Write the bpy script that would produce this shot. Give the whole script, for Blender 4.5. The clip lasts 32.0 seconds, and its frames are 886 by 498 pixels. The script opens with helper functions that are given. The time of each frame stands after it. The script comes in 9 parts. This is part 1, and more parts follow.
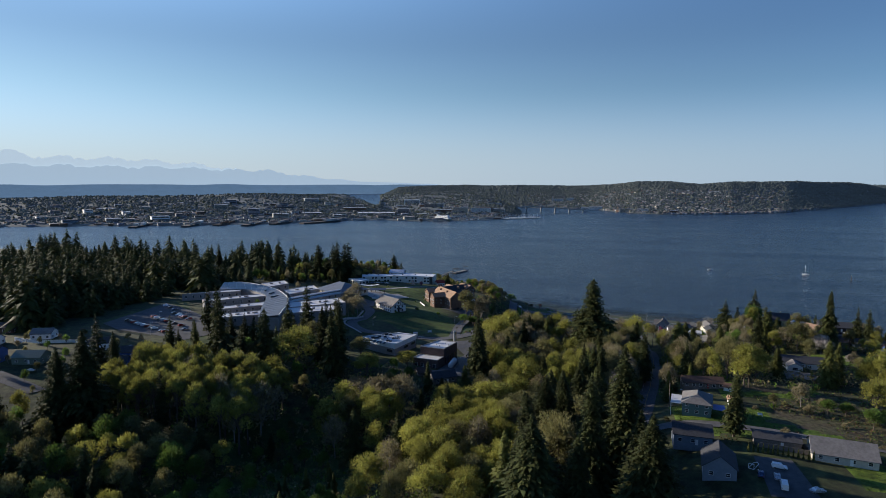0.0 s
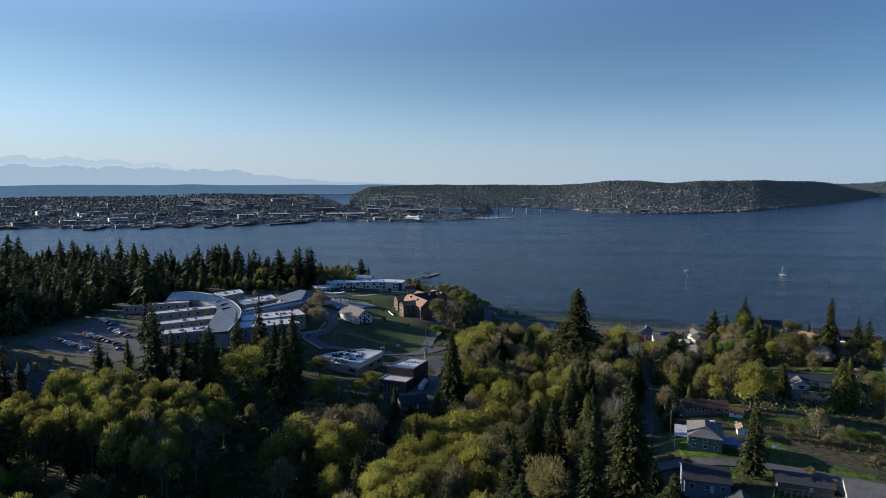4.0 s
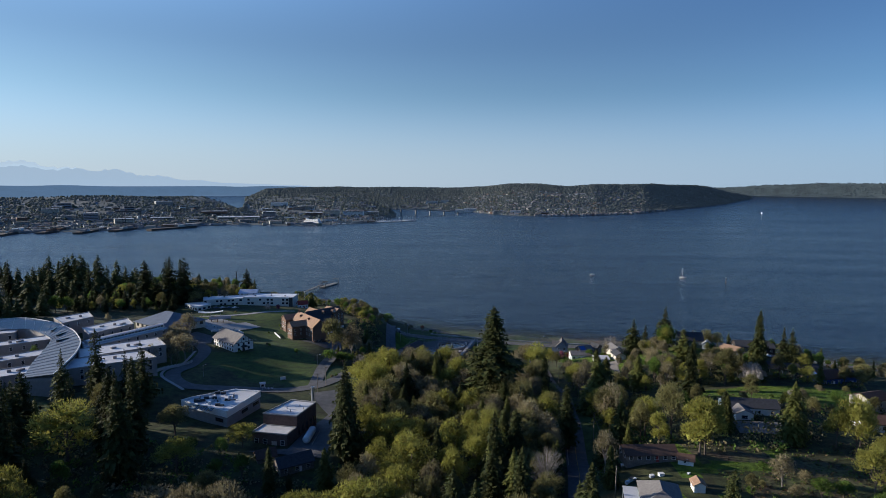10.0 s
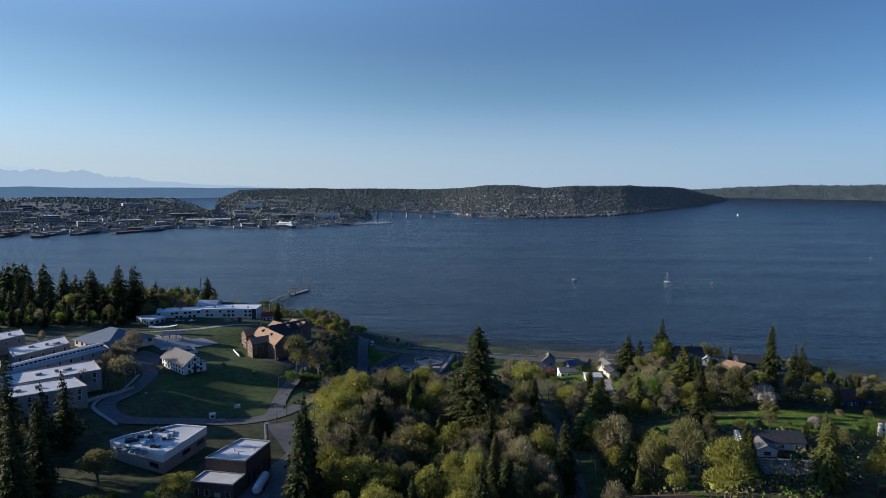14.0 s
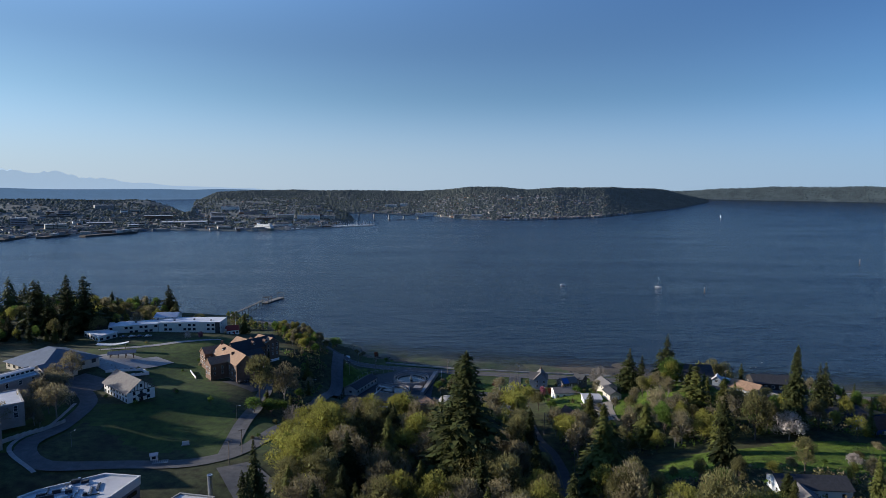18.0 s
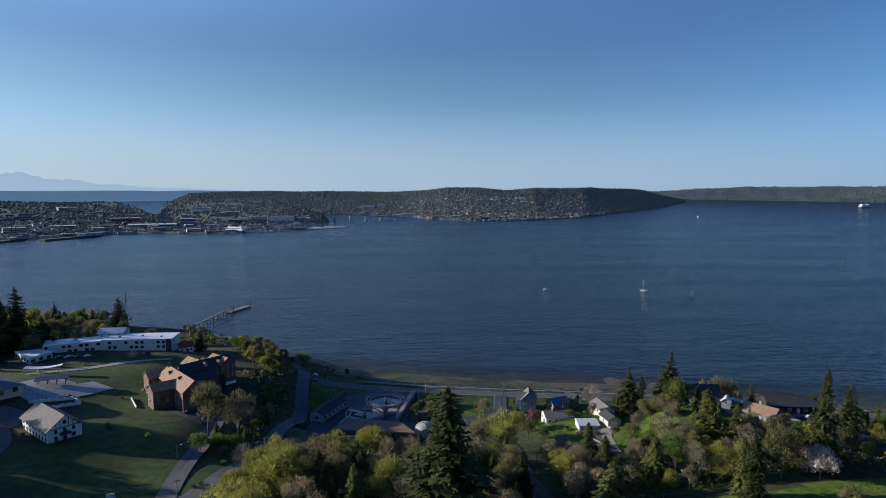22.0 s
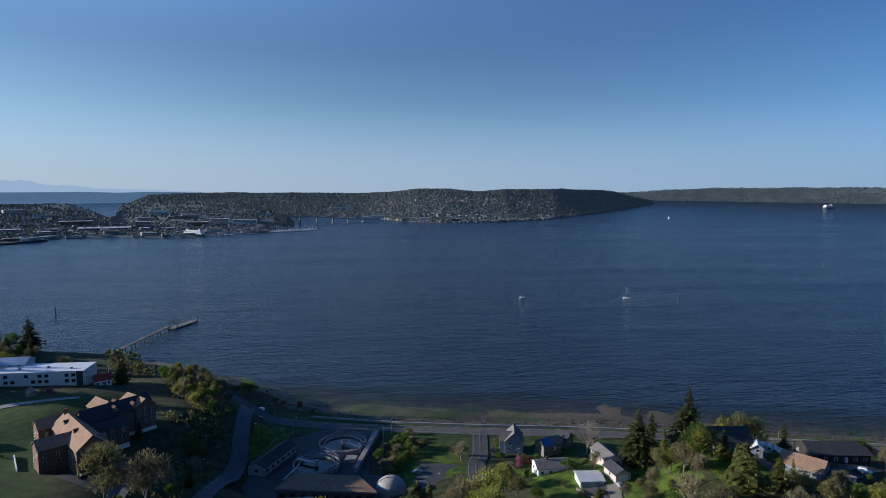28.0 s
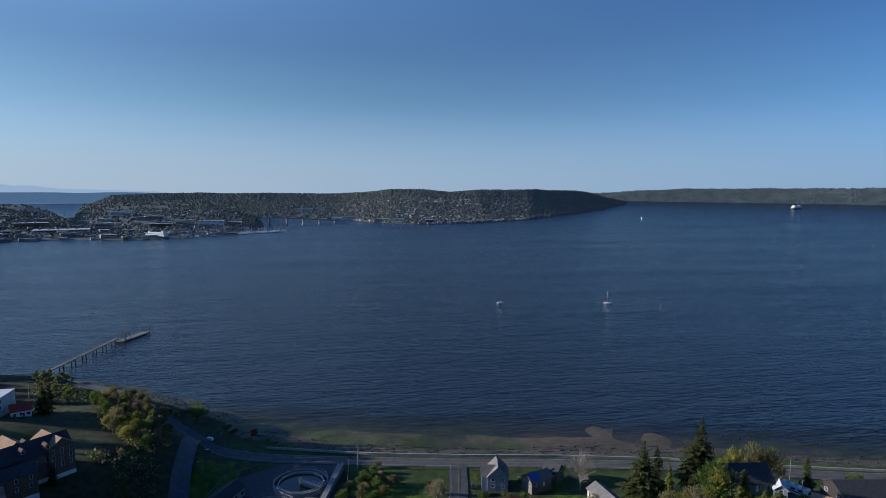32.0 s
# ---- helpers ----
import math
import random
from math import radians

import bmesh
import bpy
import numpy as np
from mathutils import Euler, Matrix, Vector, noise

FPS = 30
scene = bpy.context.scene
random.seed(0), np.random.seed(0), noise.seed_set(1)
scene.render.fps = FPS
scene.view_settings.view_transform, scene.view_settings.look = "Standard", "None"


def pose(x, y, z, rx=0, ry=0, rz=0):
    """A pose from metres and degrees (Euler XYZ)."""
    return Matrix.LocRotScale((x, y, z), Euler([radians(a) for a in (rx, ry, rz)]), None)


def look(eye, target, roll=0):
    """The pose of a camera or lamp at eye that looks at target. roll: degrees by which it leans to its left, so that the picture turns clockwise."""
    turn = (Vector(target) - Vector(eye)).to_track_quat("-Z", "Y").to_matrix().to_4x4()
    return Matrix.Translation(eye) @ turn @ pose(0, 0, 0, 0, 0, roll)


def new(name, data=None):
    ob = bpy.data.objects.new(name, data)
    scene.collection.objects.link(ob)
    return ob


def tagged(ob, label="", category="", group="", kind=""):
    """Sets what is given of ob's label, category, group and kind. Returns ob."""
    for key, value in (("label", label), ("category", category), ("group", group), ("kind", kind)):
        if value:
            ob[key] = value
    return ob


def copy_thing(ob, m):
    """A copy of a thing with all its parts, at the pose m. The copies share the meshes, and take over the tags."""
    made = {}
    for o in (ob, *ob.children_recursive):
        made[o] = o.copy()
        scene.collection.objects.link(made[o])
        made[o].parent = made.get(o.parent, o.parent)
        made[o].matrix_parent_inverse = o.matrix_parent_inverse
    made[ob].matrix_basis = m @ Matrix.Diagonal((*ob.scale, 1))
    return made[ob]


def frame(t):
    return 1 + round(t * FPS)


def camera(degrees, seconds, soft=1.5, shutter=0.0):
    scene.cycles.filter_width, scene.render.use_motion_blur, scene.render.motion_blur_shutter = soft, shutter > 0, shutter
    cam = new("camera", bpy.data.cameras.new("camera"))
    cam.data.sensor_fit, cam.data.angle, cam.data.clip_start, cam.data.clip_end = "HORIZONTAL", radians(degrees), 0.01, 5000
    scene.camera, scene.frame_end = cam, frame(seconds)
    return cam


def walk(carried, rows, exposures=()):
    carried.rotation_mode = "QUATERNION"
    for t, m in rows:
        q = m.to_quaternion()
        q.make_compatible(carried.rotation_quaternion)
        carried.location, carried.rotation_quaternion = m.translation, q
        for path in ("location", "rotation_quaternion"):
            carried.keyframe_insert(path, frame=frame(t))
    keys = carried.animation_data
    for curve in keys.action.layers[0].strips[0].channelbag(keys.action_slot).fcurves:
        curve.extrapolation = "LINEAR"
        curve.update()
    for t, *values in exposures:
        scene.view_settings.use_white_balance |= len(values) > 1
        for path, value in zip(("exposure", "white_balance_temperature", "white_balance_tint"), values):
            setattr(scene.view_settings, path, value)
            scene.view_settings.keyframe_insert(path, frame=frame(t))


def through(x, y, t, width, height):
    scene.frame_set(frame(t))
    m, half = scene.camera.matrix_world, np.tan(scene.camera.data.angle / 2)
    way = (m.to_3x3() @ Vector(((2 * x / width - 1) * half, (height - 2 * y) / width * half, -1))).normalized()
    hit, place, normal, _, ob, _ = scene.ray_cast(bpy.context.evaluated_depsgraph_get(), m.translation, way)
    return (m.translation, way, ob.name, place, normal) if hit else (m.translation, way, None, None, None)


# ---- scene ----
cam = camera(72.16, 32.0, soft=0.7)


def turn(x, y, z, yaw, pitch, roll):
    """A camera pose: yaw to the right of +y, pitch up, the picture leaning left by roll, in degrees."""
    return pose(x, y, z, 90 + pitch, 0, -yaw) @ pose(0, 0, 0, 0, 0, roll)


walk(cam, [
    (0, turn(0.11, 21.60, 132.68, -13.718, -6.290, 0.014)),
    (0.5, turn(-1.03, 26.38, 132.65, -13.531, -6.297, -0.052)),
    (1, turn(-2.11, 31.15, 132.62, -13.162, -6.346, 0.053)),
    (2, turn(-4.09, 40.62, 132.56, -12.715, -6.307, -0.026)),
    (2.5, turn(-4.99, 45.34, 132.53, -12.395, -6.284, -0.109)),
    (4.5, turn(-8.05, 64.10, 132.41, -9.569, -6.319, -0.035)),
    (5, turn(-8.68, 68.77, 132.38, -7.530, -6.318, 0.012)),
    (5.5, turn(-9.27, 73.44, 132.36, -6.350, -6.328, 0.030)),
    (6, turn(-9.81, 78.10, 132.33, -5.872, -6.297, 0.040)),
    (7, turn(-10.77, 87.44, 132.27, -4.949, -6.289, 0.095)),
    (8, turn(-11.56, 96.78, 132.21, -4.043, -6.200, 0.096)),
    (9, turn(-12.20, 106.13, 132.15, -3.471, -6.116, 0.090)),
    (9.5, turn(-12.47, 110.82, 132.12, -2.954, -6.106, 0.135)),
    (10, turn(-12.70, 115.51, 132.09, -1.891, -6.094, 0.198)),
    (10.5, turn(-12.90, 120.21, 132.06, -1.403, -6.086, 0.204)),
    (11, turn(-13.07, 124.92, 132.03, -0.976, -6.073, 0.255)),
    (12, turn(-13.32, 134.36, 131.97, -0.586, -6.043, 0.232)),
    (13, turn(-13.46, 143.84, 131.91, -0.162, -5.979, 0.239)),
    (14, turn(-13.50, 153.37, 131.85, 0.247, -5.928, 0.248)),
    (14.5, turn(-13.48, 158.14, 131.82, 0.402, -5.895, 0.315)),
    (16.5, turn(-13.18, 177.35, 131.70, 1.274, -5.807, 0.297)),
    (17, turn(-13.05, 182.17, 131.67, 1.519, -5.798, 0.271)),
    (18, turn(-12.73, 191.85, 131.61, 1.863, -5.774, 0.274)),
    (19, turn(-12.34, 201.56, 131.55, 2.314, -5.767, 0.287)),
    (20, turn(-11.88, 211.29, 131.50, 2.834, -5.724, 0.192)),
    (21, turn(-11.35, 221.05, 131.44, 3.352, -5.699, 0.159)),
    (22, turn(-10.75, 230.82, 131.38, 3.954, -5.693, 0.132)),
    (23, turn(-10.09, 240.59, 131.32, 4.360, -5.646, 0.148)),
    (24, turn(-9.35, 250.35, 131.26, 4.833, -5.658, 0.105)),
    (25, turn(-8.56, 260.09, 131.20, 5.324, -5.655, 0.079)),
    (25.5, turn(-8.13, 264.95, 131.17, 5.565, -5.647, 0.090)),
    (27.5, turn(-6.27, 284.27, 131.05, 6.582, -5.596, 0.059)),
    (28, turn(-5.75, 289.06, 131.03, 6.780, -5.566, 0.105)),
    (29, turn(-4.67, 298.57, 130.97, 7.306, -5.593, 0.083)),
    (30, turn(-3.51, 307.99, 130.91, 8.047, -5.592, 0.117)),
    (31, turn(-2.26, 317.29, 130.85, 8.616, -5.548, 0.083)),
    (32, turn(-0.92, 326.44, 130.79, 9.275, -5.510, 0.154)),
], [(0, 0.58, 6450, 12.5), (12, 0.58, 6250, 12.5), (22, 0.51, 6080, 13), (32, 0.34, 5850, 13)])

# ---------------------------------------------------------------- world, sun, exposure
SUN = Vector((-0.93, 0.17, 0.23)).normalized()
SUN_UP = math.asin(SUN.z)
SUN_AZ = math.atan2(SUN.x, SUN.y)

world = bpy.data.worlds.new("world")
scene.world = world
world.use_nodes = True
wt = world.node_tree
sky = wt.nodes.new("ShaderNodeTexSky")
sky.sky_type = "NISHITA"
sky.sun_disc = False
sky.sun_elevation = SUN_UP
sky.sun_rotation = SUN_AZ
sky.altitude = 100
sky.air_density = 1.0
sky.dust_density = 0.1
sky.ozone_density = 2.0
clear = wt.nodes.new("ShaderNodeMix")
clear.data_type, clear.blend_type = "RGBA", "MULTIPLY"
clear.inputs[0].default_value = 1.0

# clear air: whiter towards the low sun, deeper blue away from it
way = wt.nodes.new("ShaderNodeTexCoord")
toward = wt.nodes.new("ShaderNodeVectorMath")
toward.operation = "DOT_PRODUCT"
toward.inputs[1].default_value = SUN
wt.links.new(way.outputs["Generated"], toward.inputs[0])
span = wt.nodes.new("ShaderNodeMapRange")
span.inputs["From Min"].default_value = -0.78
span.inputs["From Max"].default_value = 0.80
wt.links.new(toward.outputs["Value"], span.inputs["Value"])
air = wt.nodes.new("ShaderNodeMix")
air.data_type = "RGBA"
air.inputs[6].default_value = (0.33, 0.64, 1.07, 1)
air.inputs[7].default_value = (0.86, 0.96, 1.07, 1)
curve = wt.nodes.new("ShaderNodeMath")
curve.operation = "POWER"
curve.inputs[1].default_value = 0.62
wt.links.new(span.outputs["Result"], curve.inputs[0])
wt.links.new(curve.outputs[0], air.inputs[0])
rise = wt.nodes.new("ShaderNodeSeparateXYZ")
wt.links.new(way.outputs["Generated"], rise.inputs[0])
low = wt.nodes.new("ShaderNodeMapRange")
low.interpolation_type = "SMOOTHSTEP"
low.inputs["From Max"].default_value = 0.16
wt.links.new(rise.outputs["Z"], low.inputs["Value"])
veil = wt.nodes.new("ShaderNodeMix")
veil.data_type = "RGBA"
veil.inputs[6].default_value = (0.84, 0.97, 1.34, 1)
high = wt.nodes.new("ShaderNodeMapRange")
high.interpolation_type = "SMOOTHSTEP"
high.inputs["From Min"].default_value = 0.08
high.inputs["From Max"].default_value = 0.7
wt.links.new(rise.outputs["Z"], high.inputs["Value"])
deep = wt.nodes.new("ShaderNodeMix")
deep.data_type = "RGBA"
deep.inputs[6].default_value = (1, 1, 1, 1)
deep.inputs[7].default_value = (0.22, 0.38, 0.58, 1)
wt.links.new(high.outputs["Result"], deep.inputs[0])
wt.links.new(deep.outputs[2], veil.inputs[7])
wt.links.new(low.outputs["Result"], veil.inputs[0])
both = wt.nodes.new("ShaderNodeMix")
both.data_type, both.blend_type = "RGBA", "MULTIPLY"
both.inputs[0].default_value = 1.0
wt.links.new(air.outputs[2], both.inputs[6])
wt.links.new(veil.outputs[2], both.inputs[7])
# overhead, the half of the sky about the sun is brighter than the half away from it
aloft = wt.nodes.new("ShaderNodeMapRange")
aloft.interpolation_type = "SMOOTHSTEP"
aloft.inputs["From Min"].default_value = 0.20
aloft.inputs["From Max"].default_value = 0.40
wt.links.new(rise.outputs["Z"], aloft.inputs["Value"])
glow = wt.nodes.new("ShaderNodeMix")
glow.data_type = "RGBA"
glow.inputs[6].default_value = (0.30, 0.40, 0.50, 1)
glow.inputs[7].default_value = (3.1, 2.9, 2.7, 1)
wt.links.new(span.outputs["Result"], glow.inputs[0])
upper = wt.nodes.new("ShaderNodeMix")
upper.data_type, upper.blend_type = "RGBA", "MULTIPLY"
wt.links.new(aloft.outputs["Result"], upper.inputs[0])
wt.links.new(both.outputs[2], upper.inputs[6])
wt.links.new(glow.outputs[2], upper.inputs[7])
wt.links.new(upper.outputs[2], clear.inputs[7])
wt.links.new(sky.outputs["Color"], clear.inputs[6])
# the haze along the horizon
haze = wt.nodes.new("ShaderNodeMix")
haze.data_type = "RGBA"
haze.inputs[6].default_value = (2.5, 3.9, 5.5, 1)
haze.inputs[7].default_value = (4.6, 5.5, 6.1, 1)
wt.links.new(span.outputs["Result"], haze.inputs[0])
thin = wt.nodes.new("ShaderNodeMapRange")
thin.interpolation_type = "SMOOTHSTEP"
thin.inputs["From Max"].default_value = 0.15
thin.inputs["To Min"].default_value = 0.85
thin.inputs["To Max"].default_value = 0.0
wt.links.new(rise.outputs["Z"], thin.inputs["Value"])
seen_sky = wt.nodes.new("ShaderNodeMix")
seen_sky.data_type = "RGBA"
wt.links.new(thin.outputs["Result"], seen_sky.inputs[0])
wt.links.new(clear.outputs[2], seen_sky.inputs[6])
wt.links.new(haze.outputs[2], seen_sky.inputs[7])
wt.links.new(seen_sky.outputs[2], wt.nodes["Background"].inputs["Color"])
wt.nodes["Background"].inputs["Strength"].default_value = 0.075

sun = new("sun", bpy.data.lights.new("sun", "SUN"))
sun.data.energy = 5.0
sun.data.angle = radians(0.5)
sun.data.color = (1.0, 0.90, 0.74)
sun.matrix_basis = look((0, 0, 300), tuple(Vector((0, 0, 300)) - SUN * 100))


# ---------------------------------------------------------------- materials
MATS = {}


def material(name, base, rough=0.8, metal=0.0, vary=0.25, scale=1.0, bump=0.0, bump_scale=8.0, second=None, mix_scale=0.15, per="", spec=0.3, coat=0.0):
    """A procedural material: base colour broken up at two scales, an optional second colour in patches, bump, and a shift per object or island."""
    m = bpy.data.materials.new(name)
    m.use_nodes = True
    nt = m.node_tree
    b = nt.nodes["Principled BSDF"]
    b.inputs["Metallic"].default_value = metal
    b.inputs["Specular IOR Level"].default_value = spec
    b.inputs["Coat Weight"].default_value = coat
    geo = nt.nodes.new("ShaderNodeNewGeometry")
    pos = geo.outputs["Position"]

    def noise_tex(sc, detail=4.0):
        n = nt.nodes.new("ShaderNodeTexNoise")
        n.inputs["Scale"].default_value = sc
        n.inputs["Detail"].default_value = detail
        nt.links.new(pos, n.inputs["Vector"])
        return n.outputs["Fac"]

    def ramp(fac, lo, hi):
        r = nt.nodes.new("ShaderNodeMapRange")
        r.inputs["From Min"].default_value = 0.3
        r.inputs["From Max"].default_value = 0.7
        r.inputs["To Min"].default_value = lo
        r.inputs["To Max"].default_value = hi
        nt.links.new(fac, r.inputs["Value"])
        return r.outputs["Result"]

    col = None
    if second:
        mx = nt.nodes.new("ShaderNodeMix")
        mx.data_type = "RGBA"
        mx.inputs[6].default_value = (*base, 1)
        mx.inputs[7].default_value = (*second, 1)
        nt.links.new(ramp(noise_tex(mix_scale), 0.0, 1.0), mx.inputs[0])
        col = mx.outputs[2]
    hsv = nt.nodes.new("ShaderNodeHueSaturation")
    if col:
        nt.links.new(col, hsv.inputs["Color"])
    else:
        hsv.inputs["Color"].default_value = (*base, 1)
    v1 = ramp(noise_tex(scale), 1 - vary, 1 + vary)
    v2 = ramp(noise_tex(scale * 9.0), 1 - vary * 0.6, 1 + vary * 0.6)
    mul = nt.nodes.new("ShaderNodeMath")
    mul.operation = "MULTIPLY"
    nt.links.new(v1, mul.inputs[0])
    nt.links.new(v2, mul.inputs[1])
    val = mul.outputs[0]
    if per:
        if per == "object":
            rnd = nt.nodes.new("ShaderNodeObjectInfo").outputs["Random"]
        else:
            rnd = geo.outputs["Random Per Island"]
        mr = nt.nodes.new("ShaderNodeMapRange")
        mr.inputs["To Min"].default_value = 0.8 if per == "leaf" else 0.6
        mr.inputs["To Max"].default_value = 1.2 if per == "leaf" else 1.4
        nt.links.new(rnd, mr.inputs["Value"])
        m2 = nt.nodes.new("ShaderNodeMath")
        m2.operation = "MULTIPLY"
        nt.links.new(val, m2.inputs[0])
        nt.links.new(mr.outputs["Result"], m2.inputs[1])
        val = m2.outputs[0]
        mh = nt.nodes.new("ShaderNodeMapRange")
        mh.inputs["To Min"].default_value = 0.485
        mh.inputs["To Max"].default_value = 0.515
        nt.links.new(rnd, mh.inputs["Value"])
        nt.links.new(mh.outputs["Result"], hsv.inputs["Hue"])
    nt.links.new(val, hsv.inputs["Value"])
    nt.links.new(hsv.outputs["Color"], b.inputs["Base Color"])
    rr = ramp(noise_tex(scale * 3.0), max(0.02, rough - 0.1), min(1.0, rough + 0.1))
    nt.links.new(rr, b.inputs["Roughness"])
    if bump:
        bn = nt.nodes.new("ShaderNodeBump")
        bn.inputs["Strength"].default_value = min(1.0, bump)
        bn.inputs["Distance"].default_value = 0.05
        nt.links.new(noise_tex(bump_scale, 6.0), bn.inputs["Height"])
        nt.links.new(bn.outputs["Normal"], b.inputs["Normal"])
    MATS[name] = m
    return m


def leafy(name, base, second, through=0.25):
    """Foliage: uneven greens per clump, with some light let through."""
    m = material(name, base, rough=0.75, vary=0.35, scale=0.25, second=second, mix_scale=0.35, per="leaf", spec=0.15)
    nt = m.node_tree
    b = nt.nodes["Principled BSDF"]
    tr = nt.nodes.new("ShaderNodeBsdfTranslucent")
    mix = nt.nodes.new("ShaderNodeMixShader")
    mix.inputs[0].default_value = through
    src = b.inputs["Base Color"].links[0].from_socket
    obj = nt.nodes.new("ShaderNodeObjectInfo")
    hv = nt.nodes.new("ShaderNodeHueSaturation")
    mr = nt.nodes.new("ShaderNodeMapRange")
    mr.inputs["To Min"].default_value = 0.7
    mr.inputs["To Max"].default_value = 1.3
    nt.links.new(obj.outputs["Random"], mr.inputs["Value"])
    nt.links.new(mr.outputs["Result"], hv.inputs["Value"])
    nt.links.new(src, hv.inputs["Color"])
    nt.links.new(hv.outputs["Color"], b.inputs["Base Color"])
    nt.links.new(hv.outputs["Color"], tr.inputs["Color"])
    nt.links.new(b.outputs["BSDF"], mix.inputs[1])
    nt.links.new(tr.outputs["BSDF"], mix.inputs[2])
    nt.links.new(mix.outputs["Shader"], nt.nodes["Material Output"].inputs["Surface"])
    return m


def water_material():
    m = bpy.data.materials.new("sea_water")
    m.use_nodes = True
    nt = m.node_tree
    b = nt.nodes["Principled BSDF"]
    geo = nt.nodes.new("ShaderNodeNewGeometry")

    def mapped(sx, sy, rz):
        mp = nt.nodes.new("ShaderNodeMapping")
        mp.inputs["Scale"].default_value = (sx, sy, 1)
        mp.inputs["Rotation"].default_value = (0, 0, radians(rz))
        nt.links.new(geo.outputs["Position"], mp.inputs["Vector"])
        return mp.outputs["Vector"]

    def noise_on(vec, sc, detail):
        n = nt.nodes.new("ShaderNodeTexNoise")
        n.inputs["Scale"].default_value = sc
        n.inputs["Detail"].default_value = detail
        n.inputs["Roughness"].default_value = 0.6
        nt.links.new(vec, n.inputs["Vector"])
        return n.outputs["Fac"]

    swell = noise_on(mapped(0.035, 0.115, -16), 1.0, 3.0)
    chop = noise_on(mapped(0.085, 0.32, -14), 1.0, 3.0)
    slick = noise_on(mapped(0.0016, 0.007, 20), 1.0, 5.0)
    long_swell = noise_on(mapped(0.008, 0.034, -8), 1.0, 4.0)
    add0 = nt.nodes.new("ShaderNodeMath")
    add0.operation = "MULTIPLY_ADD"
    steep = nt.nodes.new("ShaderNodeMath")
    steep.operation = "MULTIPLY"
    steep.inputs[1].default_value = 2.0
    nt.links.new(chop, steep.inputs[0])
    nt.links.new(long_swell, add0.inputs[0])
    add0.inputs[1].default_value = 3.6
    nt.links.new(steep.outputs[0], add0.inputs[2])
    add = nt.nodes.new("ShaderNodeMath")
    add.operation = "MULTIPLY_ADD"
    nt.links.new(swell, add.inputs[0])
    add.inputs[1].default_value = 1.5
    nt.links.new(add0.outputs[0], add.inputs[2])
    bn = nt.nodes.new("ShaderNodeBump")
    bn.inputs["Distance"].default_value = 1.3
    bn.inputs["Strength"].default_value = 1.0
    nt.links.new(add.outputs[0], bn.inputs["Height"])
    nt.links.new(bn.outputs["Normal"], b.inputs["Normal"])
    mr = nt.nodes.new("ShaderNodeMapRange")
    mr.inputs["From Min"].default_value = 0.35
    mr.inputs["From Max"].default_value = 0.68
    mr.inputs["To Min"].default_value = 0.27
    mr.inputs["To Max"].default_value = 0.17
    nt.links.new(slick, mr.inputs["Value"])
    nt.links.new(mr.outputs["Result"], b.inputs["Roughness"])
    mx = nt.nodes.new("ShaderNodeMix")
    mx.data_type = "RGBA"
    mx.inputs[6].default_value = (0.008, 0.019, 0.036, 1)
    mx.inputs[7].default_value = (0.011, 0.025, 0.045, 1)
    nt.links.new(slick, mx.inputs[0])
    nt.links.new(mx.outputs[2], b.inputs["Base Color"])
    # clear shallows over the tidal flats along the beach
    sep = nt.nodes.new("ShaderNodeSeparateXYZ")
    nt.links.new(geo.outputs["Position"], sep.inputs[0])
    off = nt.nodes.new("ShaderNodeMath")
    off.operation = "MULTIPLY_ADD"
    nt.links.new(sep.outputs["X"], off.inputs[0])
    off.inputs[1].default_value = 0.275
    nt.links.new(sep.outputs["Y"], off.inputs[2])
    edge = noise_on(mapped(0.03, 0.05, 0), 1.0, 4.0)
    wav = nt.nodes.new("ShaderNodeMath")
    wav.operation = "MULTIPLY_ADD"
    nt.links.new(edge, wav.inputs[0])
    wav.inputs[1].default_value = 45.0
    nt.links.new(off.outputs[0], wav.inputs[2])
    deep = nt.nodes.new("ShaderNodeMapRange")
    deep.interpolation_type = "SMOOTHSTEP"
    deep.inputs["From Min"].default_value = 652.0
    deep.inputs["From Max"].default_value = 725.0
    deep.inputs["To Min"].default_value = 0.86
    deep.inputs["To Max"].default_value = 0.0
    nt.links.new(wav.outputs[0], deep.inputs["Value"])
    clear_part = nt.nodes.new("ShaderNodeBsdfTransparent")
    blend = nt.nodes.new("ShaderNodeMixShader")
    nt.links.new(deep.outputs["Result"], blend.inputs[0])
    nt.links.new(b.outputs["BSDF"], blend.inputs[1])
    nt.links.new(clear_part.outputs["BSDF"], blend.inputs[2])
    nt.links.new(blend.outputs["Shader"], nt.nodes["Material Output"].inputs["Surface"])
    b.inputs["IOR"].default_value = 1.33
    b.inputs["Specular IOR Level"].default_value = 0.95
    MATS["sea_water"] = m
    return m


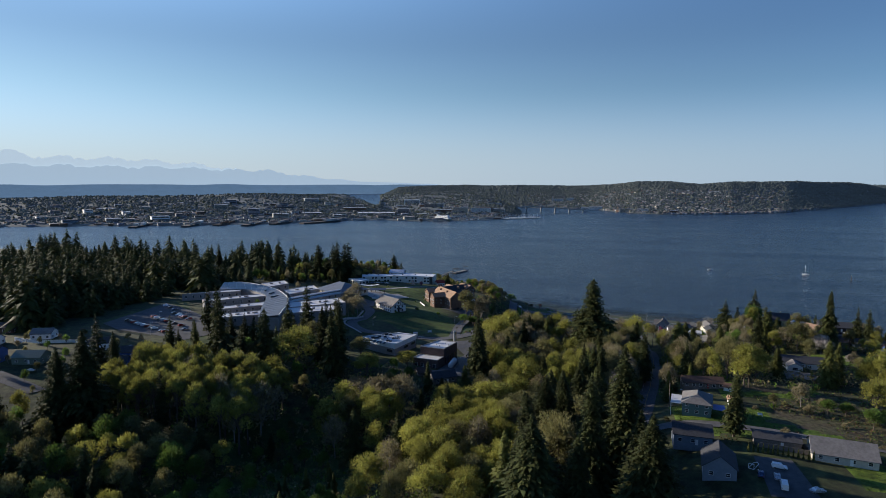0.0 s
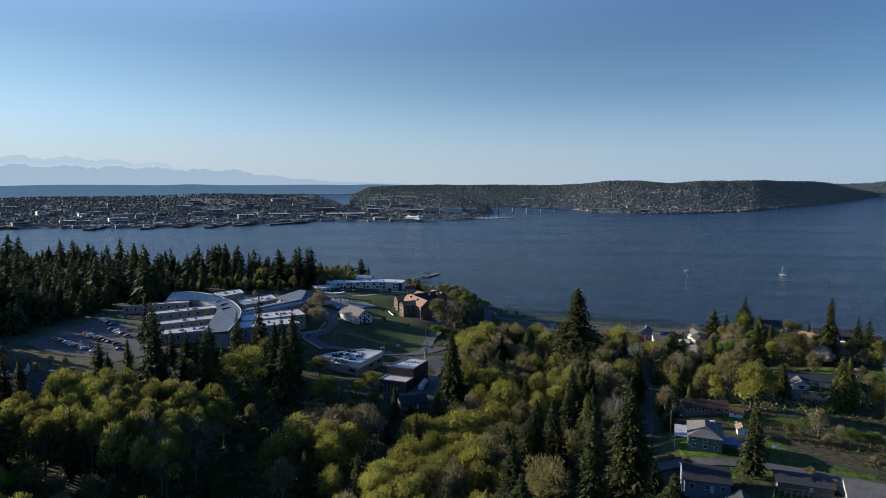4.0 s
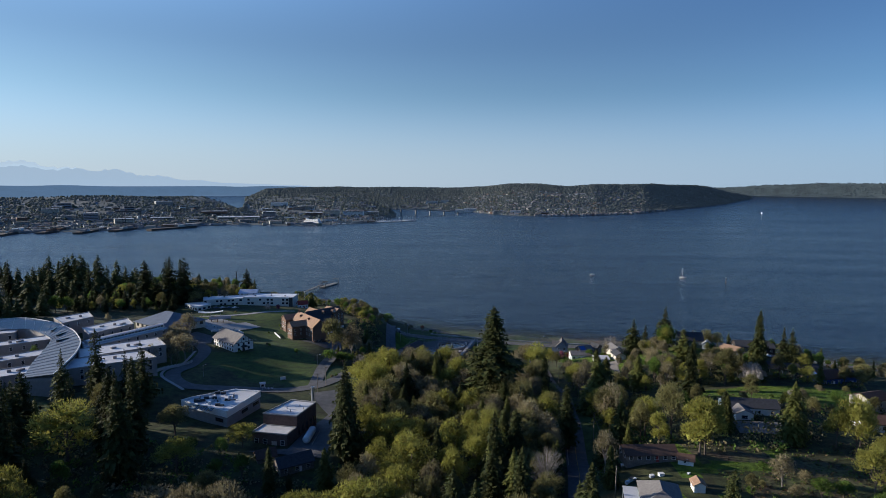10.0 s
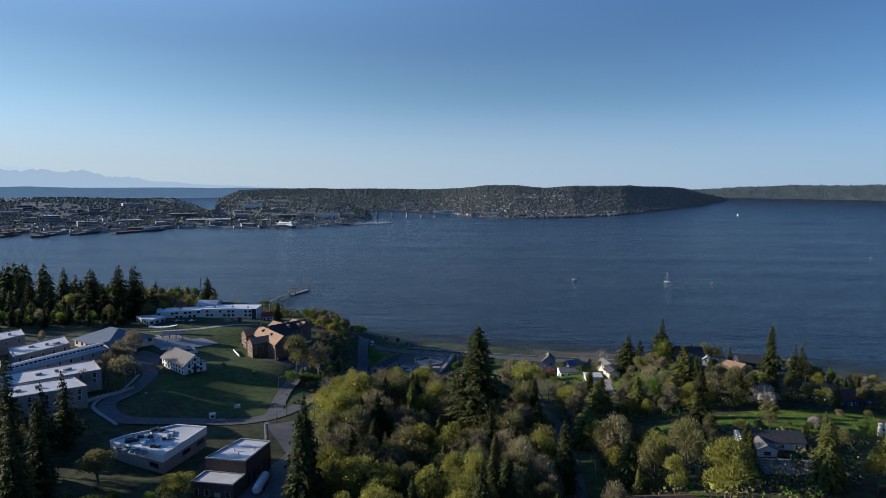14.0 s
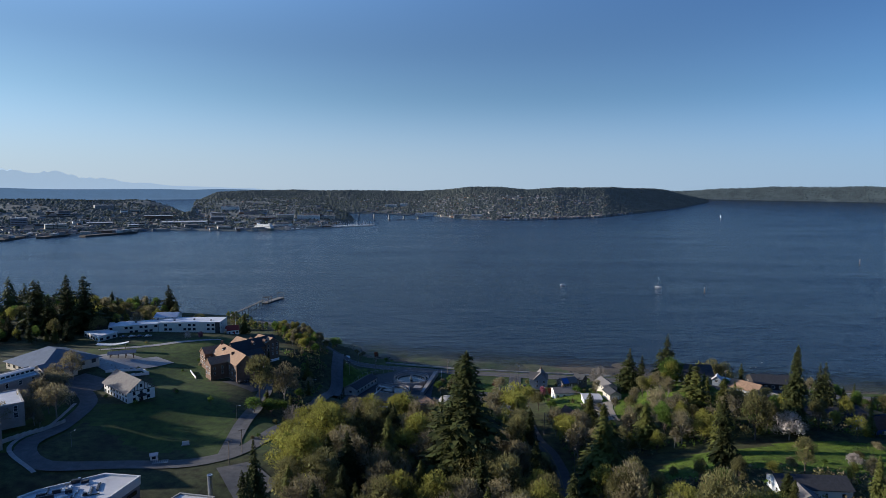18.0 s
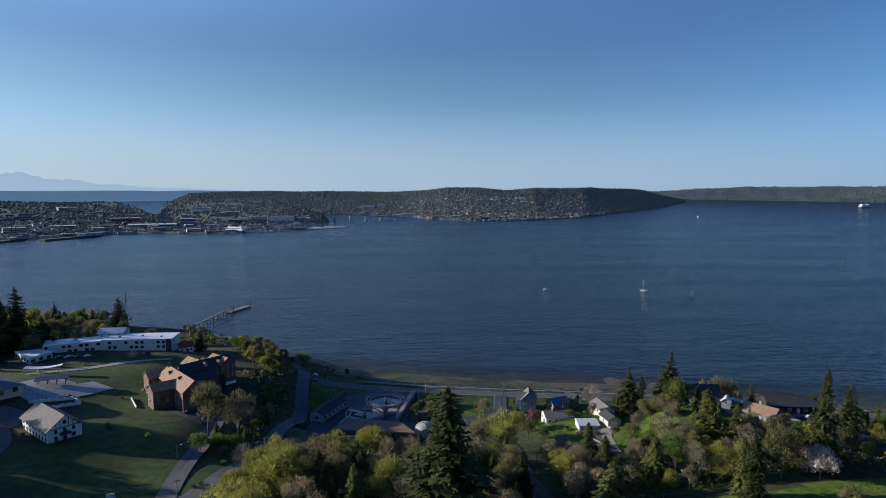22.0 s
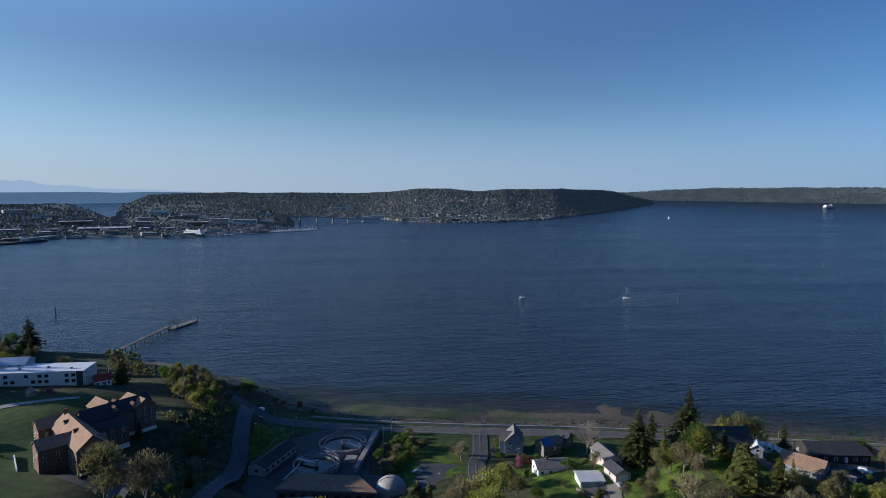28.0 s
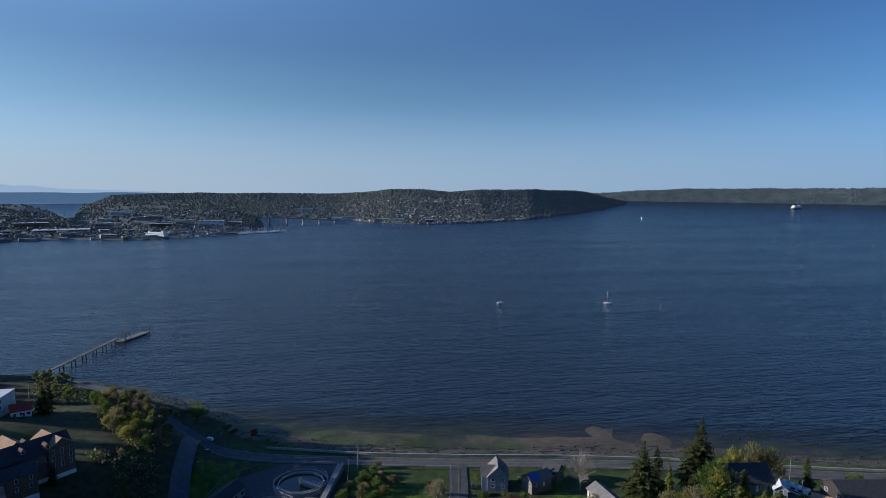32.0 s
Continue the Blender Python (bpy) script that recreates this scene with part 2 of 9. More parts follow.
water_material()
material("grass", (0.060, 0.108, 0.010), 0.9, vary=0.45, scale=0.25, bump=1.0, bump_scale=2.0, second=(0.094, 0.135, 0.016), mix_scale=0.06)
# the same grass with shade put into its colour, for the campus lawns
material("shaded_lawn", (0.030, 0.058, 0.009), 0.9, vary=0.4, scale=0.25, bump=1.0, bump_scale=0.6, second=(0.050, 0.080, 0.012), mix_scale=0.06)
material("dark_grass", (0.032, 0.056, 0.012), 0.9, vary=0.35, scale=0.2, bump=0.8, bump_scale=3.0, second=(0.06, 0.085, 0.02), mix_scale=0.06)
material("forest_floor", (0.035, 0.035, 0.016), 0.95, vary=0.5, scale=0.3, bump=1.0, bump_scale=2.0, second=(0.05, 0.065, 0.02), mix_scale=0.08)
material("brush", (0.075, 0.056, 0.038), 0.95, vary=0.5, scale=0.6, bump=1.0, bump_scale=2.0, second=(0.07, 0.085, 0.03), mix_scale=0.12)
material("sand", (0.125, 0.10, 0.075), 0.9, vary=0.2, scale=0.3, bump=0.5, bump_scale=4.0, second=(0.08, 0.075, 0.055), mix_scale=0.06)
material("mud", (0.10, 0.082, 0.056), 0.6, vary=0.4, scale=0.12, bump=0.5, bump_scale=2.0, second=(0.055, 0.08, 0.018), mix_scale=0.045)
material("asphalt", (0.06, 0.062, 0.066), 0.85, vary=0.2, scale=0.4, bump=0.3, bump_scale=10.0, second=(0.085, 0.085, 0.088), mix_scale=0.07)
material("old_asphalt", (0.125, 0.122, 0.12), 0.85, vary=0.2, scale=0.4, bump=0.3, bump_scale=10.0, second=(0.095, 0.095, 0.097), mix_scale=0.08)
material("concrete", (0.34, 0.33, 0.31), 0.8, vary=0.15, scale=0.5, bump=0.3, bump_scale=6.0)
material("gravel", (0.22, 0.20, 0.17), 0.9, vary=0.25, scale=0.8, bump=0.6, bump_scale=8.0)
material("white_paint", (0.72, 0.72, 0.70), 0.6, vary=0.06, scale=0.5)
material("bright_roof", (0.74, 0.75, 0.76), 0.5, vary=0.06, scale=0.25)
material("pale_render", (0.56, 0.57, 0.53), 0.75, vary=0.08, scale=0.5)
material("white_roof", (0.60, 0.60, 0.60), 0.55, vary=0.10, scale=0.25, second=(0.50, 0.50, 0.51), mix_scale=0.1)
material("grey_block", (0.26, 0.245, 0.24), 0.85, vary=0.1, scale=0.6, bump=0.4, bump_scale=3.0)
material("grey_metal_roof", (0.17, 0.18, 0.195), 0.45, metal=0.3, vary=0.1, scale=0.3)
material("brick", (0.17, 0.108, 0.076), 0.85, vary=0.2, scale=0.8, bump=0.6, bump_scale=12.0, second=(0.14, 0.086, 0.062), mix_scale=0.4)
material("dark_brick", (0.13, 0.085, 0.07), 0.85, vary=0.2, scale=0.8, bump=0.6, bump_scale=12.0)
material("tan_shingle", (0.34, 0.22, 0.14), 0.9, vary=0.15, scale=1.2, bump=0.7, bump_scale=6.0, second=(0.28, 0.18, 0.12), mix_scale=0.4)
material("grey_shingle", (0.15, 0.14, 0.135), 0.9, vary=0.15, scale=1.2, bump=0.7, bump_scale=6.0, second=(0.19, 0.18, 0.17), mix_scale=0.4)
material("dark_shingle", (0.05, 0.052, 0.058), 0.85, vary=0.2, scale=1.2, bump=0.7, bump_scale=6.0)
material("brown_shingle", (0.10, 0.06, 0.045), 0.9, vary=0.2, scale=1.2, bump=0.7, bump_scale=6.0)
material("window_glass", (0.02, 0.025, 0.03), 0.08, vary=0.1, spec=0.6)
material("dark_timber", (0.035, 0.03, 0.028), 0.7, vary=0.2, scale=2.0)
material("weathered_wood", (0.17, 0.15, 0.13), 0.85, vary=0.25, scale=1.5, bump=0.5)
material("pile_wood", (0.09, 0.075, 0.065), 0.9, vary=0.3, scale=1.5, bump=0.5)
material("bark", (0.10, 0.08, 0.065), 0.95, vary=0.3, scale=1.0, bump=0.8)
material("grey_bark", (0.22, 0.20, 0.18), 0.95, vary=0.3, scale=1.0, bump=0.8)
material("steel", (0.38, 0.39, 0.40), 0.4, metal=0.8, vary=0.1)
material("dark_steel", (0.06, 0.065, 0.07), 0.5, metal=0.5, vary=0.15)
material("teal_siding", (0.10, 0.17, 0.17), 0.7, vary=0.08, scale=1.0)
material("blue_siding", (0.03, 0.08, 0.25), 0.7, vary=0.08, scale=1.0)
material("grey_blue_siding", (0.20, 0.235, 0.28), 0.7, vary=0.08, scale=1.0)
material("cream_siding", (0.48, 0.44, 0.37), 0.7, vary=0.08, scale=1.0)
material("green_siding", (0.14, 0.18, 0.14), 0.7, vary=0.08, scale=1.0)
material("red_paint", (0.30, 0.05, 0.035), 0.6, vary=0.1)
material("blue_tarp", (0.05, 0.13, 0.38), 0.45, vary=0.1)
material("car_white", (0.75, 0.75, 0.75), 0.25, vary=0.03, coat=0.5)
material("car_dark", (0.03, 0.032, 0.04), 0.25, vary=0.05, coat=0.5)
material("car_blue", (0.03, 0.05, 0.11), 0.25, vary=0.05, coat=0.5)
material("car_red", (0.20, 0.025, 0.02), 0.25, vary=0.05, coat=0.5)
material("car_silver", (0.42, 0.43, 0.45), 0.3, metal=0.4, vary=0.05, coat=0.5)
material("tyre", (0.02, 0.02, 0.02), 0.9, vary=0.1)
leafy("fir_needles", (0.040, 0.048, 0.016), (0.056, 0.064, 0.020), 0.15)
leafy("cedar_needles", (0.075, 0.085, 0.022), (0.10, 0.105, 0.026), 0.18)
leafy("spring_leaves", (0.27, 0.265, 0.058), (0.20, 0.20, 0.050), 0.42)
leafy("olive_leaves", (0.19, 0.178, 0.074), (0.135, 0.13, 0.056), 0.38)
leafy("pale_catkins", (0.25, 0.215, 0.125), (0.18, 0.16, 0.095), 0.36)
leafy("green_leaves", (0.085, 0.145, 0.03), (0.11, 0.165, 0.035), 0.38)
leafy("pink_blossom", (0.42, 0.16, 0.24), (0.34, 0.14, 0.18), 0.30)
leafy("white_blossom", (0.42, 0.38, 0.36), (0.30, 0.26, 0.22), 0.30)
leafy("red_leaves", (0.10, 0.03, 0.025), (0.13, 0.05, 0.03), 0.25)
material("far_leaves", (0.050, 0.060, 0.054), 0.95, vary=0.22, scale=0.02, second=(0.068, 0.076, 0.066), mix_scale=0.008, spec=0.1)

# ---------------------------------------------------------------- building blocks
class Geo:
    """Collects the faces of one mesh."""

    def __init__(self):
        self.v, self.f, self.mi = [], [], []

    def add(self, verts, faces, mi=0):
        o = len(self.v)
        self.v.extend([tuple(p) for p in verts])
        self.f.extend([tuple(i + o for i in q) for q in faces])
        self.mi.extend([mi] * len(faces))
        return self

    def box(self, x0, x1, y0, y1, z0, z1, mi=0):
        v = [(x0, y0, z0), (x1, y0, z0), (x1, y1, z0), (x0, y1, z0), (x0, y0, z1), (x1, y0, z1), (x1, y1, z1), (x0, y1, z1)]
        return self.add(v, [(3, 2, 1, 0), (4, 5, 6, 7), (0, 1, 5, 4), (1, 2, 6, 5), (2, 3, 7, 6), (3, 0, 4, 7)], mi)

    def prism(self, outline, z0, z1, mi=0):
        """An outline (counter-clockwise, x, y) raised from z0 to z1."""
        n = len(outline)
        v = [(x, y, z0) for x, y in outline] + [(x, y, z1) for x, y in outline]
        f = [tuple(range(n - 1, -1, -1)), tuple(range(n, 2 * n))]
        f += [(i, (i + 1) % n, n + (i + 1) % n, n + i) for i in range(n)]
        return self.add(v, f, mi)

    def tube(self, a, b, r0, r1, n=6, mi=0, caps=True):
        a, b = Vector(a), Vector(b)
        q = (b - a).to_track_quat("Z", "Y")
        v = []
        for c, r in ((a, r0), (b, r1)):
            for i in range(n):
                t = 2 * math.pi * i / n
                v.append(c + q @ Vector((r * math.cos(t), r * math.sin(t), 0)))
        f = [(i, (i + 1) % n, n + (i + 1) % n, n + i) for i in range(n)]
        if caps:
            f += [tuple(range(n - 1, -1, -1)), tuple(range(n, 2 * n))]
        return self.add(v, f, mi)

    def ring(self, cx, cy, r0, r1, z0, z1, n=40, mi=0):
        """An upright-walled ring."""
        v, f = [], []
        for i in range(n):
            c, s = math.cos(2 * math.pi * i / n), math.sin(2 * math.pi * i / n)
            v += [(cx + r0 * c, cy + r0 * s, z0), (cx + r1 * c, cy + r1 * s, z0), (cx + r1 * c, cy + r1 * s, z1), (cx + r0 * c, cy + r0 * s, z1)]
        for i in range(n):
            a, b = 4 * i, 4 * ((i + 1) % n)
            for k in range(4):
                f.append((a + k, a + (k + 1) % 4, b + (k + 1) % 4, b + k)[::-1])
        return self.add(v, f, mi)

    def mesh(self, name, mats):
        me = bpy.data.meshes.new(name)
        me.from_pydata(self.v, [], self.f)
        for m in mats if isinstance(mats, (list, tuple)) else [mats]:
            me.materials.append(MATS[m] if isinstance(m, str) else m)
        me.polygons.foreach_set("material_index", self.mi)
        me.update()
        return me


def part(name, geo, mats, parent=None, label="", at=None):
    ob = new(name, geo.mesh(name, mats) if isinstance(geo, Geo) else geo)
    if parent:
        ob.parent = parent
    if at is not None:
        ob.matrix_basis = at
    if label:
        ob["label"] = label
    return ob


def thing(name, at, label, category, group="", kind=""):
    e = new(name)
    e.matrix_basis = at
    e.empty_display_size = 0.5
    return tagged(e, label, category, group, kind)


def step(a, b, v):
    t = np.clip((v - a) / (b - a), 0, 1)
    return t * t * (3 - 2 * t)


def wob(x, y, s, k=0.0):
    """Smooth unevenness from a few crossed waves, about -1 to 1."""
    return (np.sin(x / s + 1.3 * np.sin(y / s * 0.7 + k)) + np.sin(y / s * 1.1 + 1.7 * np.sin(x / s * 0.6 + 2 * k)) + np.sin((x + y) / s * 0.53 + k * 3)) / 3


# ---------------------------------------------------------------- the lie of the land
SHORE = [(-900, 840), (-500, 800), (-300, 778), (-217, 772), (-172, 766), (-140, 742), (-108, 718), (-72, 688), (-56, 660), (-5, 632), (51, 618), (100, 610),
         (182, 600), (215, 585), (257, 573), (340, 552), (520, 500), (900, 400)]
CAMPUS = [(-600, 200, 42), (-600, 600, 30), (-320, 310, 37), (-280, 390, 36), (-310, 500, 35), (-250, 400, 36), (-190, 420, 34.5), (-220, 530, 33), (-230, 600, 29.5),
          (-165, 605, 28.5), (-150, 660, 22), (-125, 530, 24.5), (-150, 487, 28.5), (-172, 455, 29), (-110, 445, 24), (-95, 425, 24), (-125, 375, 26),
          (-85, 355, 26.5), (-70, 400, 22), (-60, 500, 14), (-72, 556, 9), (-40, 565, 4.2), (0, 540, 5), (25, 545, 6), (-110, 580, 24), (-205, 335, 31.5), (-225, 362, 35.6), (-196, 372, 33.6), (-255, 385, 36.8), (-176, 408, 32.4), (-305, 432, 38.0), (-240, 400, 37.5), (-275, 408, 38), (-250, 378, 38), (-228, 367, 37.5), (-206, 372, 36), (-134, 360, 28.6), (-116, 353, 28.2), (-142, 376, 28.2)]
HILL = [(160, 522, 25), (40, 540, 7), (40, 475, 14), (40, 425, 19), (32, 350, 26), (20, 300, 29), (0, 250, 25), (0, 400, 21), (-60, 300, 20), (-110, 250, 14), (-200, 240, 26),
        (0, 130, 24), (-110, 130, 18), (75, 512, 15.5), (95, 517, 19.5), (130, 500, 29), (160, 485, 29.5), (110, 372, 34.5), (62, 318, 37), (45, 282, 38.5),
        (60, 238, 40), (90, 247, 38.5), (115, 290, 36), (160, 380, 32), (250, 430, 24), (250, 520, 8), (330, 250, 36), (75, 560, 6), (150, 545, 12)]
BARS = [(-6, 647, 15, 9), (14, 641, 10, 7), (32, 636, 12, 8), (-38, 660, 9, 4), (118, 616, 22, 7), (139, 633, 11, 10), (160, 615, 8, 12), (108, 607, 24, 4), (-150, 741, 24, 8), (-105, 712, 22, 8), (-74, 686, 13, 7)]  # banks bared by the tide
KNOTS = np.array(CAMPUS + HILL, float)
SH = np.array(SHORE, float)


def inland(x, y):
    """Metres from the waterline, positive on land."""
    return (np.interp(x, SH[:, 0], SH[:, 1]) - y) * 0.88


def land(x, y):
    """The ground's height."""
    x, y = np.asarray(x, float), np.asarray(y, float)
    num, den = 0.0, 0.0
    for kx, ky, kz in KNOTS:
        w = 1.0 / ((x - kx) ** 2 + (y - ky) ** 2 + 260.0) ** 1.7
        num, den = num + w * kz, den + w
    hill = num / den + 0.5 * wob(x, y, 17.0)
    s = inland(x, y)
    width = np.interp(x, [-300, -90, -50, 40, 90, 300], [45, 40, 34, 30, 45, 60])
    bench = np.interp(x, [-300, -120, -70, 300], [14, 18, 40, 36])
    flats = step(-75, -45, x) * (1 - step(165, 200, x)) * step(-52, -20, s) * (1 - step(-6, 4, s))
    z = np.where(s < 0, 0.05 * s, np.minimum(3.6, 0.30 * s))
    z = z + flats * (0.2 + 0.75 * wob(x, y, 9.0, 1.0) - 0.03 * np.minimum(0, s)) * 0.75
    for bx, by, bw, bd in BARS:
        z = z + 0.95 * np.exp(-(((x - bx) / bw) ** 2 + ((y - by) / bd) ** 2)) * (0.8 + 0.35 * wob(x, y, 5.0, 2.0) + 0.3 * wob(x, y, 2.6, 1.0)) * (s < 12)
    z = np.maximum(z, -6.0)
    z = z + (hill - 3.6) * step(bench, bench + width, s) * (s > 0)
    level = 1 - step(0.85, 1.15, np.sqrt(((x + 28) / 42) ** 2 + ((y - 563) / 46) ** 2))
    return z * (1 - level) + np.minimum(z, 3.9) * level


def height(x, y):
    return float(land(x, y))


EYE = Vector((-8.0, 190.0, 131.5))


def squeeze(p):
    """The far shores are a backdrop, drawn nearer than they lie and smaller by the same measure."""
    d = Vector(p) - EYE
    r = math.hypot(d.x, d.y)
    if r <= 2800:
        return Vector(p)
    return EYE + d * ((2800 + 1900 * (1 - math.exp(-(r - 2800) / 2600))) / r)


def polar(theta, r, z=0.0):
    a = radians(theta)
    return Vector((EYE.x + r * math.sin(a), EYE.y + r * math.cos(a), z))


def sheet(name, us, vs, fn, mats, kind="structure", label="", category="", pick=None):
    """A grid of points fn(u, v) as one mesh."""
    v = [tuple(fn(a, b)) for b in vs for a in us]
    n = len(us)
    f = [(j * n + i, j * n + i + 1, (j + 1) * n + i + 1, (j + 1) * n + i) for j in range(len(vs) - 1) for i in range(n - 1)]
    g = Geo()
    g.v, g.f, g.mi = v, f, [0] * len(f)
    if pick:
        g.mi = [pick(us[i], vs[j]) for j in range(len(vs) - 1) for i in range(n - 1)]
    ob = part(name, g, mats)
    for q in ob.data.polygons:
        q.use_smooth = True
    return tagged(ob, label, category, "", kind)


# the ground, one sheet under water and land
xs = np.concatenate([np.arange(-1500, -360, 40), np.arange(-360, 300, 3.5), np.arange(300, 1501, 40)])
ys = np.concatenate([np.arange(-260, 120, 20), np.arange(120, 790, 3.5), np.arange(790, 1000, 30)])
GX, GY = np.meshgrid(xs, ys)
GZ = land(GX, GY)


def inside(x, y, poly):
    hit = False
    j = len(poly) - 1
    for i in range(len(poly)):
        (xi, yi), (xj, yj) = poly[i], poly[j]
        if (yi > y) != (yj > y) and x < (xj - xi) * (y - yi) / (yj - yi) + xi:
            hit = not hit
        j = i
    return hit


LAWNS = [
    [(-172, 462), (-128, 432), (-100, 436), (-100, 470), (-112, 500), (-130, 520), (-150, 560), (-178, 575), (-185, 560), (-160, 520), (-142, 480), (-165, 478)],
    [(-215, 545), (-165, 540), (-140, 570), (-140, 600), (-190, 600), (-225, 575)],
    [(-185, 400), (-160, 425), (-165, 470), (-185, 475)],
    [(5, 535), (35, 545), (36, 580), (0, 585)], [(-70, 570), (-48, 585), (-50, 615), (-66, 600)],
    [(55, 480), (105, 480), (128, 508), (110, 545), (88, 560), (55, 545)],
    [(62, 400), (130, 393), (200, 386), (235, 405), (190, 424), (140, 428), (85, 420)], [(36, 262), (72, 262), (72, 292), (36, 300)], [(60, 285), (95, 262), (95, 290), (70, 300)],
    [(85, 225), (130, 225), (130, 245), (85, 245)], [(120, 480), (140, 470), (140, 505), (120, 500)], [(60, 310), (110, 320), (100, 345), (62, 345)]]
BRUSH = [[(72, 281), (98, 273), (128, 260), (150, 300), (110, 330), (79, 303)], [(70, 320), (100, 325), (95, 350), (70, 345)]]


def cover(i, j):
    x, y, z = (xs[i] + xs[i + 1]) / 2, (ys[j] + ys[j + 1]) / 2, GZ[j, i]
    s = float(inland(x, y))
    if s < 14:
        return 5 if (z < 1.1 and not 92 < x + 0.4 * (y - 610) < 180) or x < -60 else 4
    jx, jy = x + 2 * wob(x, y, 5.0), y + 2 * wob(y, x, 5.0)
    for q in BRUSH:
        if inside(jx, jy, q):
            return 3
    # the first three, on the campus, take the grass coloured for shade
    for k, q in enumerate(LAWNS):
        if inside(jx, jy, q):
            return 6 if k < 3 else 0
    if x < -328:
        return 2
    if s < 45 and x > -60:
        return 1
    return 2 if wob(x, y, 30.0) < 0.45 else 1


g = Geo()
g.v = list(zip(GX.ravel().tolist(), GY.ravel().tolist(), GZ.ravel().tolist()))
n = len(xs)
for j in range(len(ys) - 1):
    for i in range(n - 1):
        g.f.append((j * n + i, j * n + i + 1, (j + 1) * n + i + 1, (j + 1) * n + i))
        g.mi.append(cover(i, j))
ground = part("ground", g, ["grass", "dark_grass", "forest_floor", "brush", "sand", "mud", "shaded_lawn"])
for q in ground.data.polygons:
    q.use_smooth = True
tagged(ground, "wooded slopes with lawns, brush and a sandy beach", "ground", "", "structure")

# the bay
rs = [0, 200, 300, 400, 500, 600, 750, 900, 1100, 1350, 1600, 1900, 2200, 2500, 2800, 3200, 3700, 4300, 5000, 6000, 7500, 9500, 12000]
sheet("water", list(np.linspace(-180, 180, 145)), rs, lambda th, r: squeeze(polar(th, max(r, 1.0), 0.0)), ["sea_water"], label="rippled dark blue bay with slicks and wakes", category="water")


def ribbon(name, pts, width, mat, lift=0.22, z=None, label="", category="road", sub=3.0, kind="structure"):
    """A strip laid over the ground along pts."""
    line = [Vector((x, y, 0)) for x, y in pts]
    fine = []
    for k in range(len(line) - 1):
        p0, p1, p2, p3 = line[max(k - 1, 0)], line[k], line[k + 1], line[min(k + 2, len(line) - 1)]
        m = max(2, int((p2 - p1).length / sub))
        for i in range(m):
            t = i / m
            fine.append(0.5 * ((2 * p1) + (p2 - p0) * t + (2 * p0 - 5 * p1 + 4 * p2 - p3) * t * t + (3 * p1 - p0 - 3 * p2 + p3) * t ** 3))
    fine.append(line[-1])
    gg = Geo()
    for k, p in enumerate(fine):
        d = (fine[min(k + 1, len(fine) - 1)] - fine[max(k - 1, 0)]).normalized()
        sd = Vector((d.y, -d.x, 0))
        zc = height(p.x, p.y)
        for o in (-1, -0.5, 0, 0.5, 1):
            q = p + sd * width / 2 * o
            gg.v.append((q.x, q.y, max(zc, height(q.x, q.y)) + lift))
    for k in range(len(fine) - 1):
        for o in range(4):
            gg.f.append((5 * k + o, 5 * k + o + 1, 5 * k + o + 6, 5 * k + o + 5)[::-1])
            gg.mi.append(0)
    return tagged(part(name, gg, [mat]), label, category, "", kind)


SHORE_ROAD = [(-150, 690), (-120, 668), (-80, 638), (-45, 617), (9, 604), (53, 595), (100, 587), (150, 576), (202, 560), (260, 545), (340, 525), (420, 500)]
HILL_ROAD = [(50, 594), (45, 565), (39, 540), (39, 475), (41, 430), (40, 410), (35, 367), (28, 316), (20, 270), (10, 220), (4, 170), (0, 120)]
CAMPUS_ROAD = [(-74, 632), (-70, 590), (-67, 556), (-72, 500), (-78, 462), (-86, 436), (-100, 424), (-125, 417), (-150, 408), (-164, 420), (-166, 446), (-172, 478), (-190, 500)]
ribbon("road_shore", SHORE_ROAD, 9.0, "old_asphalt", label="weathered two-lane asphalt road along the beach")
ribbon("road_hill", HILL_ROAD, 8.0, "asphalt", 0.27, label="dark two-lane road climbing through the woods")
ribbon("road_campus", CAMPUS_ROAD, 7.5, "old_asphalt", 0.25, label="worn grey asphalt road winding through the campus")
ribbon("road_brick_drive", [(-92, 430), (-95, 460), (-97, 495), (-102, 528), (-128, 545), (-150, 570)], 7.0, "old_asphalt", 0.24, label="grey asphalt drive to the brick building")
HILL_LANE = [(22, 270), (41, 271), (55, 271), (70, 269.5), (80, 266.5), (92, 263), (104, 261), (135, 252), (170, 243)]
ribbon("road_lane", HILL_LANE, 5.5, "old_asphalt", 0.24, label="grey residential lane between houses and brush")

# ---------------------------------------------------------------- far shores


def spread(rows, theta):
    a = np.array(rows, float)
    return [np.interp(theta, a[:, 0], a[:, k]) for k in range(1, a.shape[1])]


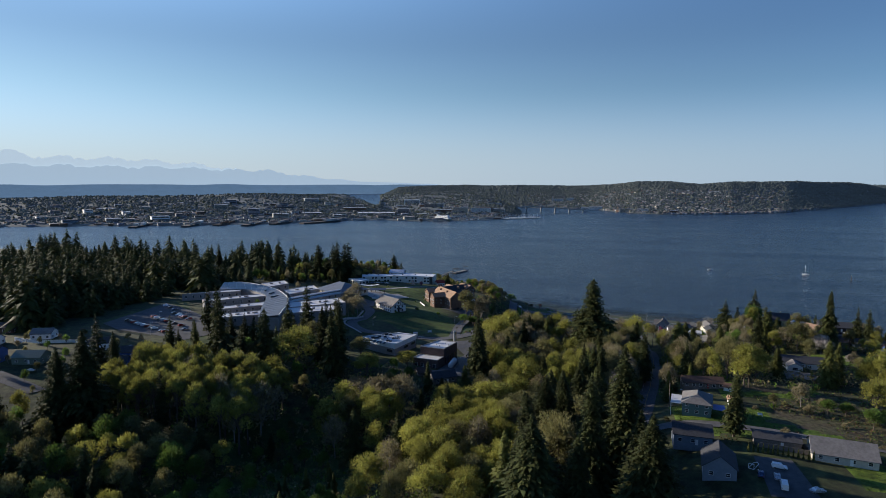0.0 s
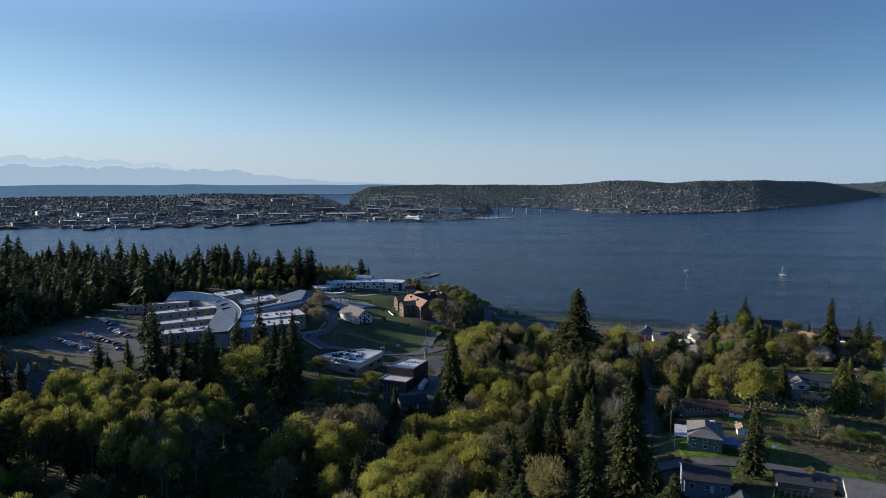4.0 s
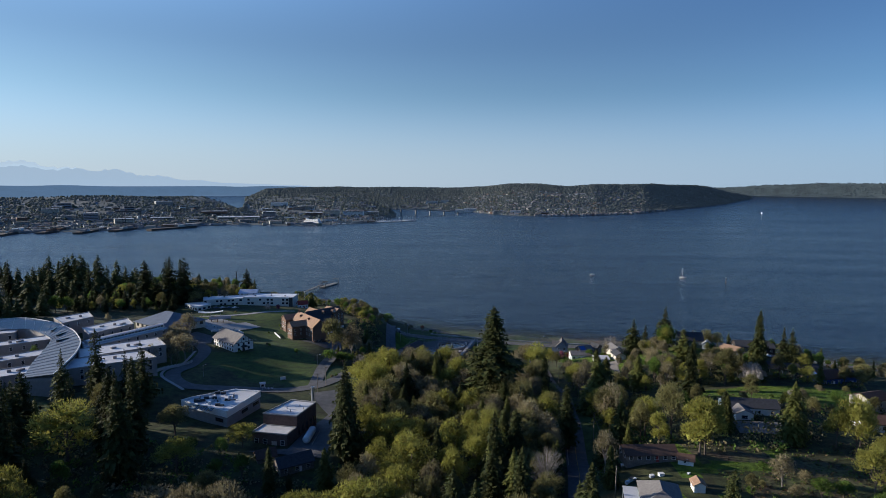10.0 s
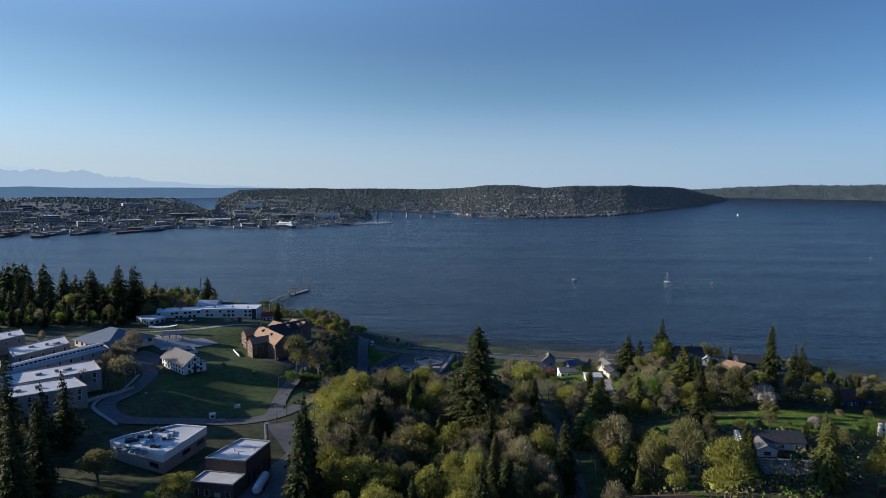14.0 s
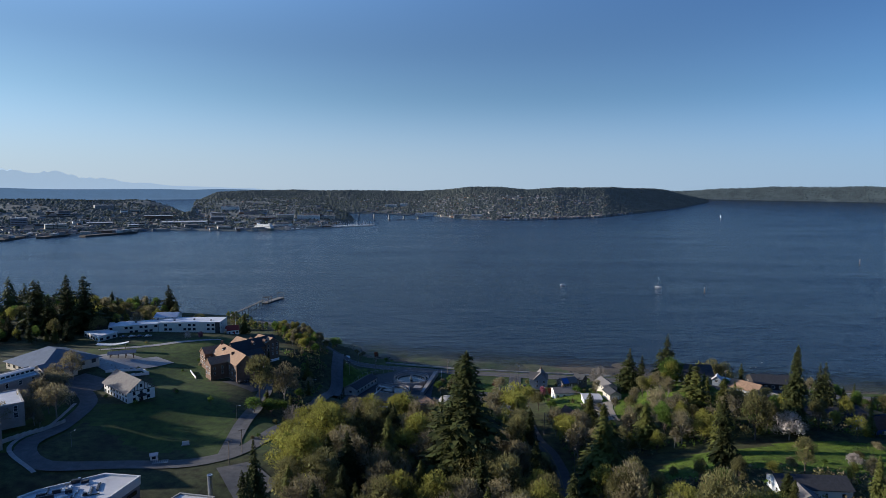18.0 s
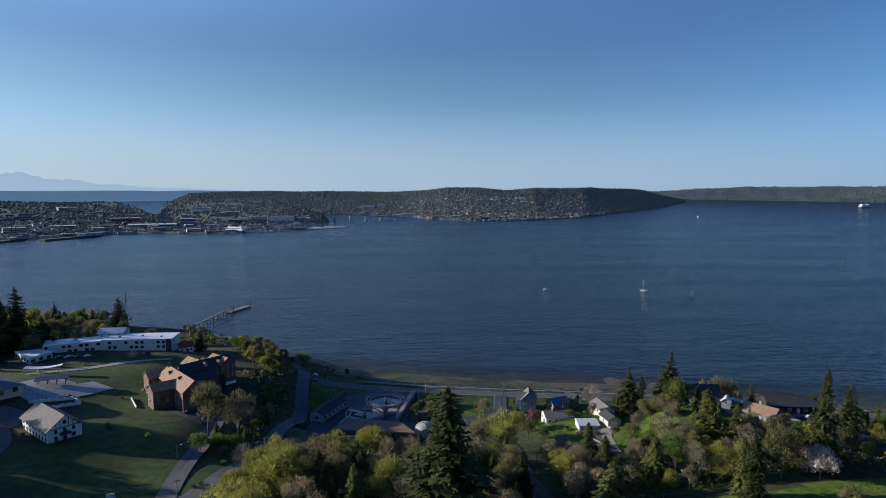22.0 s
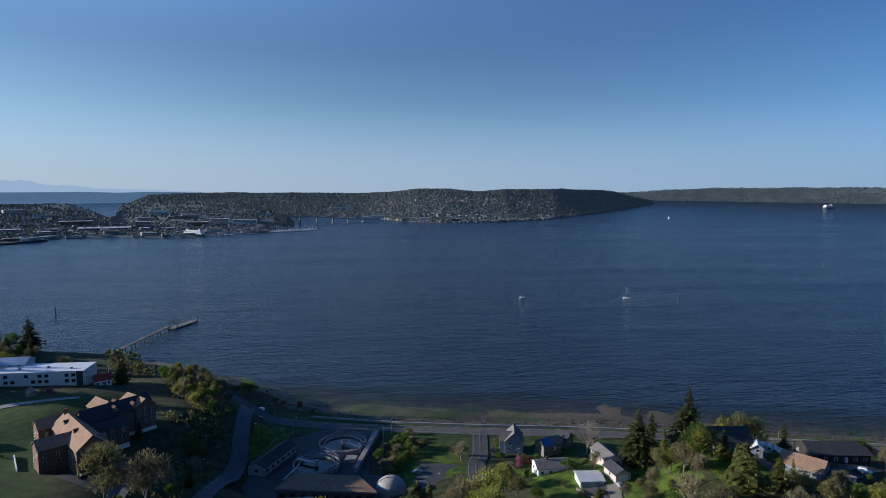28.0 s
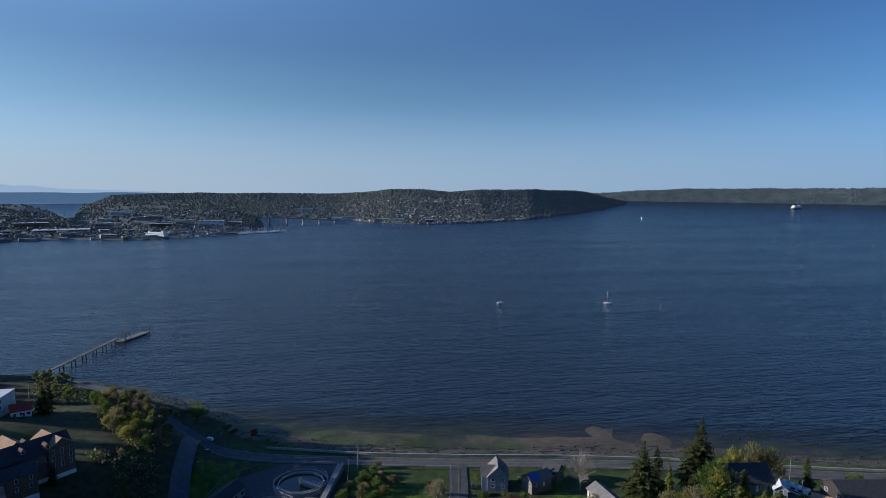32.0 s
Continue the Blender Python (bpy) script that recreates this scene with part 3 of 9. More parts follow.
# bearing, distance of the shore, distance of the crest, height of the crest
CITY = [(-62, 2300, 3300, 58), (-52, 2075, 3100, 61), (-41, 1890, 2900, 68), (-33.5, 1860, 2900, 72), (-29, 1883, 2900, 72), (-24.2, 1977, 3000, 70), (-22.6, 1977, 2900, 48), (-21.4, 1975, 2500, 28), (-20.8, 1970, 2500, 28),
        (-20.2, 1961, 3300, 56), (-16, 1890, 3300, 74), (-11.7, 1960, 3100, 72), (-8.8, 2010, 2650, 42), (-7.4, 2180, 2500, 26), (-6.7, 2330, 2460, 4)]
EAST = [(-20.3, 3900, 5000, 12), (-18.5, 3800, 4900, 80), (-12, 3500, 4600, 100), (-7.4, 3050, 4300, 97), (-3, 3000, 4300, 100), (0, 2930, 4200, 103), (2, 2700, 3900, 106), (4.3, 2538, 3700, 126), (7, 2490, 3600, 129), (9.5, 2500, 3600, 117), (12.2, 2574, 3700, 130),
        (14.5, 2700, 3900, 126), (16.5, 2870, 4100, 127), (18.6, 3200, 4600, 128), (20.3, 3586, 5000, 124), (21.8, 3980, 5400, 112), (23.3, 4567, 5700, 76), (24.5, 5600, 6300, 36), (25.3, 6600, 6700, 5)]
WEST = [(-64, 6200, 7600, 100), (-45, 6200, 7600, 104), (-33, 6200, 7600, 102), (-22, 6600, 7800, 98), (-12, 7200, 8600, 88), (-5, 7600, 9000, 70)]
NORTH = [(20, 9000, 11000, 100), (23, 8600, 9800, 90), (26, 8200, 9400, 132), (30, 7900, 9200, 158), (38, 7600, 9000, 164), (46, 7400, 9000, 172), (62, 7000, 8800, 172)]


def far_height(rows, th, r, rough=6.0):
    a, c, h = spread(rows, th)
    if r <= a:
        return -1.0
    t = min(1.0, (r - a) / max(1.0, c - a))
    z = 2.5 + (h - 2.5) * (t ** 1.25 if t < 1 else 1.0)
    p = polar(th, r)
    return z + rough * t * float(wob(p.x, p.y, 140.0)) - max(0.0, (r - c) * 0.02)


def far_land(name, rows, label, mat="far_land"):
    ths = list(np.linspace(rows[0][0], rows[-1][0], 150))
    fr = [-0.01, 0.0, 0.01, 0.03, 0.07, 0.12, 0.2, 0.3, 0.4, 0.5, 0.6, 0.7, 0.8, 0.9, 1.0, 1.15]

    def fn(th, t):
        a, c, h = spread(rows, th)
        r = a + (c - a) * t
        z = far_height(rows, th, r)
        if th in (ths[0], ths[-1]) and name != "backdrop_west":
            z = min(z, 0.5)
        return squeeze(polar(th, r, z))
    return sheet(name, ths, fr, fn, [mat], label=label, category="land")


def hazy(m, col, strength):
    """Puts the haze of the air before far distance into its material, as emission."""
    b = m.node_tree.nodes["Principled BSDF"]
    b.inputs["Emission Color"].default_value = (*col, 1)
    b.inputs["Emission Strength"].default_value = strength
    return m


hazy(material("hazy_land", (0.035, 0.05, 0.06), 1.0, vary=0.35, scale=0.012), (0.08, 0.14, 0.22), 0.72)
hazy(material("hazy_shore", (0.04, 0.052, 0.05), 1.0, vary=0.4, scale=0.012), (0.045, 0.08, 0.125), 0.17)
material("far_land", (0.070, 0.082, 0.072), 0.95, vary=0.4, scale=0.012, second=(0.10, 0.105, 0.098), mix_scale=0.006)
# town and hill shores get a weaker painted haze, also as emission
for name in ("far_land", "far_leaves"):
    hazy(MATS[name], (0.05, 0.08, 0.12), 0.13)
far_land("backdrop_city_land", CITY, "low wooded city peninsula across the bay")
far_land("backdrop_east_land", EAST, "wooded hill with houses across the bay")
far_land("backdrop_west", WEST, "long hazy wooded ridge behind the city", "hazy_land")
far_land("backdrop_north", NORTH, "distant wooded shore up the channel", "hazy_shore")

# ---------------------------------------------------------------- trees
def quad_at(g, c, u, v, mi=0):
    g.add([c - u - v, c + u - v, c + u * 0.7 + v, c - u * 0.8 + v * 0.9], [(0, 1, 2, 3)], mi)


def spray(g, c, u, v):
    """One pointed spray of needles."""
    g.add([c - u - v, c + u - v * 0.8, c + u * 0.15 + v * 1.5], [(0, 1, 2)])


def rnd_dir(rng):
    while True:
        d = Vector((rng.uniform(-1, 1), rng.uniform(-1, 1), rng.uniform(-1, 1)))
        if 0.05 < d.length < 1:
            return d.normalized()


def fir_meshes(seed, h=30.0, r=4.6, levels=28, mat="fir_needles", bare=0.10, droop=0.35, power=0.85, split=4, fine=1.0):
    """Trunk and crown of a conifer: boughs all the way up, drooping, each of several ragged sprays with hanging twigs."""
    rng = random.Random(seed)
    t = Geo()
    t.tube((0, 0, -1.5), (0, 0, h * 0.5), h * 0.016, h * 0.010, 7)
    t.tube((0, 0, h * 0.5), (0.1, 0, h * 0.985), h * 0.010, 0.03, 6)
    c = Geo()
    thick = [rng.uniform(0.72, 1.18) for _ in range(14)]
    for k in range(levels):
        f = k / (levels - 1)
        gap = (1 - bare) / levels * h
        m = max(4, int((10 - 4 * f) / fine))
        a0 = rng.uniform(0, 6.28)
        for b in range(m):
            a = a0 + 6.283 * b / m + rng.uniform(-0.35, 0.35)
            z = h * (bare + (1 - bare) * f) + rng.uniform(-0.8, 0.8) * gap
            lump = thick[int(f * 6.99)] * (0.75 + 0.25 * thick[7 + int(a * 1.1) % 7])
            reach = r * ((1 - f) ** power) * lump + 0.22
            if f < 0.12:
                reach *= 0.62 + 3.2 * f
            ln = reach * rng.uniform(0.55, 1.12)
            out = Vector((math.cos(a), math.sin(a), 0))
            side = Vector((-out.y, out.x, 0))
            tip = 0.15 - droop * rng.uniform(0.7, 1.3)
            n = split if ln > 1.6 else 2
            for q0 in range(n):
                q = (q0 + 0.75) / n
                w = (ln * 0.27 * (1.15 - 0.7 * q) + 0.26) * fine
                ctr = out * ln * q + Vector((0, 0, z + tip * ln * q * q + rng.uniform(-0.3, 0.3)))
                along = (out + side * rng.uniform(-0.4, 0.4) + Vector((0, 0, tip * 2 * q))).normalized() * (ln / n * 0.66)
                cross = (side + Vector((0, 0, rng.uniform(-0.6, 0.6)))).normalized() * w
                spray(c, ctr, cross, along)
                if rng.random() < 0.5:
                    spray(c, ctr + side * rng.uniform(-w, w) + Vector((0, 0, -0.2 * w)), along * 0.45, Vector((0, 0, -1)) * w * rng.uniform(0.6, 1.2) + side * rng.uniform(-0.3, 0.3))
    for k in range(4):
        quad_at(c, Vector((0.1, 0, h * (0.97 + 0.01 * k))), Vector((rng.uniform(-0.2, 0.2), rng.uniform(-0.2, 0.2), 0)), Vector((0, 0, 0.5)))
    return t.mesh("trunk", "bark"), c.mesh("crown", mat)


def broad_meshes(seed, h=18.0, r=6.0, mat="spring_leaves", bark="bark", twigs=2600, size=0.30, low=0.16, limbs=9, shoots=0, inner=170, lobes=9):
    """Trunk with forking limbs, and a crown of billowing lobes, each feathered with fine upswept leafy twigs."""
    rng = random.Random(seed)
    t = Geo()
    fork = h * max(low, 0.12)
    t.tube((0, 0, -1.5), (0, 0, fork), h * 0.020, h * 0.015, 7)
    t.tube((0, 0, fork), (rng.uniform(-.5, .5), rng.uniform(-.5, .5), h * 0.86), h * 0.014, 0.05, 6)
    mid = h * (0.5 + low * 0.5)
    half = h - mid
    blobs = [(Vector((0, 0, mid + half * 0.36)), r * 0.62, half * 0.60)]
    for k in range(lobes):
        a = 6.283 * (k + rng.uniform(-0.3, 0.3)) / lobes
        e = rng.uniform(-0.75, 0.55)
        q = math.sqrt(1 - e * e) * rng.uniform(0.52, 0.72)
        blobs.append((Vector((math.cos(a) * r * q, math.sin(a) * r * q, mid + half * e * 0.72)), r * rng.uniform(0.30, 0.46), half * rng.uniform(0.30, 0.48)))
    for k in range(limbs):
        e = blobs[1 + k % lobes][0]
        z0 = fork + h * 0.3 * rng.random()
        elbow = Vector((e.x * 0.45, e.y * 0.45, z0 + (e.z - z0) * 0.55))
        t.tube((0, 0, z0), elbow, h * 0.009, h * 0.006, 5, caps=False)
        t.tube(elbow, e, h * 0.006, 0.04, 4, caps=False)
    for k in range(shoots):
        ctr, rx, rz = rng.choice(blobs)
        d = rnd_dir(rng)
        e = ctr + Vector((d.x * rx, d.y * rx, abs(d.z) * rz)) * 1.05
        st = Vector((e.x * 0.35, e.y * 0.35, fork + (e.z - fork) * 0.6))
        t.tube(st, e, 0.07, 0.02, 3, caps=False)
        for _ in range(3):
            t.tube(st.lerp(e, rng.uniform(0.4, 0.9)), e + rnd_dir(rng) * 1.2, 0.04, 0.015, 3, caps=False)
    c = Geo()
    area = [b[1] * b[1] for b in blobs]
    for ctr, rx, rz in rng.choices(blobs, area, k=twigs):
        d = rnd_dir(rng)
        if d.z < -0.55:
            d.z = -d.z
        s = rng.random() ** 0.3
        q = ctr + Vector((d.x * rx, d.y * rx, d.z * rz)) * s * rng.uniform(0.88, 1.08)
        axis = (d * 0.8 + Vector((0, 0, 0.75)) + rnd_dir(rng) * 0.55).normalized()
        wide = axis.cross(rnd_dir(rng)).normalized()
        ln, w = size * rng.uniform(1.6, 3.4), size * rng.uniform(0.5, 0.95)
        c.add([q - wide * w * 0.5, q + wide * w * 0.5 + axis * ln * 0.25, q + axis * ln], [(0, 1, 2)])
    for ctr, rx, rz in rng.choices(blobs, area, k=inner):
        d = rnd_dir(rng)
        s = rng.random() ** 0.5 * 0.72
        q = ctr + Vector((d.x * rx, d.y * rx, d.z * rz)) * s
        u = rnd_dir(rng)
        v = u.cross(rnd_dir(rng)).normalized()
        k = rx * rng.uniform(0.18, 0.34)
        c.add([q - u * k, q + u * k * 0.9 - v * k * 0.35, q + v * k * 1.3], [(0, 1, 2)])
    return t.mesh("trunk", bark), c.mesh("crown", mat)


def round_set(seeds, h=18, far=False, **kw):
    """Broadleaf meshes: fine twigs for the near slope, coarser ones further off."""
    k = dict(kw)
    if far:
        k["twigs"], k["size"] = int(k["twigs"] * 0.5), k["size"] * 1.45
    return [broad_meshes(s, h=h, r=r, **k) for s, r in seeds]


def make_kinds(far):
    lv = 30 if far else 60
    fn = 1.0 if far else 0.80
    return {
    "fir": [fir_meshes(i, r=rr, power=pw, bare=bb, levels=lv, fine=fn) for i, rr, pw, bb in ((1, 6.8, 0.85, 0.05), (2, 6.2, 0.75, 0.08), (3, 7.6, 0.9, 0.04), (4, 5.8, 0.66, 0.10))],
    "cedar": [fir_meshes(20 + i, r=rr, levels=lv, mat="cedar_needles", bare=0.03, droop=0.6, power=0.62, fine=fn) for i, rr in enumerate((4.8, 5.4, 4.4))],
    "spring": round_set(((30, 6.6), (31, 5.8), (32, 7.2), (33, 6.2)), far=far, twigs=3700, size=0.29),
    "olive": round_set(((40, 6.4), (41, 5.6), (42, 7.0)), far=far, mat="olive_leaves", twigs=3500, size=0.29),
    "pale": round_set(((50, 5.6), (51, 6.4)), far=far, mat="pale_catkins", bark="grey_bark", twigs=2400, size=0.32, shoots=26, inner=110),
    "green": round_set(((60, 6.0), (61, 6.8)), far=far, mat="green_leaves", twigs=2800, size=0.34, low=0.10),
    "bare": [broad_meshes(70, h=18, r=7.5, mat="pale_catkins", bark="grey_bark", twigs=260, size=0.2, shoots=200, inner=0)],
    "pink": round_set(((75, 9.5),), far=False, mat="pink_blossom", twigs=2200, size=0.6, low=0.1),
    "white": round_set(((76, 9.5),), far=False, mat="white_blossom", bark="grey_bark", twigs=2000, size=0.55, low=0.1, shoots=40),
    "russet": round_set(((77, 8),), far=False, mat="red_leaves", twigs=1500, size=0.6, low=0.08),
    "shrub": [broad_meshes(80 + i, h=18, r=rr, mat=mm, twigs=1100, size=0.95, low=-0.1, inner=110) for i, (rr, mm) in enumerate(((12, "olive_leaves"), (11, "green_leaves"), (13, "pale_catkins")))],
    "grove": round_set(((90, 4.6), (91, 4.0), (92, 4.4)), far=False, twigs=2600, size=0.27, low=0.34, shoots=34, inner=70, lobes=7),
    "tall_fir": [fir_meshes(i, r=rr, power=pw, bare=0.05, levels=92, split=6, fine=0.5) for i, rr, pw in ((5, 7.2, 0.72), (6, 6.6, 0.8), (7, 7.8, 0.76))] if not far else [],
    "great_fir": [fir_meshes(9, r=7.0, power=0.8, bare=0.04, levels=84, split=6, fine=0.66)]}


NEAR_KINDS, FAR_KINDS = make_kinds(False), make_kinds(True)
TREE_LABEL = {
    "great_fir": ("towering dark fir with dense drooping boughs", "fir", "fir_tree"),
    "grove": ("slender tree in yellow-green leaf on a bare pale trunk", "tree", "maple_tree"),
    "tall_fir": ("tall dark green fir with ragged drooping boughs", "fir", "fir_tree"),
    "fir": ("dark green fir with drooping boughs", "fir", "fir_tree"), "cedar": ("dense olive-green cedar in full needle", "cedar", "cedar_tree"),
    "spring": ("broadleaf tree in fresh yellow-green spring leaf", "tree", "maple_tree"), "olive": ("broadleaf tree in thin olive leaf", "tree", "alder_tree"),
    "pale": ("half-bare tree with pale grey-tan catkins", "tree", "willow_tree"), "green": ("round broadleaf tree in full green leaf", "tree", "broadleaf_tree"),
    "bare": ("large bare grey tree with spreading limbs", "tree", "bare_tree"), "pink": ("small tree in pink spring blossom", "tree", "cherry_tree"),
    "white": ("small tree in whitish spring blossom", "tree", "blossom_tree"), "russet": ("small tree with dark red leaves", "tree", "plum_tree"),
    "shrub": ("rounded leafy shrub standing on the ground", "shrub", "shrub")}
TREE_RNG = random.Random(5)
PLANTED = []


def plant(kind, x, y, h, wide=1.0, note="", z=None):
    """One tree of that kind, h metres high, on the ground."""
    if kind == "fir" and h >= 30 and y < 300 and -230 < x:
        kind = "tall_fir"
    trunk, crown = TREE_RNG.choice((FAR_KINDS if math.hypot(x, max(0.0, y - 326.0)) > 165 and kind != "tall_fir" else NEAR_KINDS)[kind])
    label, cat, name = TREE_LABEL[kind]
    base = 30.0 if kind in ("fir", "cedar", "great_fir", "tall_fir") else 18.0
    s = h / base
    k = s * wide
    m = pose(x, y, (height(x, y) if z is None else z) - 0.1, TREE_RNG.uniform(-2, 2), TREE_RNG.uniform(-2, 2), TREE_RNG.uniform(0, 360)) @ Matrix.Diagonal((k, k, s, 1))
    e = new(name)
    e.empty_display_size = 1
    e.matrix_basis = m
    tagged(e, note or label, cat, cat + "s on the slope")
    part("trunk", trunk, None, e)
    part("crown", crown, None, e)
    PLANTED.append((x, y, h * 0.2 * wide))
    return e

# ---------------------------------------------------------------- buildings
def window_meshes(w, h, frame_mat):
    """A window's frame with sill and glazing bar, and its pane, facing -y with the wall at y = 0."""
    f = Geo()
    t = 0.09
    f.box(-w / 2 - t, w / 2 + t, -0.07, 0.02, h / 2, h / 2 + t)
    f.box(-w / 2 - t - 0.05, w / 2 + t + 0.05, -0.12, 0.02, -h / 2 - t, -h / 2)
    f.box(-w / 2 - t, -w / 2, -0.07, 0.02, -h / 2, h / 2)
    f.box(w / 2, w / 2 + t, -0.07, 0.02, -h / 2, h / 2)
    f.box(-w / 2, w / 2, -0.05, 0.0, -0.03, 0.03)
    p = Geo()
    p.box(-w / 2, w / 2, -0.025, 0.01, -h / 2, h / 2)
    return f.mesh("window", frame_mat), p.mesh("pane", "window_glass")


WINDOWS = {}


class Building:
    """A thing whose parts are given in world metres."""

    def __init__(self, name, label, category, x, y, z=None, rz=0.0, group="", low=None):
        self.o = Vector((x, y, height(x, y) if z is None else z))
        self.rz = rz
        self.e = thing(name, pose(*self.o, 0, 0, rz), label, category, group)

    def part(self, name, geo, mats, label="", at=None, parent=None):
        return part(name, geo, mats, parent or self.e, label, at)

    def box(self, name, cx, cy, z0, z1, lx, ly, mat, rz=0.0, label=""):
        g = Geo().box(-lx / 2, lx / 2, -ly / 2, ly / 2, z0, z1)
        return self.part(name, g, [mat], label, pose(cx, cy, 0, 0, 0, rz))

    def window(self, x, y, z, w, h, rz, frame_mat="white_paint", name="window"):
        key = (round(w, 2), round(h, 2), frame_mat)
        if key not in WINDOWS:
            WINDOWS[key] = window_meshes(w, h, frame_mat)
        f = self.part(name, WINDOWS[key][0], None, "", pose(x, y, z, 0, 0, rz))
        part("pane", WINDOWS[key][1], None, f)
        return f

    def row(self, x0, y0, x1, y1, zs, n, w, h, frame_mat="white_paint", skip=()):
        """Windows along a wall from (x0, y0) to (x1, y1), which has its outside on the right hand."""
        a = math.degrees(math.atan2(y1 - y0, x1 - x0))
        k = 0
        for z in zs:
            for i in range(n):
                t = (i + 0.5) / n
                if k not in skip:
                    self.window(x0 + (x1 - x0) * t, y0 + (y1 - y0) * t, z, w, h, a, frame_mat)
                k += 1

    def gable(self, cx, cy, rz, length, width, z0, ze, zr, wall, roof, eave=0.5, hip=0.0, cols=0, rows=(), end=0, win=(1.0, 1.5), frame_mat="white_paint", plinth=None, names=("wall", "roof")):
        """Walls and a pitched roof whose ridge runs along the block's own x."""
        m = pose(cx, cy, 0, 0, 0, rz)
        L, W = length / 2, width / 2
        g = Geo()
        v = [(-L, -W, z0), (L, -W, z0), (L, W, z0), (-L, W, z0), (-L, -W, ze), (L, -W, ze), (L, W, ze), (-L, W, ze)]
        if hip:
            g.add(v, [(0, 1, 5, 4), (1, 2, 6, 5), (2, 3, 7, 6), (3, 0, 4, 7), (4, 5, 6, 7)])
        else:
            v += [(-L, 0, zr - 0.15), (L, 0, zr - 0.15)]
            g.add(v, [(0, 1, 5, 4), (2, 3, 7, 6), (1, 2, 6, 9, 5), (3, 0, 4, 8, 7), (4, 5, 9, 8), (6, 7, 8, 9)])
        self.part(names[0], g, [wall], "", m)
        drop = (zr - ze) / W * eave
        e = eave
        r = Geo()
        hl = L + e - hip
        t = 0.22
        top = [(-L - e, -W - e, ze - drop), (L + e, -W - e, ze - drop), (L + e, W + e, ze - drop), (-L - e, W + e, ze - drop), (-hl, 0, zr), (hl, 0, zr)]
        v = [(x, y, z + t) for x, y, z in top] + top
        r.add(v, [(0, 1, 5, 4), (2, 3, 4, 5), (1, 2, 5), (3, 0, 4), (7, 6, 10, 11), (9, 8, 11, 10), (8, 7, 11), (6, 9, 10), (0, 6, 7, 1), (1, 7, 8, 2), (2, 8, 9, 3), (3, 9, 6, 0)] if hip else
              [(0, 1, 5, 4), (2, 3, 4, 5), (7, 6, 10, 11), (9, 8, 11, 10), (0, 6, 7, 1), (2, 8, 9, 3), (1, 7, 11, 5), (8, 2, 5, 11), (6, 0, 4, 10), (3, 9, 10, 4)])
        self.part(names[1], r, [roof], "", m)
        if plinth:
            self.part("plinth", Geo().box(-L - 0.08, L + 0.08, -W - 0.08, W + 0.08, z0 - 0.5, z0 + 1.6), [plinth], "white-painted base", m)
        w, h = win
        if cols:
            for sgn in (-1, 1):
                for z in rows:
                    for i in range(cols):
                        x = -L + (i + 0.5) * 2 * L / cols
                        p = m @ Vector((x, sgn * (W + 0.01), z))
                        self.window(p.x, p.y, p.z, w, h, rz + (0 if sgn < 0 else 180), frame_mat)
        if end:
            for sgn in (-1, 1):
                for z in rows:
                    for i in range(end):
                        y = -W + (i + 0.5) * 2 * W / end
                        p = m @ Vector((sgn * (L + 0.01), y, z))
                        self.window(p.x, p.y, p.z, w, h, rz + (90 if sgn > 0 else -90), frame_mat)
        return m

    def slab(self, outline, z0, z1, wall, roof, parapet=0.35, names=("wall", "roof"), rim=None):
        """A flat-roofed block on an outline given counter-clockwise in the building's own frame."""
        self.part(names[0], Geo().prism(outline, z0, z1), [wall])
        c = Vector((sum(p[0] for p in outline) / len(outline), sum(p[1] for p in outline) / len(outline)))

        def inset(d):
            return [tuple(Vector(p) + (c - Vector(p)).normalized() * d) for p in outline]
        self.part(names[1], Geo().prism(inset(0.55), z1 + 0.004, z1 + 0.08), [roof])
        if parapet:
            g = Geo()
            o, i = inset(-0.12), inset(0.5)
            n = len(o)
            v = [(x, y, z1 + 0.006) for x, y in o] + [(x, y, z1 + parapet) for x, y in o] + [(x, y, z1 + parapet) for x, y in i] + [(x, y, z1 + 0.006) for x, y in i]
            f = []
            for k in range(n):
                j = (k + 1) % n
                for a in range(4):
                    b = (a + 1) % 4
                    f.append((a * n + k, a * n + j, b * n + j, b * n + k))
            g.add(v, f)
            self.part("parapet", g, [rim or "white_paint"])

    def chimney(self, x, y, z0, z1, s=0.8, mat="brick"):
        g = Geo().box(-s / 2, s / 2, -s / 2, s / 2, z0, z1)
        g.box(-s / 2 - 0.08, s / 2 + 0.08, -s / 2 - 0.08, s / 2 + 0.08, z1, z1 + 0.15)
        self.part("chimney", g, [mat], "", pose(x, y, 0))

    def door(self, x, y, z, w, h, rz, mat="dark_timber", name="door"):
        g = Geo().box(-w / 2, w / 2, -0.06, 0.02, 0, h)
        d = self.part(name, g, [mat], "", pose(x, y, z, 0, 0, rz))
        part("handle", Geo().box(w / 2 - 0.18, w / 2 - 0.1, -0.11, -0.06, h * 0.45, h * 0.5), ["steel"], d)


material("blue_metal_roof", (0.42, 0.47, 0.55), 0.4, metal=0.3, vary=0.08, scale=0.3)


# -- nursing home: a curved spine with long low wings on both sides
NX, NY, NZ = -235.0, 440.0, 35.5


def nh(*pts):
    return [(x - NX, y - NY) for x, y in pts]


def ccw(o):
    a = sum(o[i][0] * o[(i + 1) % len(o)][1] - o[(i + 1) % len(o)][0] * o[i][1] for i in range(len(o)))
    return o if a > 0 else o[::-1]


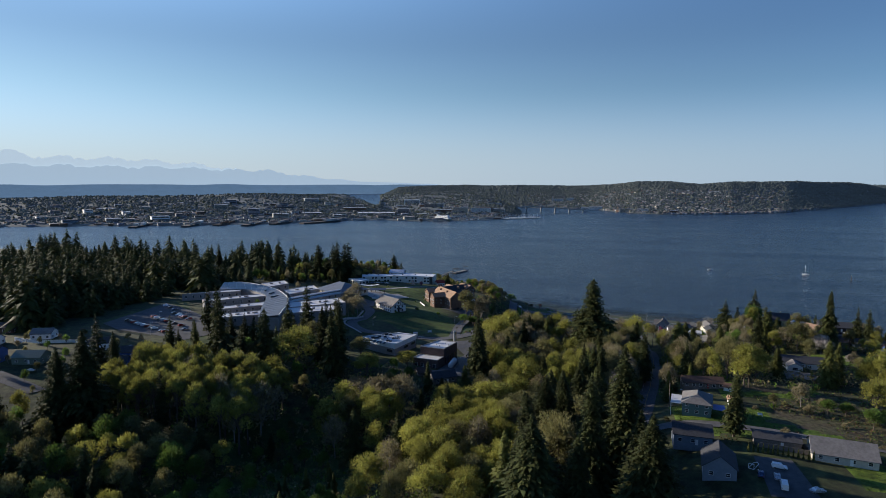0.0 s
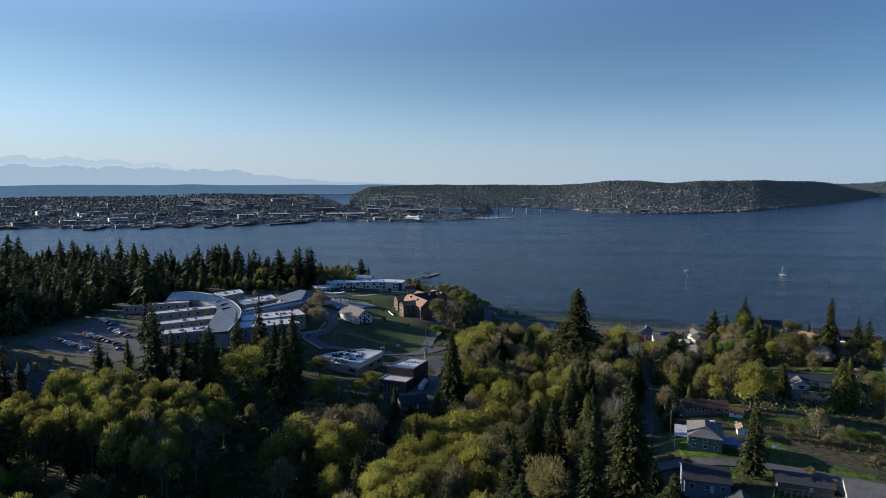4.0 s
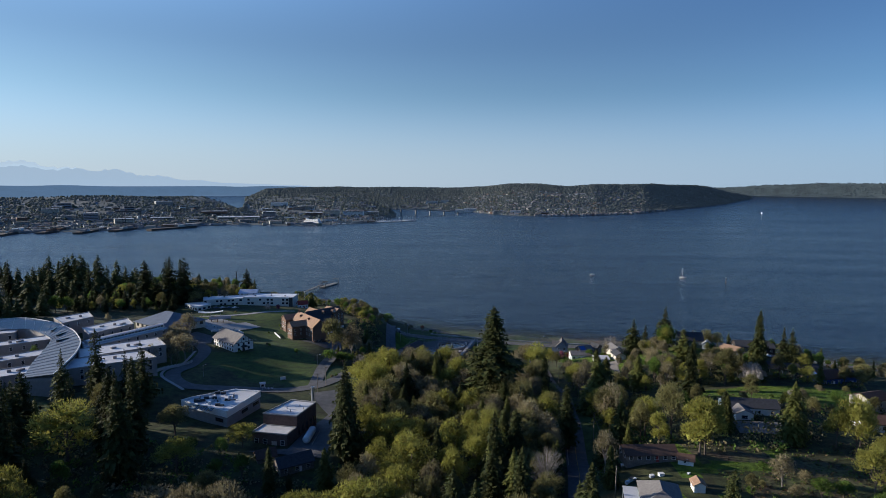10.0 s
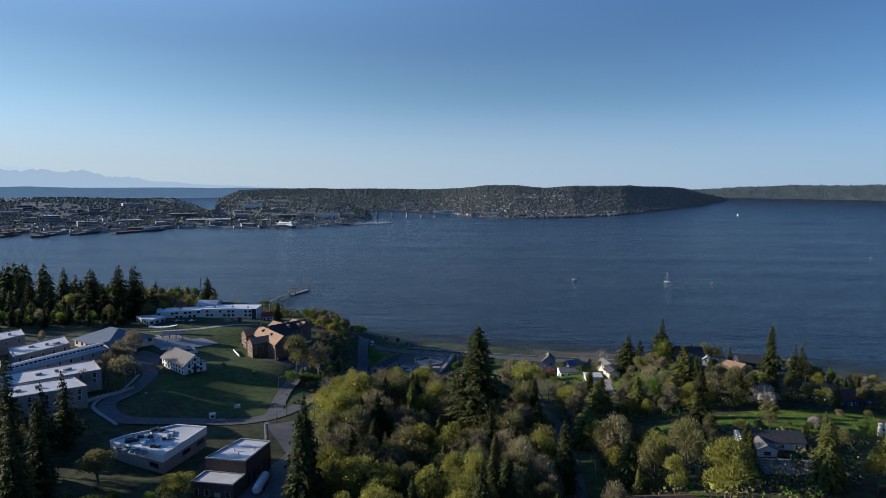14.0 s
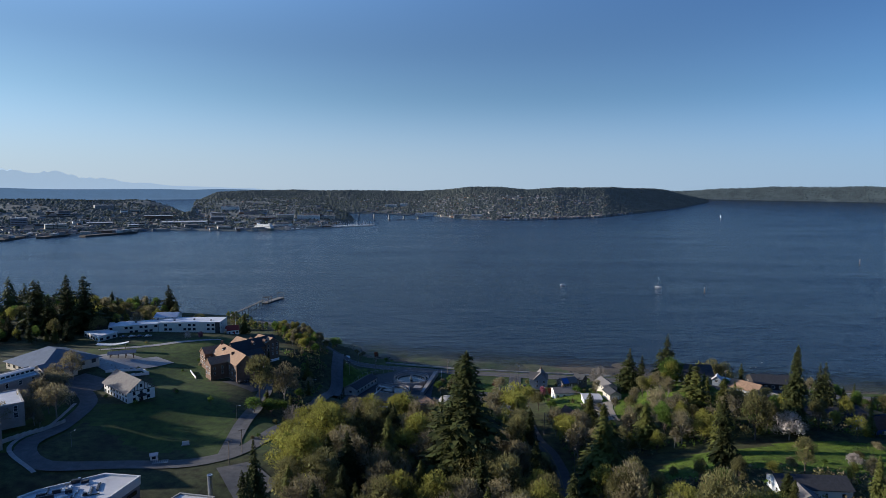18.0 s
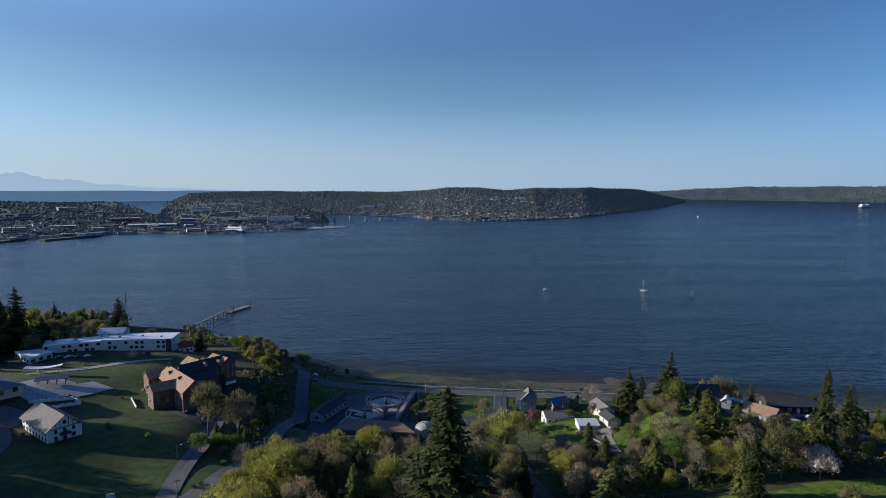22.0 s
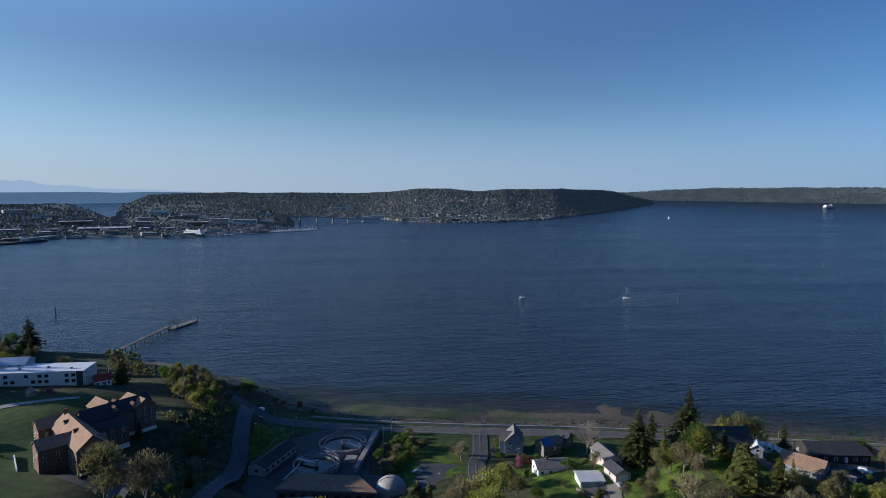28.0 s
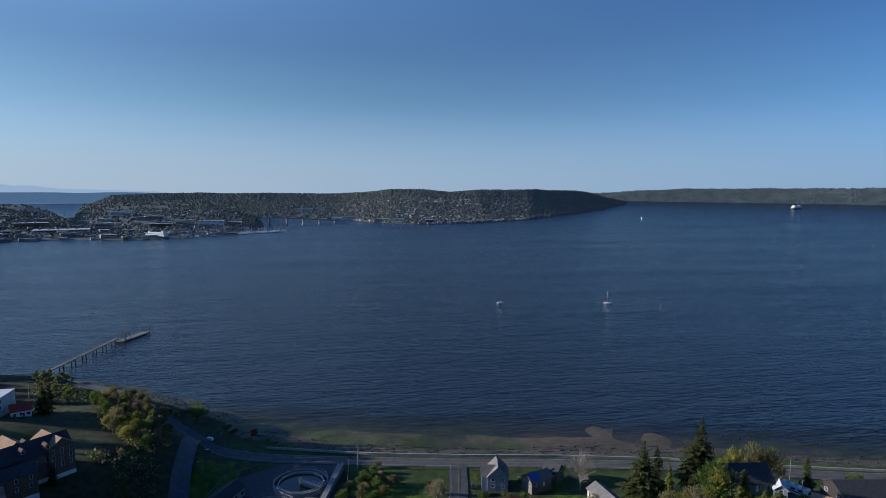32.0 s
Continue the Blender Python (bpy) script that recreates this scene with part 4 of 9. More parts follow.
home = Building("nursing_home", "long grey care home with white-roofed wings on a curved spine", "building", NX, NY, NZ)
WINGS = [((-318, 440), (-311, 447), (-286, 474), (-280, 463)), ((-289, 425), (-282, 418), (-247, 450), (-255, 459)), ((-262, 402), (-256, 394), (-227, 421), (-235, 431)),
         ((-246, 382), (-238, 372), (-213, 390), (-222, 402)), ((-284, 503), (-268, 488), (-260, 508), (-272, 522)), ((-248, 477), (-234, 461), (-222, 489), (-235, 505)),
         ((-230, 448), (-220, 434), (-196, 481), (-209, 494)), ((-220, 429), (-209, 413), (-177, 440), (-190, 456)), ((-214, 409), (-205, 392), (-170, 416), (-183, 428))]
for i, wpts in enumerate(WINGS):
    o = ccw(nh(*wpts))
    top = 7.2 if i != 6 else 6.2
    home.slab(o, -2.5, top, "grey_block", "white_roof", 0.45, ("wing", "roof"), "concrete")
    p = nh(*wpts)
    # long sides: between corners 1-2 and 3-0
    for a, b in ((p[1], p[2]), (p[3], p[0])):
        ln = math.hypot(b[0] - a[0], b[1] - a[1])
        home.row(a[0], a[1], b[0], b[1], (2.6, 5.4) if i in (7, 8) else (4.9,), max(3, int(ln / 5.5)), 1.3, 2.0, "white_paint")
    cx, cy = sum(q[0] for q in p) / 4, sum(q[1] for q in p) / 4
    for k, (ux, uy) in enumerate(((2.5, 2.2), (-3, -2.6), (6, 5))[: 2 + i % 2]):
        home.box("roof_unit", cx + ux, cy + uy, top + 0.08, top + 0.9 + 0.4 * (k == 0), 1.6 + k, 1.4, "grey_block", 35 + 20 * k)
# clerestory over the long wing
home.gable(-213 - NX, 464 - NY, 63, 48, 3.2, 6.3, 8.2, 8.5, "white_paint", "white_roof", 0.35, cols=22, rows=(7.4,), win=(1.4, 0.7), frame_mat="dark_steel", names=("clerestory", "clerestory_roof"))
SPINE_OUT = [(-310, 486), (-294, 491), (-268, 480), (-249, 466), (-238, 455), (-223, 436), (-212, 415), (-204, 393), (-199, 379)]
SPINE_IN = [(-300, 464), (-279, 470), (-258, 457), (-249, 449), (-243, 440), (-234, 421), (-226, 403), (-218, 388), (-214, 378)]


def smooth_line(pts, sub=6):
    out = []
    v = [Vector((x, y)) for x, y in pts]
    for k in range(len(v) - 1):
        p0, p1, p2, p3 = v[max(k - 1, 0)], v[k], v[k + 1], v[min(k + 2, len(v) - 1)]
        for i in range(sub):
            t = i / sub
            out.append(0.5 * ((2 * p1) + (p2 - p0) * t + (2 * p0 - 5 * p1 + 4 * p2 - p3) * t * t + (3 * p1 - p0 - 3 * p2 + p3) * t ** 3))
    return out + [v[-1]]


so, si = smooth_line(nh(*SPINE_OUT)), smooth_line(nh(*SPINE_IN))


def swept(sections):
    """One closed band through a row of four-cornered sections."""
    n = len(sections)
    f = [(0, 1, 2, 3), tuple(4 * n - 4 + i for i in (3, 2, 1, 0))]
    for k in range(n - 1):
        for i in range(4):
            j = (i + 1) % 4
            f.append((4 * k + i, 4 * k + 4 + i, 4 * k + 4 + j, 4 * k + j))
    return Geo().add([p for sec in sections for p in sec], f)


ribs = Geo()
rims = [(a, a + (a - d).normalized() * 0.5) for a, d in zip(so, si)]
walls = swept([((a.x, a.y, -2.5), (d.x, d.y, -2.5), (d.x, d.y, 7.55), (a.x, a.y, 7.8)) for a, d in zip(so, si)])
roofg = swept([((a.x, a.y, 9.4), (d.x, d.y, 7.6), (d.x, d.y, 8.0), (a.x, a.y, 9.8)) for a, d in zip(so, si)])
rimg = swept([((o.x, o.y, 9.3), (a.x, a.y, 9.3), (a.x, a.y, 10.1), (o.x, o.y, 10.1)) for a, o in rims])
for k in range(0, len(so) - 1, 2):
    ribs.tube((so[k].x, so[k].y, 9.86), (si[k].x, si[k].y, 8.06), 0.12, 0.12, 4)
home.part("spine_wall", walls, ["grey_block"])
home.part("spine_roof", roofg, ["grey_metal_roof"], "curved dark grey metal roof")
home.part("roof_rim", rimg, ["white_paint"], "white curved roof edge")
home.part("roof_seams", ribs, ["steel"])
for k in (14, 20, 26):
    a, b = so[k], si[k]
    m = (a + b) / 2
    home.box("skylight", m.x, m.y, 8.8, 9.6, 7.0, 1.0, "window_glass", math.degrees(math.atan2((a - b).y, (a - b).x)))

# -- activity hall with a broad grey pyramid roof
gym = Building("activity_hall", "low hall with a broad grey metal hip roof", "building", -216, 525, 33.0)
gym.gable(0, 0, -32, 34, 31, -2, 4.2, 10.2, "cream_siding", "grey_metal_roof", 1.2, hip=14, cols=6, rows=(2.4,), end=5, win=(2.2, 2.0), frame_mat="dark_steel")
gym.gable(10, -15, 58, 16, 12, -2, 4.0, 6.6, "cream_siding", "grey_metal_roof", 0.8, cols=3, rows=(2.2,), end=2, win=(2.0, 1.8), frame_mat="dark_steel")

# -- white two-storey residence on the bluff
wh = Building("white_residence", "long white two-storey residence with flat pale roofs", "building", -190, 610, 28.8)


def wl(*pts):
    return [(x + 190, y - 610) for x, y in pts]


wh.slab(ccw(wl((-201, 623), (-158, 624), (-158.5, 641), (-201, 641))), -3, 6.3, "pale_render", "bright_roof", 0.12)
wh.slab(ccw(wl((-231, 613), (-201.3, 623.2), (-201.3, 639), (-237, 627))), -3, 5.5, "pale_render", "bright_roof", 0.12)
wh.slab(ccw(wl((-244, 607), (-227, 592), (-221, 605), (-231.5, 612.6))), -3, 3.6, "pale_render", "bright_roof", 0.4)
wh.gable(-12, 33, 4, 15, 13, -3, 7.4, 9.6, "pale_render", "blue_metal_roof", 0.8, cols=3, rows=(6.7,), end=1, win=(1.3, 0.7), names=("rear_wall", "rear_roof"))
seam = Geo()
for k in range(8):
    seam.tube((-18.6 + 2.0 * k, 26.2, 7.4), (-19.0 + 2.0 * k, 33, 9.84), 0.06, 0.06, 4, caps=False)
wh.part("roof_seams", seam, ["blue_metal_roof"])
p = wl((-201, 623), (-158, 624), (-158.5, 638))
wh.row(p[0][0], p[0][1], p[1][0], p[1][1], (1.3, 4.3), 13, 1.8, 1.5, "dark_steel", skip=(0, 3, 4, 8, 9, 13, 15, 16, 18, 21, 22, 25))
wh.row(p[1][0], p[1][1], p[2][0], p[2][1], (1.6, 4.6), 2, 1.3, 1.3, "white_paint")
p = wl((-231, 613), (-201.3, 623.2))
wh.row(p[0][0], p[0][1], p[1][0], p[1][1], (1.0, 3.9), 10, 1.8, 1.45, "dark_steel", skip=(0, 2, 3, 6, 9, 11, 12, 15, 18))
p = wl((-244, 607), (-227, 592), (-221, 605))
wh.row(p[0][0], p[0][1], p[1][0], p[1][1], (1.6,), 5, 2.2, 1.5, "dark_steel")
wh.row(p[1][0], p[1][1], p[2][0], p[2][1], (1.6,), 3, 2.2, 1.5, "dark_steel")
wh.box("end_panel", 30.2, 13.75, -3, 6.35, 3.2, 0.4, "dark_steel", 0, "dark blue-grey end wall panel")
for k in range(5):
    wh.box("roof_vent", -28 + 13 * k, 19 + (k % 2) * 3 - (3 if k == 0 else 0), 5.6 if k == 0 else 6.4, 6.7 if k == 0 else 7.2, 1.2, 1.0, "grey_block")

# -- half-timbered white house with a grey gable roof
ch = Building("half_timbered_house", "white half-timbered house with a steep grey gable roof", "house", -159, 491, 28.2)
CH = ch.gable(0, 0, -41, 26, 13, -2.5, 5.4, 10.2, "white_paint", "grey_shingle", 0.9, cols=8, rows=(1.3, 3.9), win=(0.9, 1.4), frame_mat="dark_timber")
for s in (1, -1):
    for yy, zz in ((-3.4, 1.4), (0, 1.4), (3.4, 1.4), (-3.4, 4.2), (0, 4.2), (3.4, 4.2), (0, 7.4)):
        q = CH @ Vector((s * 13.02, yy, zz))
        ch.window(q.x, q.y, q.z, 1.0, 1.4, -41 + (90 if s > 0 else -90), "dark_timber")
for s in (1, -1):
    tim = Geo()
    x0, x1 = (13.0, 13.1) if s > 0 else (-13.1, -13.0)
    tim.box(x0, x1, -6.4, 6.4, 5.2, 5.5)
    for yy, zt in ((-5, 6.4), (-3.2, 7.7), (-1.6, 8.9), (1.6, 8.9), (3.2, 7.7), (5, 6.4)):
        tim.box(x0, x1, yy - 0.12, yy + 0.12, 5.45, zt)
    for sg in (1, -1):
        tim.tube(((x0 + x1) / 2, sg * 6.0, 5.45), ((x0 + x1) / 2, sg * 3.2, 7.6), 0.12, 0.12, 4)
    ch.part("half_timbering", tim, ["dark_timber"], "dark stained timbers on the gable", CH)
po = Geo()
po.add([(13, -2.2, 3.0), (15.2, -2.2, 2.6), (15.2, 0, 3.6), (13, 0, 4.0), (13, 2.2, 3.0), (15.2, 2.2, 2.6)], [(0, 1, 2, 3), (3, 2, 5, 4), (0, 3, 4), (1, 5, 2)])
ch.part("porch_roof", po, ["dark_shingle"], "", CH)
for yy in (-1.9, 1.9):
    ch.part("porch_post", Geo().box(14.8, 15.0, yy - 0.1, yy + 0.1, -2.5, 2.8), ["dark_timber"], "", CH)
q = CH @ Vector((13.05, 0.0, -0.2))
ch.door(q.x, q.y, q.z - 0.9, 1.6, 2.1, 49)

# -- three-storey brick building with cross gables and dormers
bk = Building("brick_building", "three-storey red brick building with tan gable roofs and white base", "building", -122, 543, 24.5)


def brick_block(cx, cy, rz, ln, wd, ze, zr, roof="tan_shingle", cols=5, end=3, rows=(3.4, 6.4, 9.0), hip=0.0, z0=-2.0):
    return bk.gable(cx, cy, rz, ln, wd, z0, ze, zr, "brick", roof, 0.45, hip=hip, cols=cols, rows=[r for r in rows if r < ze - 0.6], end=end, win=(1.0, 1.6), plinth="white_paint")


brick_block(0, -5, -51, 40, 13.0, 9.6, 14.6, cols=9, end=0)
brick_block(-7.0, -12.5, 39, 15, 9.5, 9.2, 12.2, cols=3, end=3)
brick_block(-20.0, 11.5, 39, 13, 9.5, 9.2, 12.4, cols=2, end=3)
brick_block(4, 24, 48, 34, 12.0, 9.6, 14.2, "dark_shingle", cols=8, end=0)
brick_block(11, 34, -42, 17, 10.5, 10.6, 13.8, cols=3, end=3)
brick_block(7, 9.0, 42, 15, 9.0, 8.0, 10.6, "dark_shingle", cols=3, end=2)
brick_block(-6, 34, -42, 13, 9.5, 9.4, 12.6, cols=2, end=2)
brick_block(10, -14, 39, 9, 9.0, 9.0, 12.0, "tan_shingle", cols=2, end=2)


def dormer(x, y, z, rz):
    d = Geo()
    d.box(-0.9, 0.9, -1.6, 1.6, -0.6, 1.1)
    d.add([(-1.1, -1.8, 1.1), (1.1, -1.8, 1.1), (0, -1.8, 2.0), (-1.1, 1.8, 1.1), (1.1, 1.8, 1.1), (0, 1.8, 2.0)], [(0, 1, 2), (5, 4, 3), (0, 2, 5, 3), (2, 1, 4, 5), (1, 0, 3, 4)])
    m = pose(x, y, z, 0, 0, rz)
    ob = bk.part("dormer", d, ["brown_shingle"], "small dark gabled dormer", m)
    part("frame", Geo().box(-0.7, 0.7, -1.66, -1.6, -0.2, 1.0), ["white_paint"], ob)
    part("pane", Geo().box(-0.5, 0.5, -1.70, -1.66, -0.05, 0.85), ["window_glass"], ob)


dormer(-8.0, 2.0, 12.0, -51)
dormer(1.5, -9.5, 12.0, -51)
dormer(2.0, 29.5, 11.8, 228)
dormer(13.0, 24.0, 12.0, 48)
dormer(6.0, 19.0, 12.0, 48)
bk.chimney(-12, 9, 10, 16.5, 1.2)
bk.e.matrix_basis = bk.e.matrix_basis @ Matrix.Diagonal((0.87, 0.87, 0.95, 1))

# -- modern white building with roof plant
md = Building("modern_hall", "angular white-walled hall with cluttered pale flat roof", "building", -125, 378, 25.8)


def ml(*pts):
    return [(x + 125, y - 378) for x, y in pts]


MD = ml((-139.2, 376.8), (-113.3, 364.0), (-107.5, 390.3), (-120.3, 392.4), (-135.8, 381.4))
md.slab(ccw(MD), 6.2, 8.5, "white_paint", "white_roof", 0.7)
md.part("lower_wall", Geo().prism(ccw([(x * 0.985, y * 0.985) for x, y in MD]), -3, 6.2), ["grey_block"], "pale lilac-grey panelled lower wall")
md.row(MD[1][0], MD[1][1], MD[2][0], MD[2][1], (4.6,), 3, 4.5, 1.3, "dark_steel", skip=(0,))
md.row(MD[0][0], MD[0][1], MD[1][0], MD[1][1], (4.4,), 3, 4.5, 1.5, "dark_steel", skip=(0, 1))
unit_rng = random.Random(11)
for k in range(34):
    u, w = unit_rng.uniform(-8, 9), unit_rng.uniform(-9, 11)
    if k < 22:
        md.box("roof_unit", u, w, 8.49, 8.9 + unit_rng.random() * 0.9, unit_rng.uniform(0.8, 3.2), unit_rng.uniform(0.6, 1.4), unit_rng.choice(["steel", "dark_steel", "white_paint", "dark_shingle"]), unit_rng.choice([20, 20, -70, 24]))
    else:
        md.box("duct", u, w, 8.7, 9.0, unit_rng.uniform(3, 7), 0.35, unit_rng.choice(["steel", "dark_steel"]), unit_rng.choice([20, -70]))
for k in range(4):
    g = Geo().add([(-1.0, -0.8, 8.6), (1.0, -0.8, 8.6), (1.0, 0.8, 9.4), (-1.0, 0.8, 9.4), (-1.0, -0.8, 8.55), (1.0, -0.8, 8.55), (1.0, 0.8, 9.35), (-1.0, 0.8, 9.35)], [(0, 1, 2, 3), (7, 6, 5, 4), (0, 4, 5, 1), (1, 5, 6, 2), (2, 6, 7, 3), (3, 7, 4, 0)])
    md.part("solar_panel", g, ["window_glass"], "dark tilted solar panel", pose(-3 + 2.3 * k, -10 - 0.6 * k, 0, 0, 0, -30))

# -- boiler house with chimney stack
bo = Building("boiler_house", "dark brick boiler house with pale roof and steel stack", "building", -86, 364, 25.8)


def bl(*pts):
    return [(x + 86, y - 364) for x, y in pts]


bo.slab(ccw(bl((-96, 359), (-81, 356.5), (-77, 373), (-88.5, 375.5))), -2.5, 10.2, "dark_brick", "white_roof", 0.5, rim="concrete")
bo.slab(ccw(bl((-98, 351), (-83, 348.5), (-81.2, 356.3), (-96, 358.8))), -2.5, 5.6, "dark_brick", "white_roof", 0.45, rim="concrete")
p = bl((-98, 351), (-83, 348.5))
bo.row(p[0][0], p[0][1], p[1][0], p[1][1], (2.2,), 4, 1.6, 2.0, "white_paint", skip=(2,))
bo.door(p[0][0] + 9.5, p[0][1] - 1.6, 0.0, 2.2, 2.6, -9, "cream_siding")
p = bl((-81, 356.5), (-77, 373))
bo.row(p[0][0], p[0][1], p[1][0], p[1][1], (3.4,), 5, 1.4, 3.2, "dark_steel")
st = Geo().tube((7.2, 10.5, -2), (7.2, 10.5, 16.8), 0.75, 0.72, 16)
st.ring(7.2, 10.5, 0.6, 0.85, 16.5, 16.9, 16)
bo.part("stack", st, ["steel"], "tall pale steel stack")
for k in range(5):
    bo.part("roof_vent", Geo().tube((-4 + 2.4 * k, 4 - 3 * (k % 3), 10.28), (-4 + 2.4 * k, 4 - 3 * (k % 3), 11.2), 0.22, 0.22, 8), ["steel"])
tk = Building("fuel_tank", "white horizontal fuel tank on saddles beside the boiler house", "tank", -76, 357, 26.3)
tg = Geo()
tg.tube((0, -5.2, 2.0), (0, 5.2, 2.0), 1.6, 1.6, 16)
for s in (-1, 1):
    tg.tube((0, 5.2 * s, 2.0), (0, 5.75 * s, 2.0), 1.6, 0.9, 16)
tk.part("shell", tg, ["white_paint"])
for s in (-3.5, 3.5):
    tk.part("saddle", Geo().box(-1.3, 1.3, s - 0.25, s + 0.25, -0.6, 1.1), ["concrete"])
for k in range(8):
    tk.part("bollard", Geo().tube((2.6, -6 + 1.7 * k, -0.6), (2.6, -6 + 1.7 * k, 1.1), 0.1, 0.1, 6), ["cream_siding"])


# -- houses
def house(name, label, x, y, rz, ln, wd, hw, hr, wall, roof, cols=3, end=2, hip=0.0, z=None, two=False, chim=None, eave=0.5, group="houses near the bay"):
    b = Building(name, label, "house", x, y, (height(x, y) if z is None else z) + 0.2, 0, group)
    rows = (1.5, 4.2) if two else (1.5,)
    b.gable(0, 0, rz, ln, wd, -2.5, hw, hw + hr, wall, roof, eave, hip=hip, cols=cols, rows=rows, end=end, win=(1.2, 1.2))
    q = pose(0, 0, 0, 0, 0, rz) @ Vector((ln * 0.1, -wd / 2 - 0.02, 0))
    b.door(q.x, q.y, 0.0, 0.95, 2.05, rz, "red_paint" if "red" in label else "white_paint")
    if chim:
        q = pose(0, 0, 0, 0, 0, rz) @ Vector((chim[0], chim[1], 0))
        b.chimney(q.x, q.y, hw, hw + hr + 1.2, 0.7)
    return b


tur = house("shingled_house", "grey two-storey house with steep roofs beside the shore road", 63, 571, 78, 11, 8.5, 5.6, 4.2, "grey_blue_siding", "grey_shingle", 3, 2, two=True, z=4.6, chim=(4, 0))
tur.gable(-2.5, -1.5, -12, 9.5, 5, -2, 5.6, 9.2, "grey_blue_siding", "grey_shingle", 0.4, cols=1, rows=(1.5, 4.2), end=1, win=(1.2, 1.3), names=("cross_wall", "cross_roof"))
tp = house("low_house", "low grey house with a bright blue tarp over its roof", 79, 566, 20, 10.5, 7.2, 3.0, 2.4, "weathered_wood", "grey_shingle", 3, 2, z=6.0)
tp.part("tarp", Geo().add([(-4.6, -4.0, 2.85), (-0.6, -4.0, 2.85), (-0.6, -0.3, 5.35), (-4.6, -0.3, 5.35)], [(0, 1, 2, 3)]), ["blue_tarp"], "bright blue tarpaulin", pose(0, 0, 0.14, 0, 0, 20))
tp2 = house("small_house", "small dark-roofed house behind a hedge", 89, 573, -50, 7, 5.6, 2.8, 2.6, "weathered_wood", "dark_shingle", 2, 1, z=6.0)
house("rambler_house", "white rambler with a grey shingle roof", 69, 529, 2, 14, 9, 3.2, 1.9, "white_paint", "grey_shingle", 4, 2, z=12.5, chim=(-2, 0))
ga = house("garage", "white two-door garage with a pale metal roof", 79, 511, -4, 9.4, 8.5, 2.8, 0.7, "white_paint", "white_roof", 0, 0, z=15.5)
for k in (-2.4, 2.4):
    ga.part("garage_door", Geo().box(k - 1.9, k + 1.9, -4.36, -4.27, -0.2, 2.3), ["cream_siding"], "", pose(0, 0, 0, 0, 0, -4))
house("cottage", "long cream cottage with a grey roof beside a steep lawn", 91, 524, 98, 13, 7, 2.9, 2.0, "cream_siding", "grey_shingle", 4, 2, z=18.4)
g2 = house("garage", "small cream garage with a dark roof and white door", 90, 510, 98, 9, 6.5, 2.8, 1.8, "cream_siding", "dark_shingle", 1, 0, z=18.4)
g2.part("garage_door", Geo().box(-4.58, -4.5, -1.9, 1.9, -0.2, 2.2), ["white_paint"], "", pose(0, 0, 0, 0, 0, 98))
house("dark_house", "dark house with a steep black roof and brick chimney", 136, 511, -6, 15, 12, 3.2, 4.2, "green_siding", "dark_shingle", 4, 3, z=28.6, chim=(2, 0))
house("pale_shed", "small pale blue shed beside the dark house", 144, 503, 60, 5, 4, 2.4, 1.6, "grey_blue_siding", "white_roof", 1, 1, z=28.5)
house("garage", "blue-grey garage with a tan shingle roof", 151, 486, -52, 14, 11, 3.0, 2.6, "grey_blue_siding", "tan_shingle", 3, 2, z=28.8)
house("ranch_house", "wide dark ranch house with a black metal roof", 170, 496, -8, 22, 12, 3.2, 2.8, "dark_timber", "dark_shingle", 6, 2, z=28.6)
house("shed", "small brown shed with a grey gable roof", 158, 474, -60, 5.5, 4.5, 2.4, 1.6, "brown_shingle", "grey_shingle", 1, 1, z=28.5)
house("white_house", "white gabled house with a brown roof by the wooded road", 61, 484, -70, 9, 7.5, 4.6, 3.4, "white_paint", "brown_shingle", 2, 2, two=True, z=13.8)
house("white_house", "white low house with a red-brown roof by the wooded road", 58, 463, 10, 9, 7.5, 3.0, 2.4, "white_paint", "tan_shingle", 2, 2, z=15.2)
house("blue_house", "bright blue house with a dark shingle roof", 184, 443, 15, 13, 10, 3.4, 3.2, "blue_siding", "brown_shingle", 3, 2, z=25.8)
house("blue_house", "bright blue house with dark solar panels on the roof", 199, 451, 12, 13, 10, 4.6, 2.8, "blue_siding", "dark_shingle", 3, 2, z=23.5)
house("grey_house", "grey shore house with dark hipped roof", 186, 466, -10, 22, 11, 3.0, 2.6, "white_paint", "dark_shingle", 4, 2, hip=4.5, z=23.5)
house("cream_house", "tall cream house with a shallow roof", 172, 388, 20, 13, 10, 6.4, 2.2, "cream_siding", "brown_shingle", 3, 2, two=True, z=30.6)
house("brown_house", "low house with a brown roof beside tall trees", 160, 365, -6, 16, 10, 3.0, 2.2, "white_paint", "brown_shingle", 3, 2, z=32.0)
house("dark_cottage", "low dark cottage among shrubs", 163, 452, -15, 16, 9, 2.8, 2.4, "green_siding", "dark_shingle", 3, 2, z=28.5)
h8 = house("ranch_house", "grey ranch house with attached open carport", 112, 376, -6, 22, 10, 3.2, 2.4, "white_paint", "dark_shingle", 4, 2, z=34.0)
h8.gable(-6, -7, 84, 8, 7, -2, 2.8, 4.4, "white_paint", "grey_shingle", 0.4, end=1, rows=(1.4,), win=(2.4, 1.4), names=("carport_wall", "carport_roof"))
te = house("hip_roofed_house", "teal house with a pale grey hip roof on a lawn", 45, 285, 80, 14, 11, 4.8, 2.6, "teal_siding", "grey_shingle", 3, 3, hip=4.5, z=38.0, two=True)
te.part("carport_roof", Geo().box(-10.2, -5.9, -5.5, 5.5, 3.4, 3.6), ["white_roof"], "flat white carport roof", pose(0, 0, 0, 0, 0, -10))
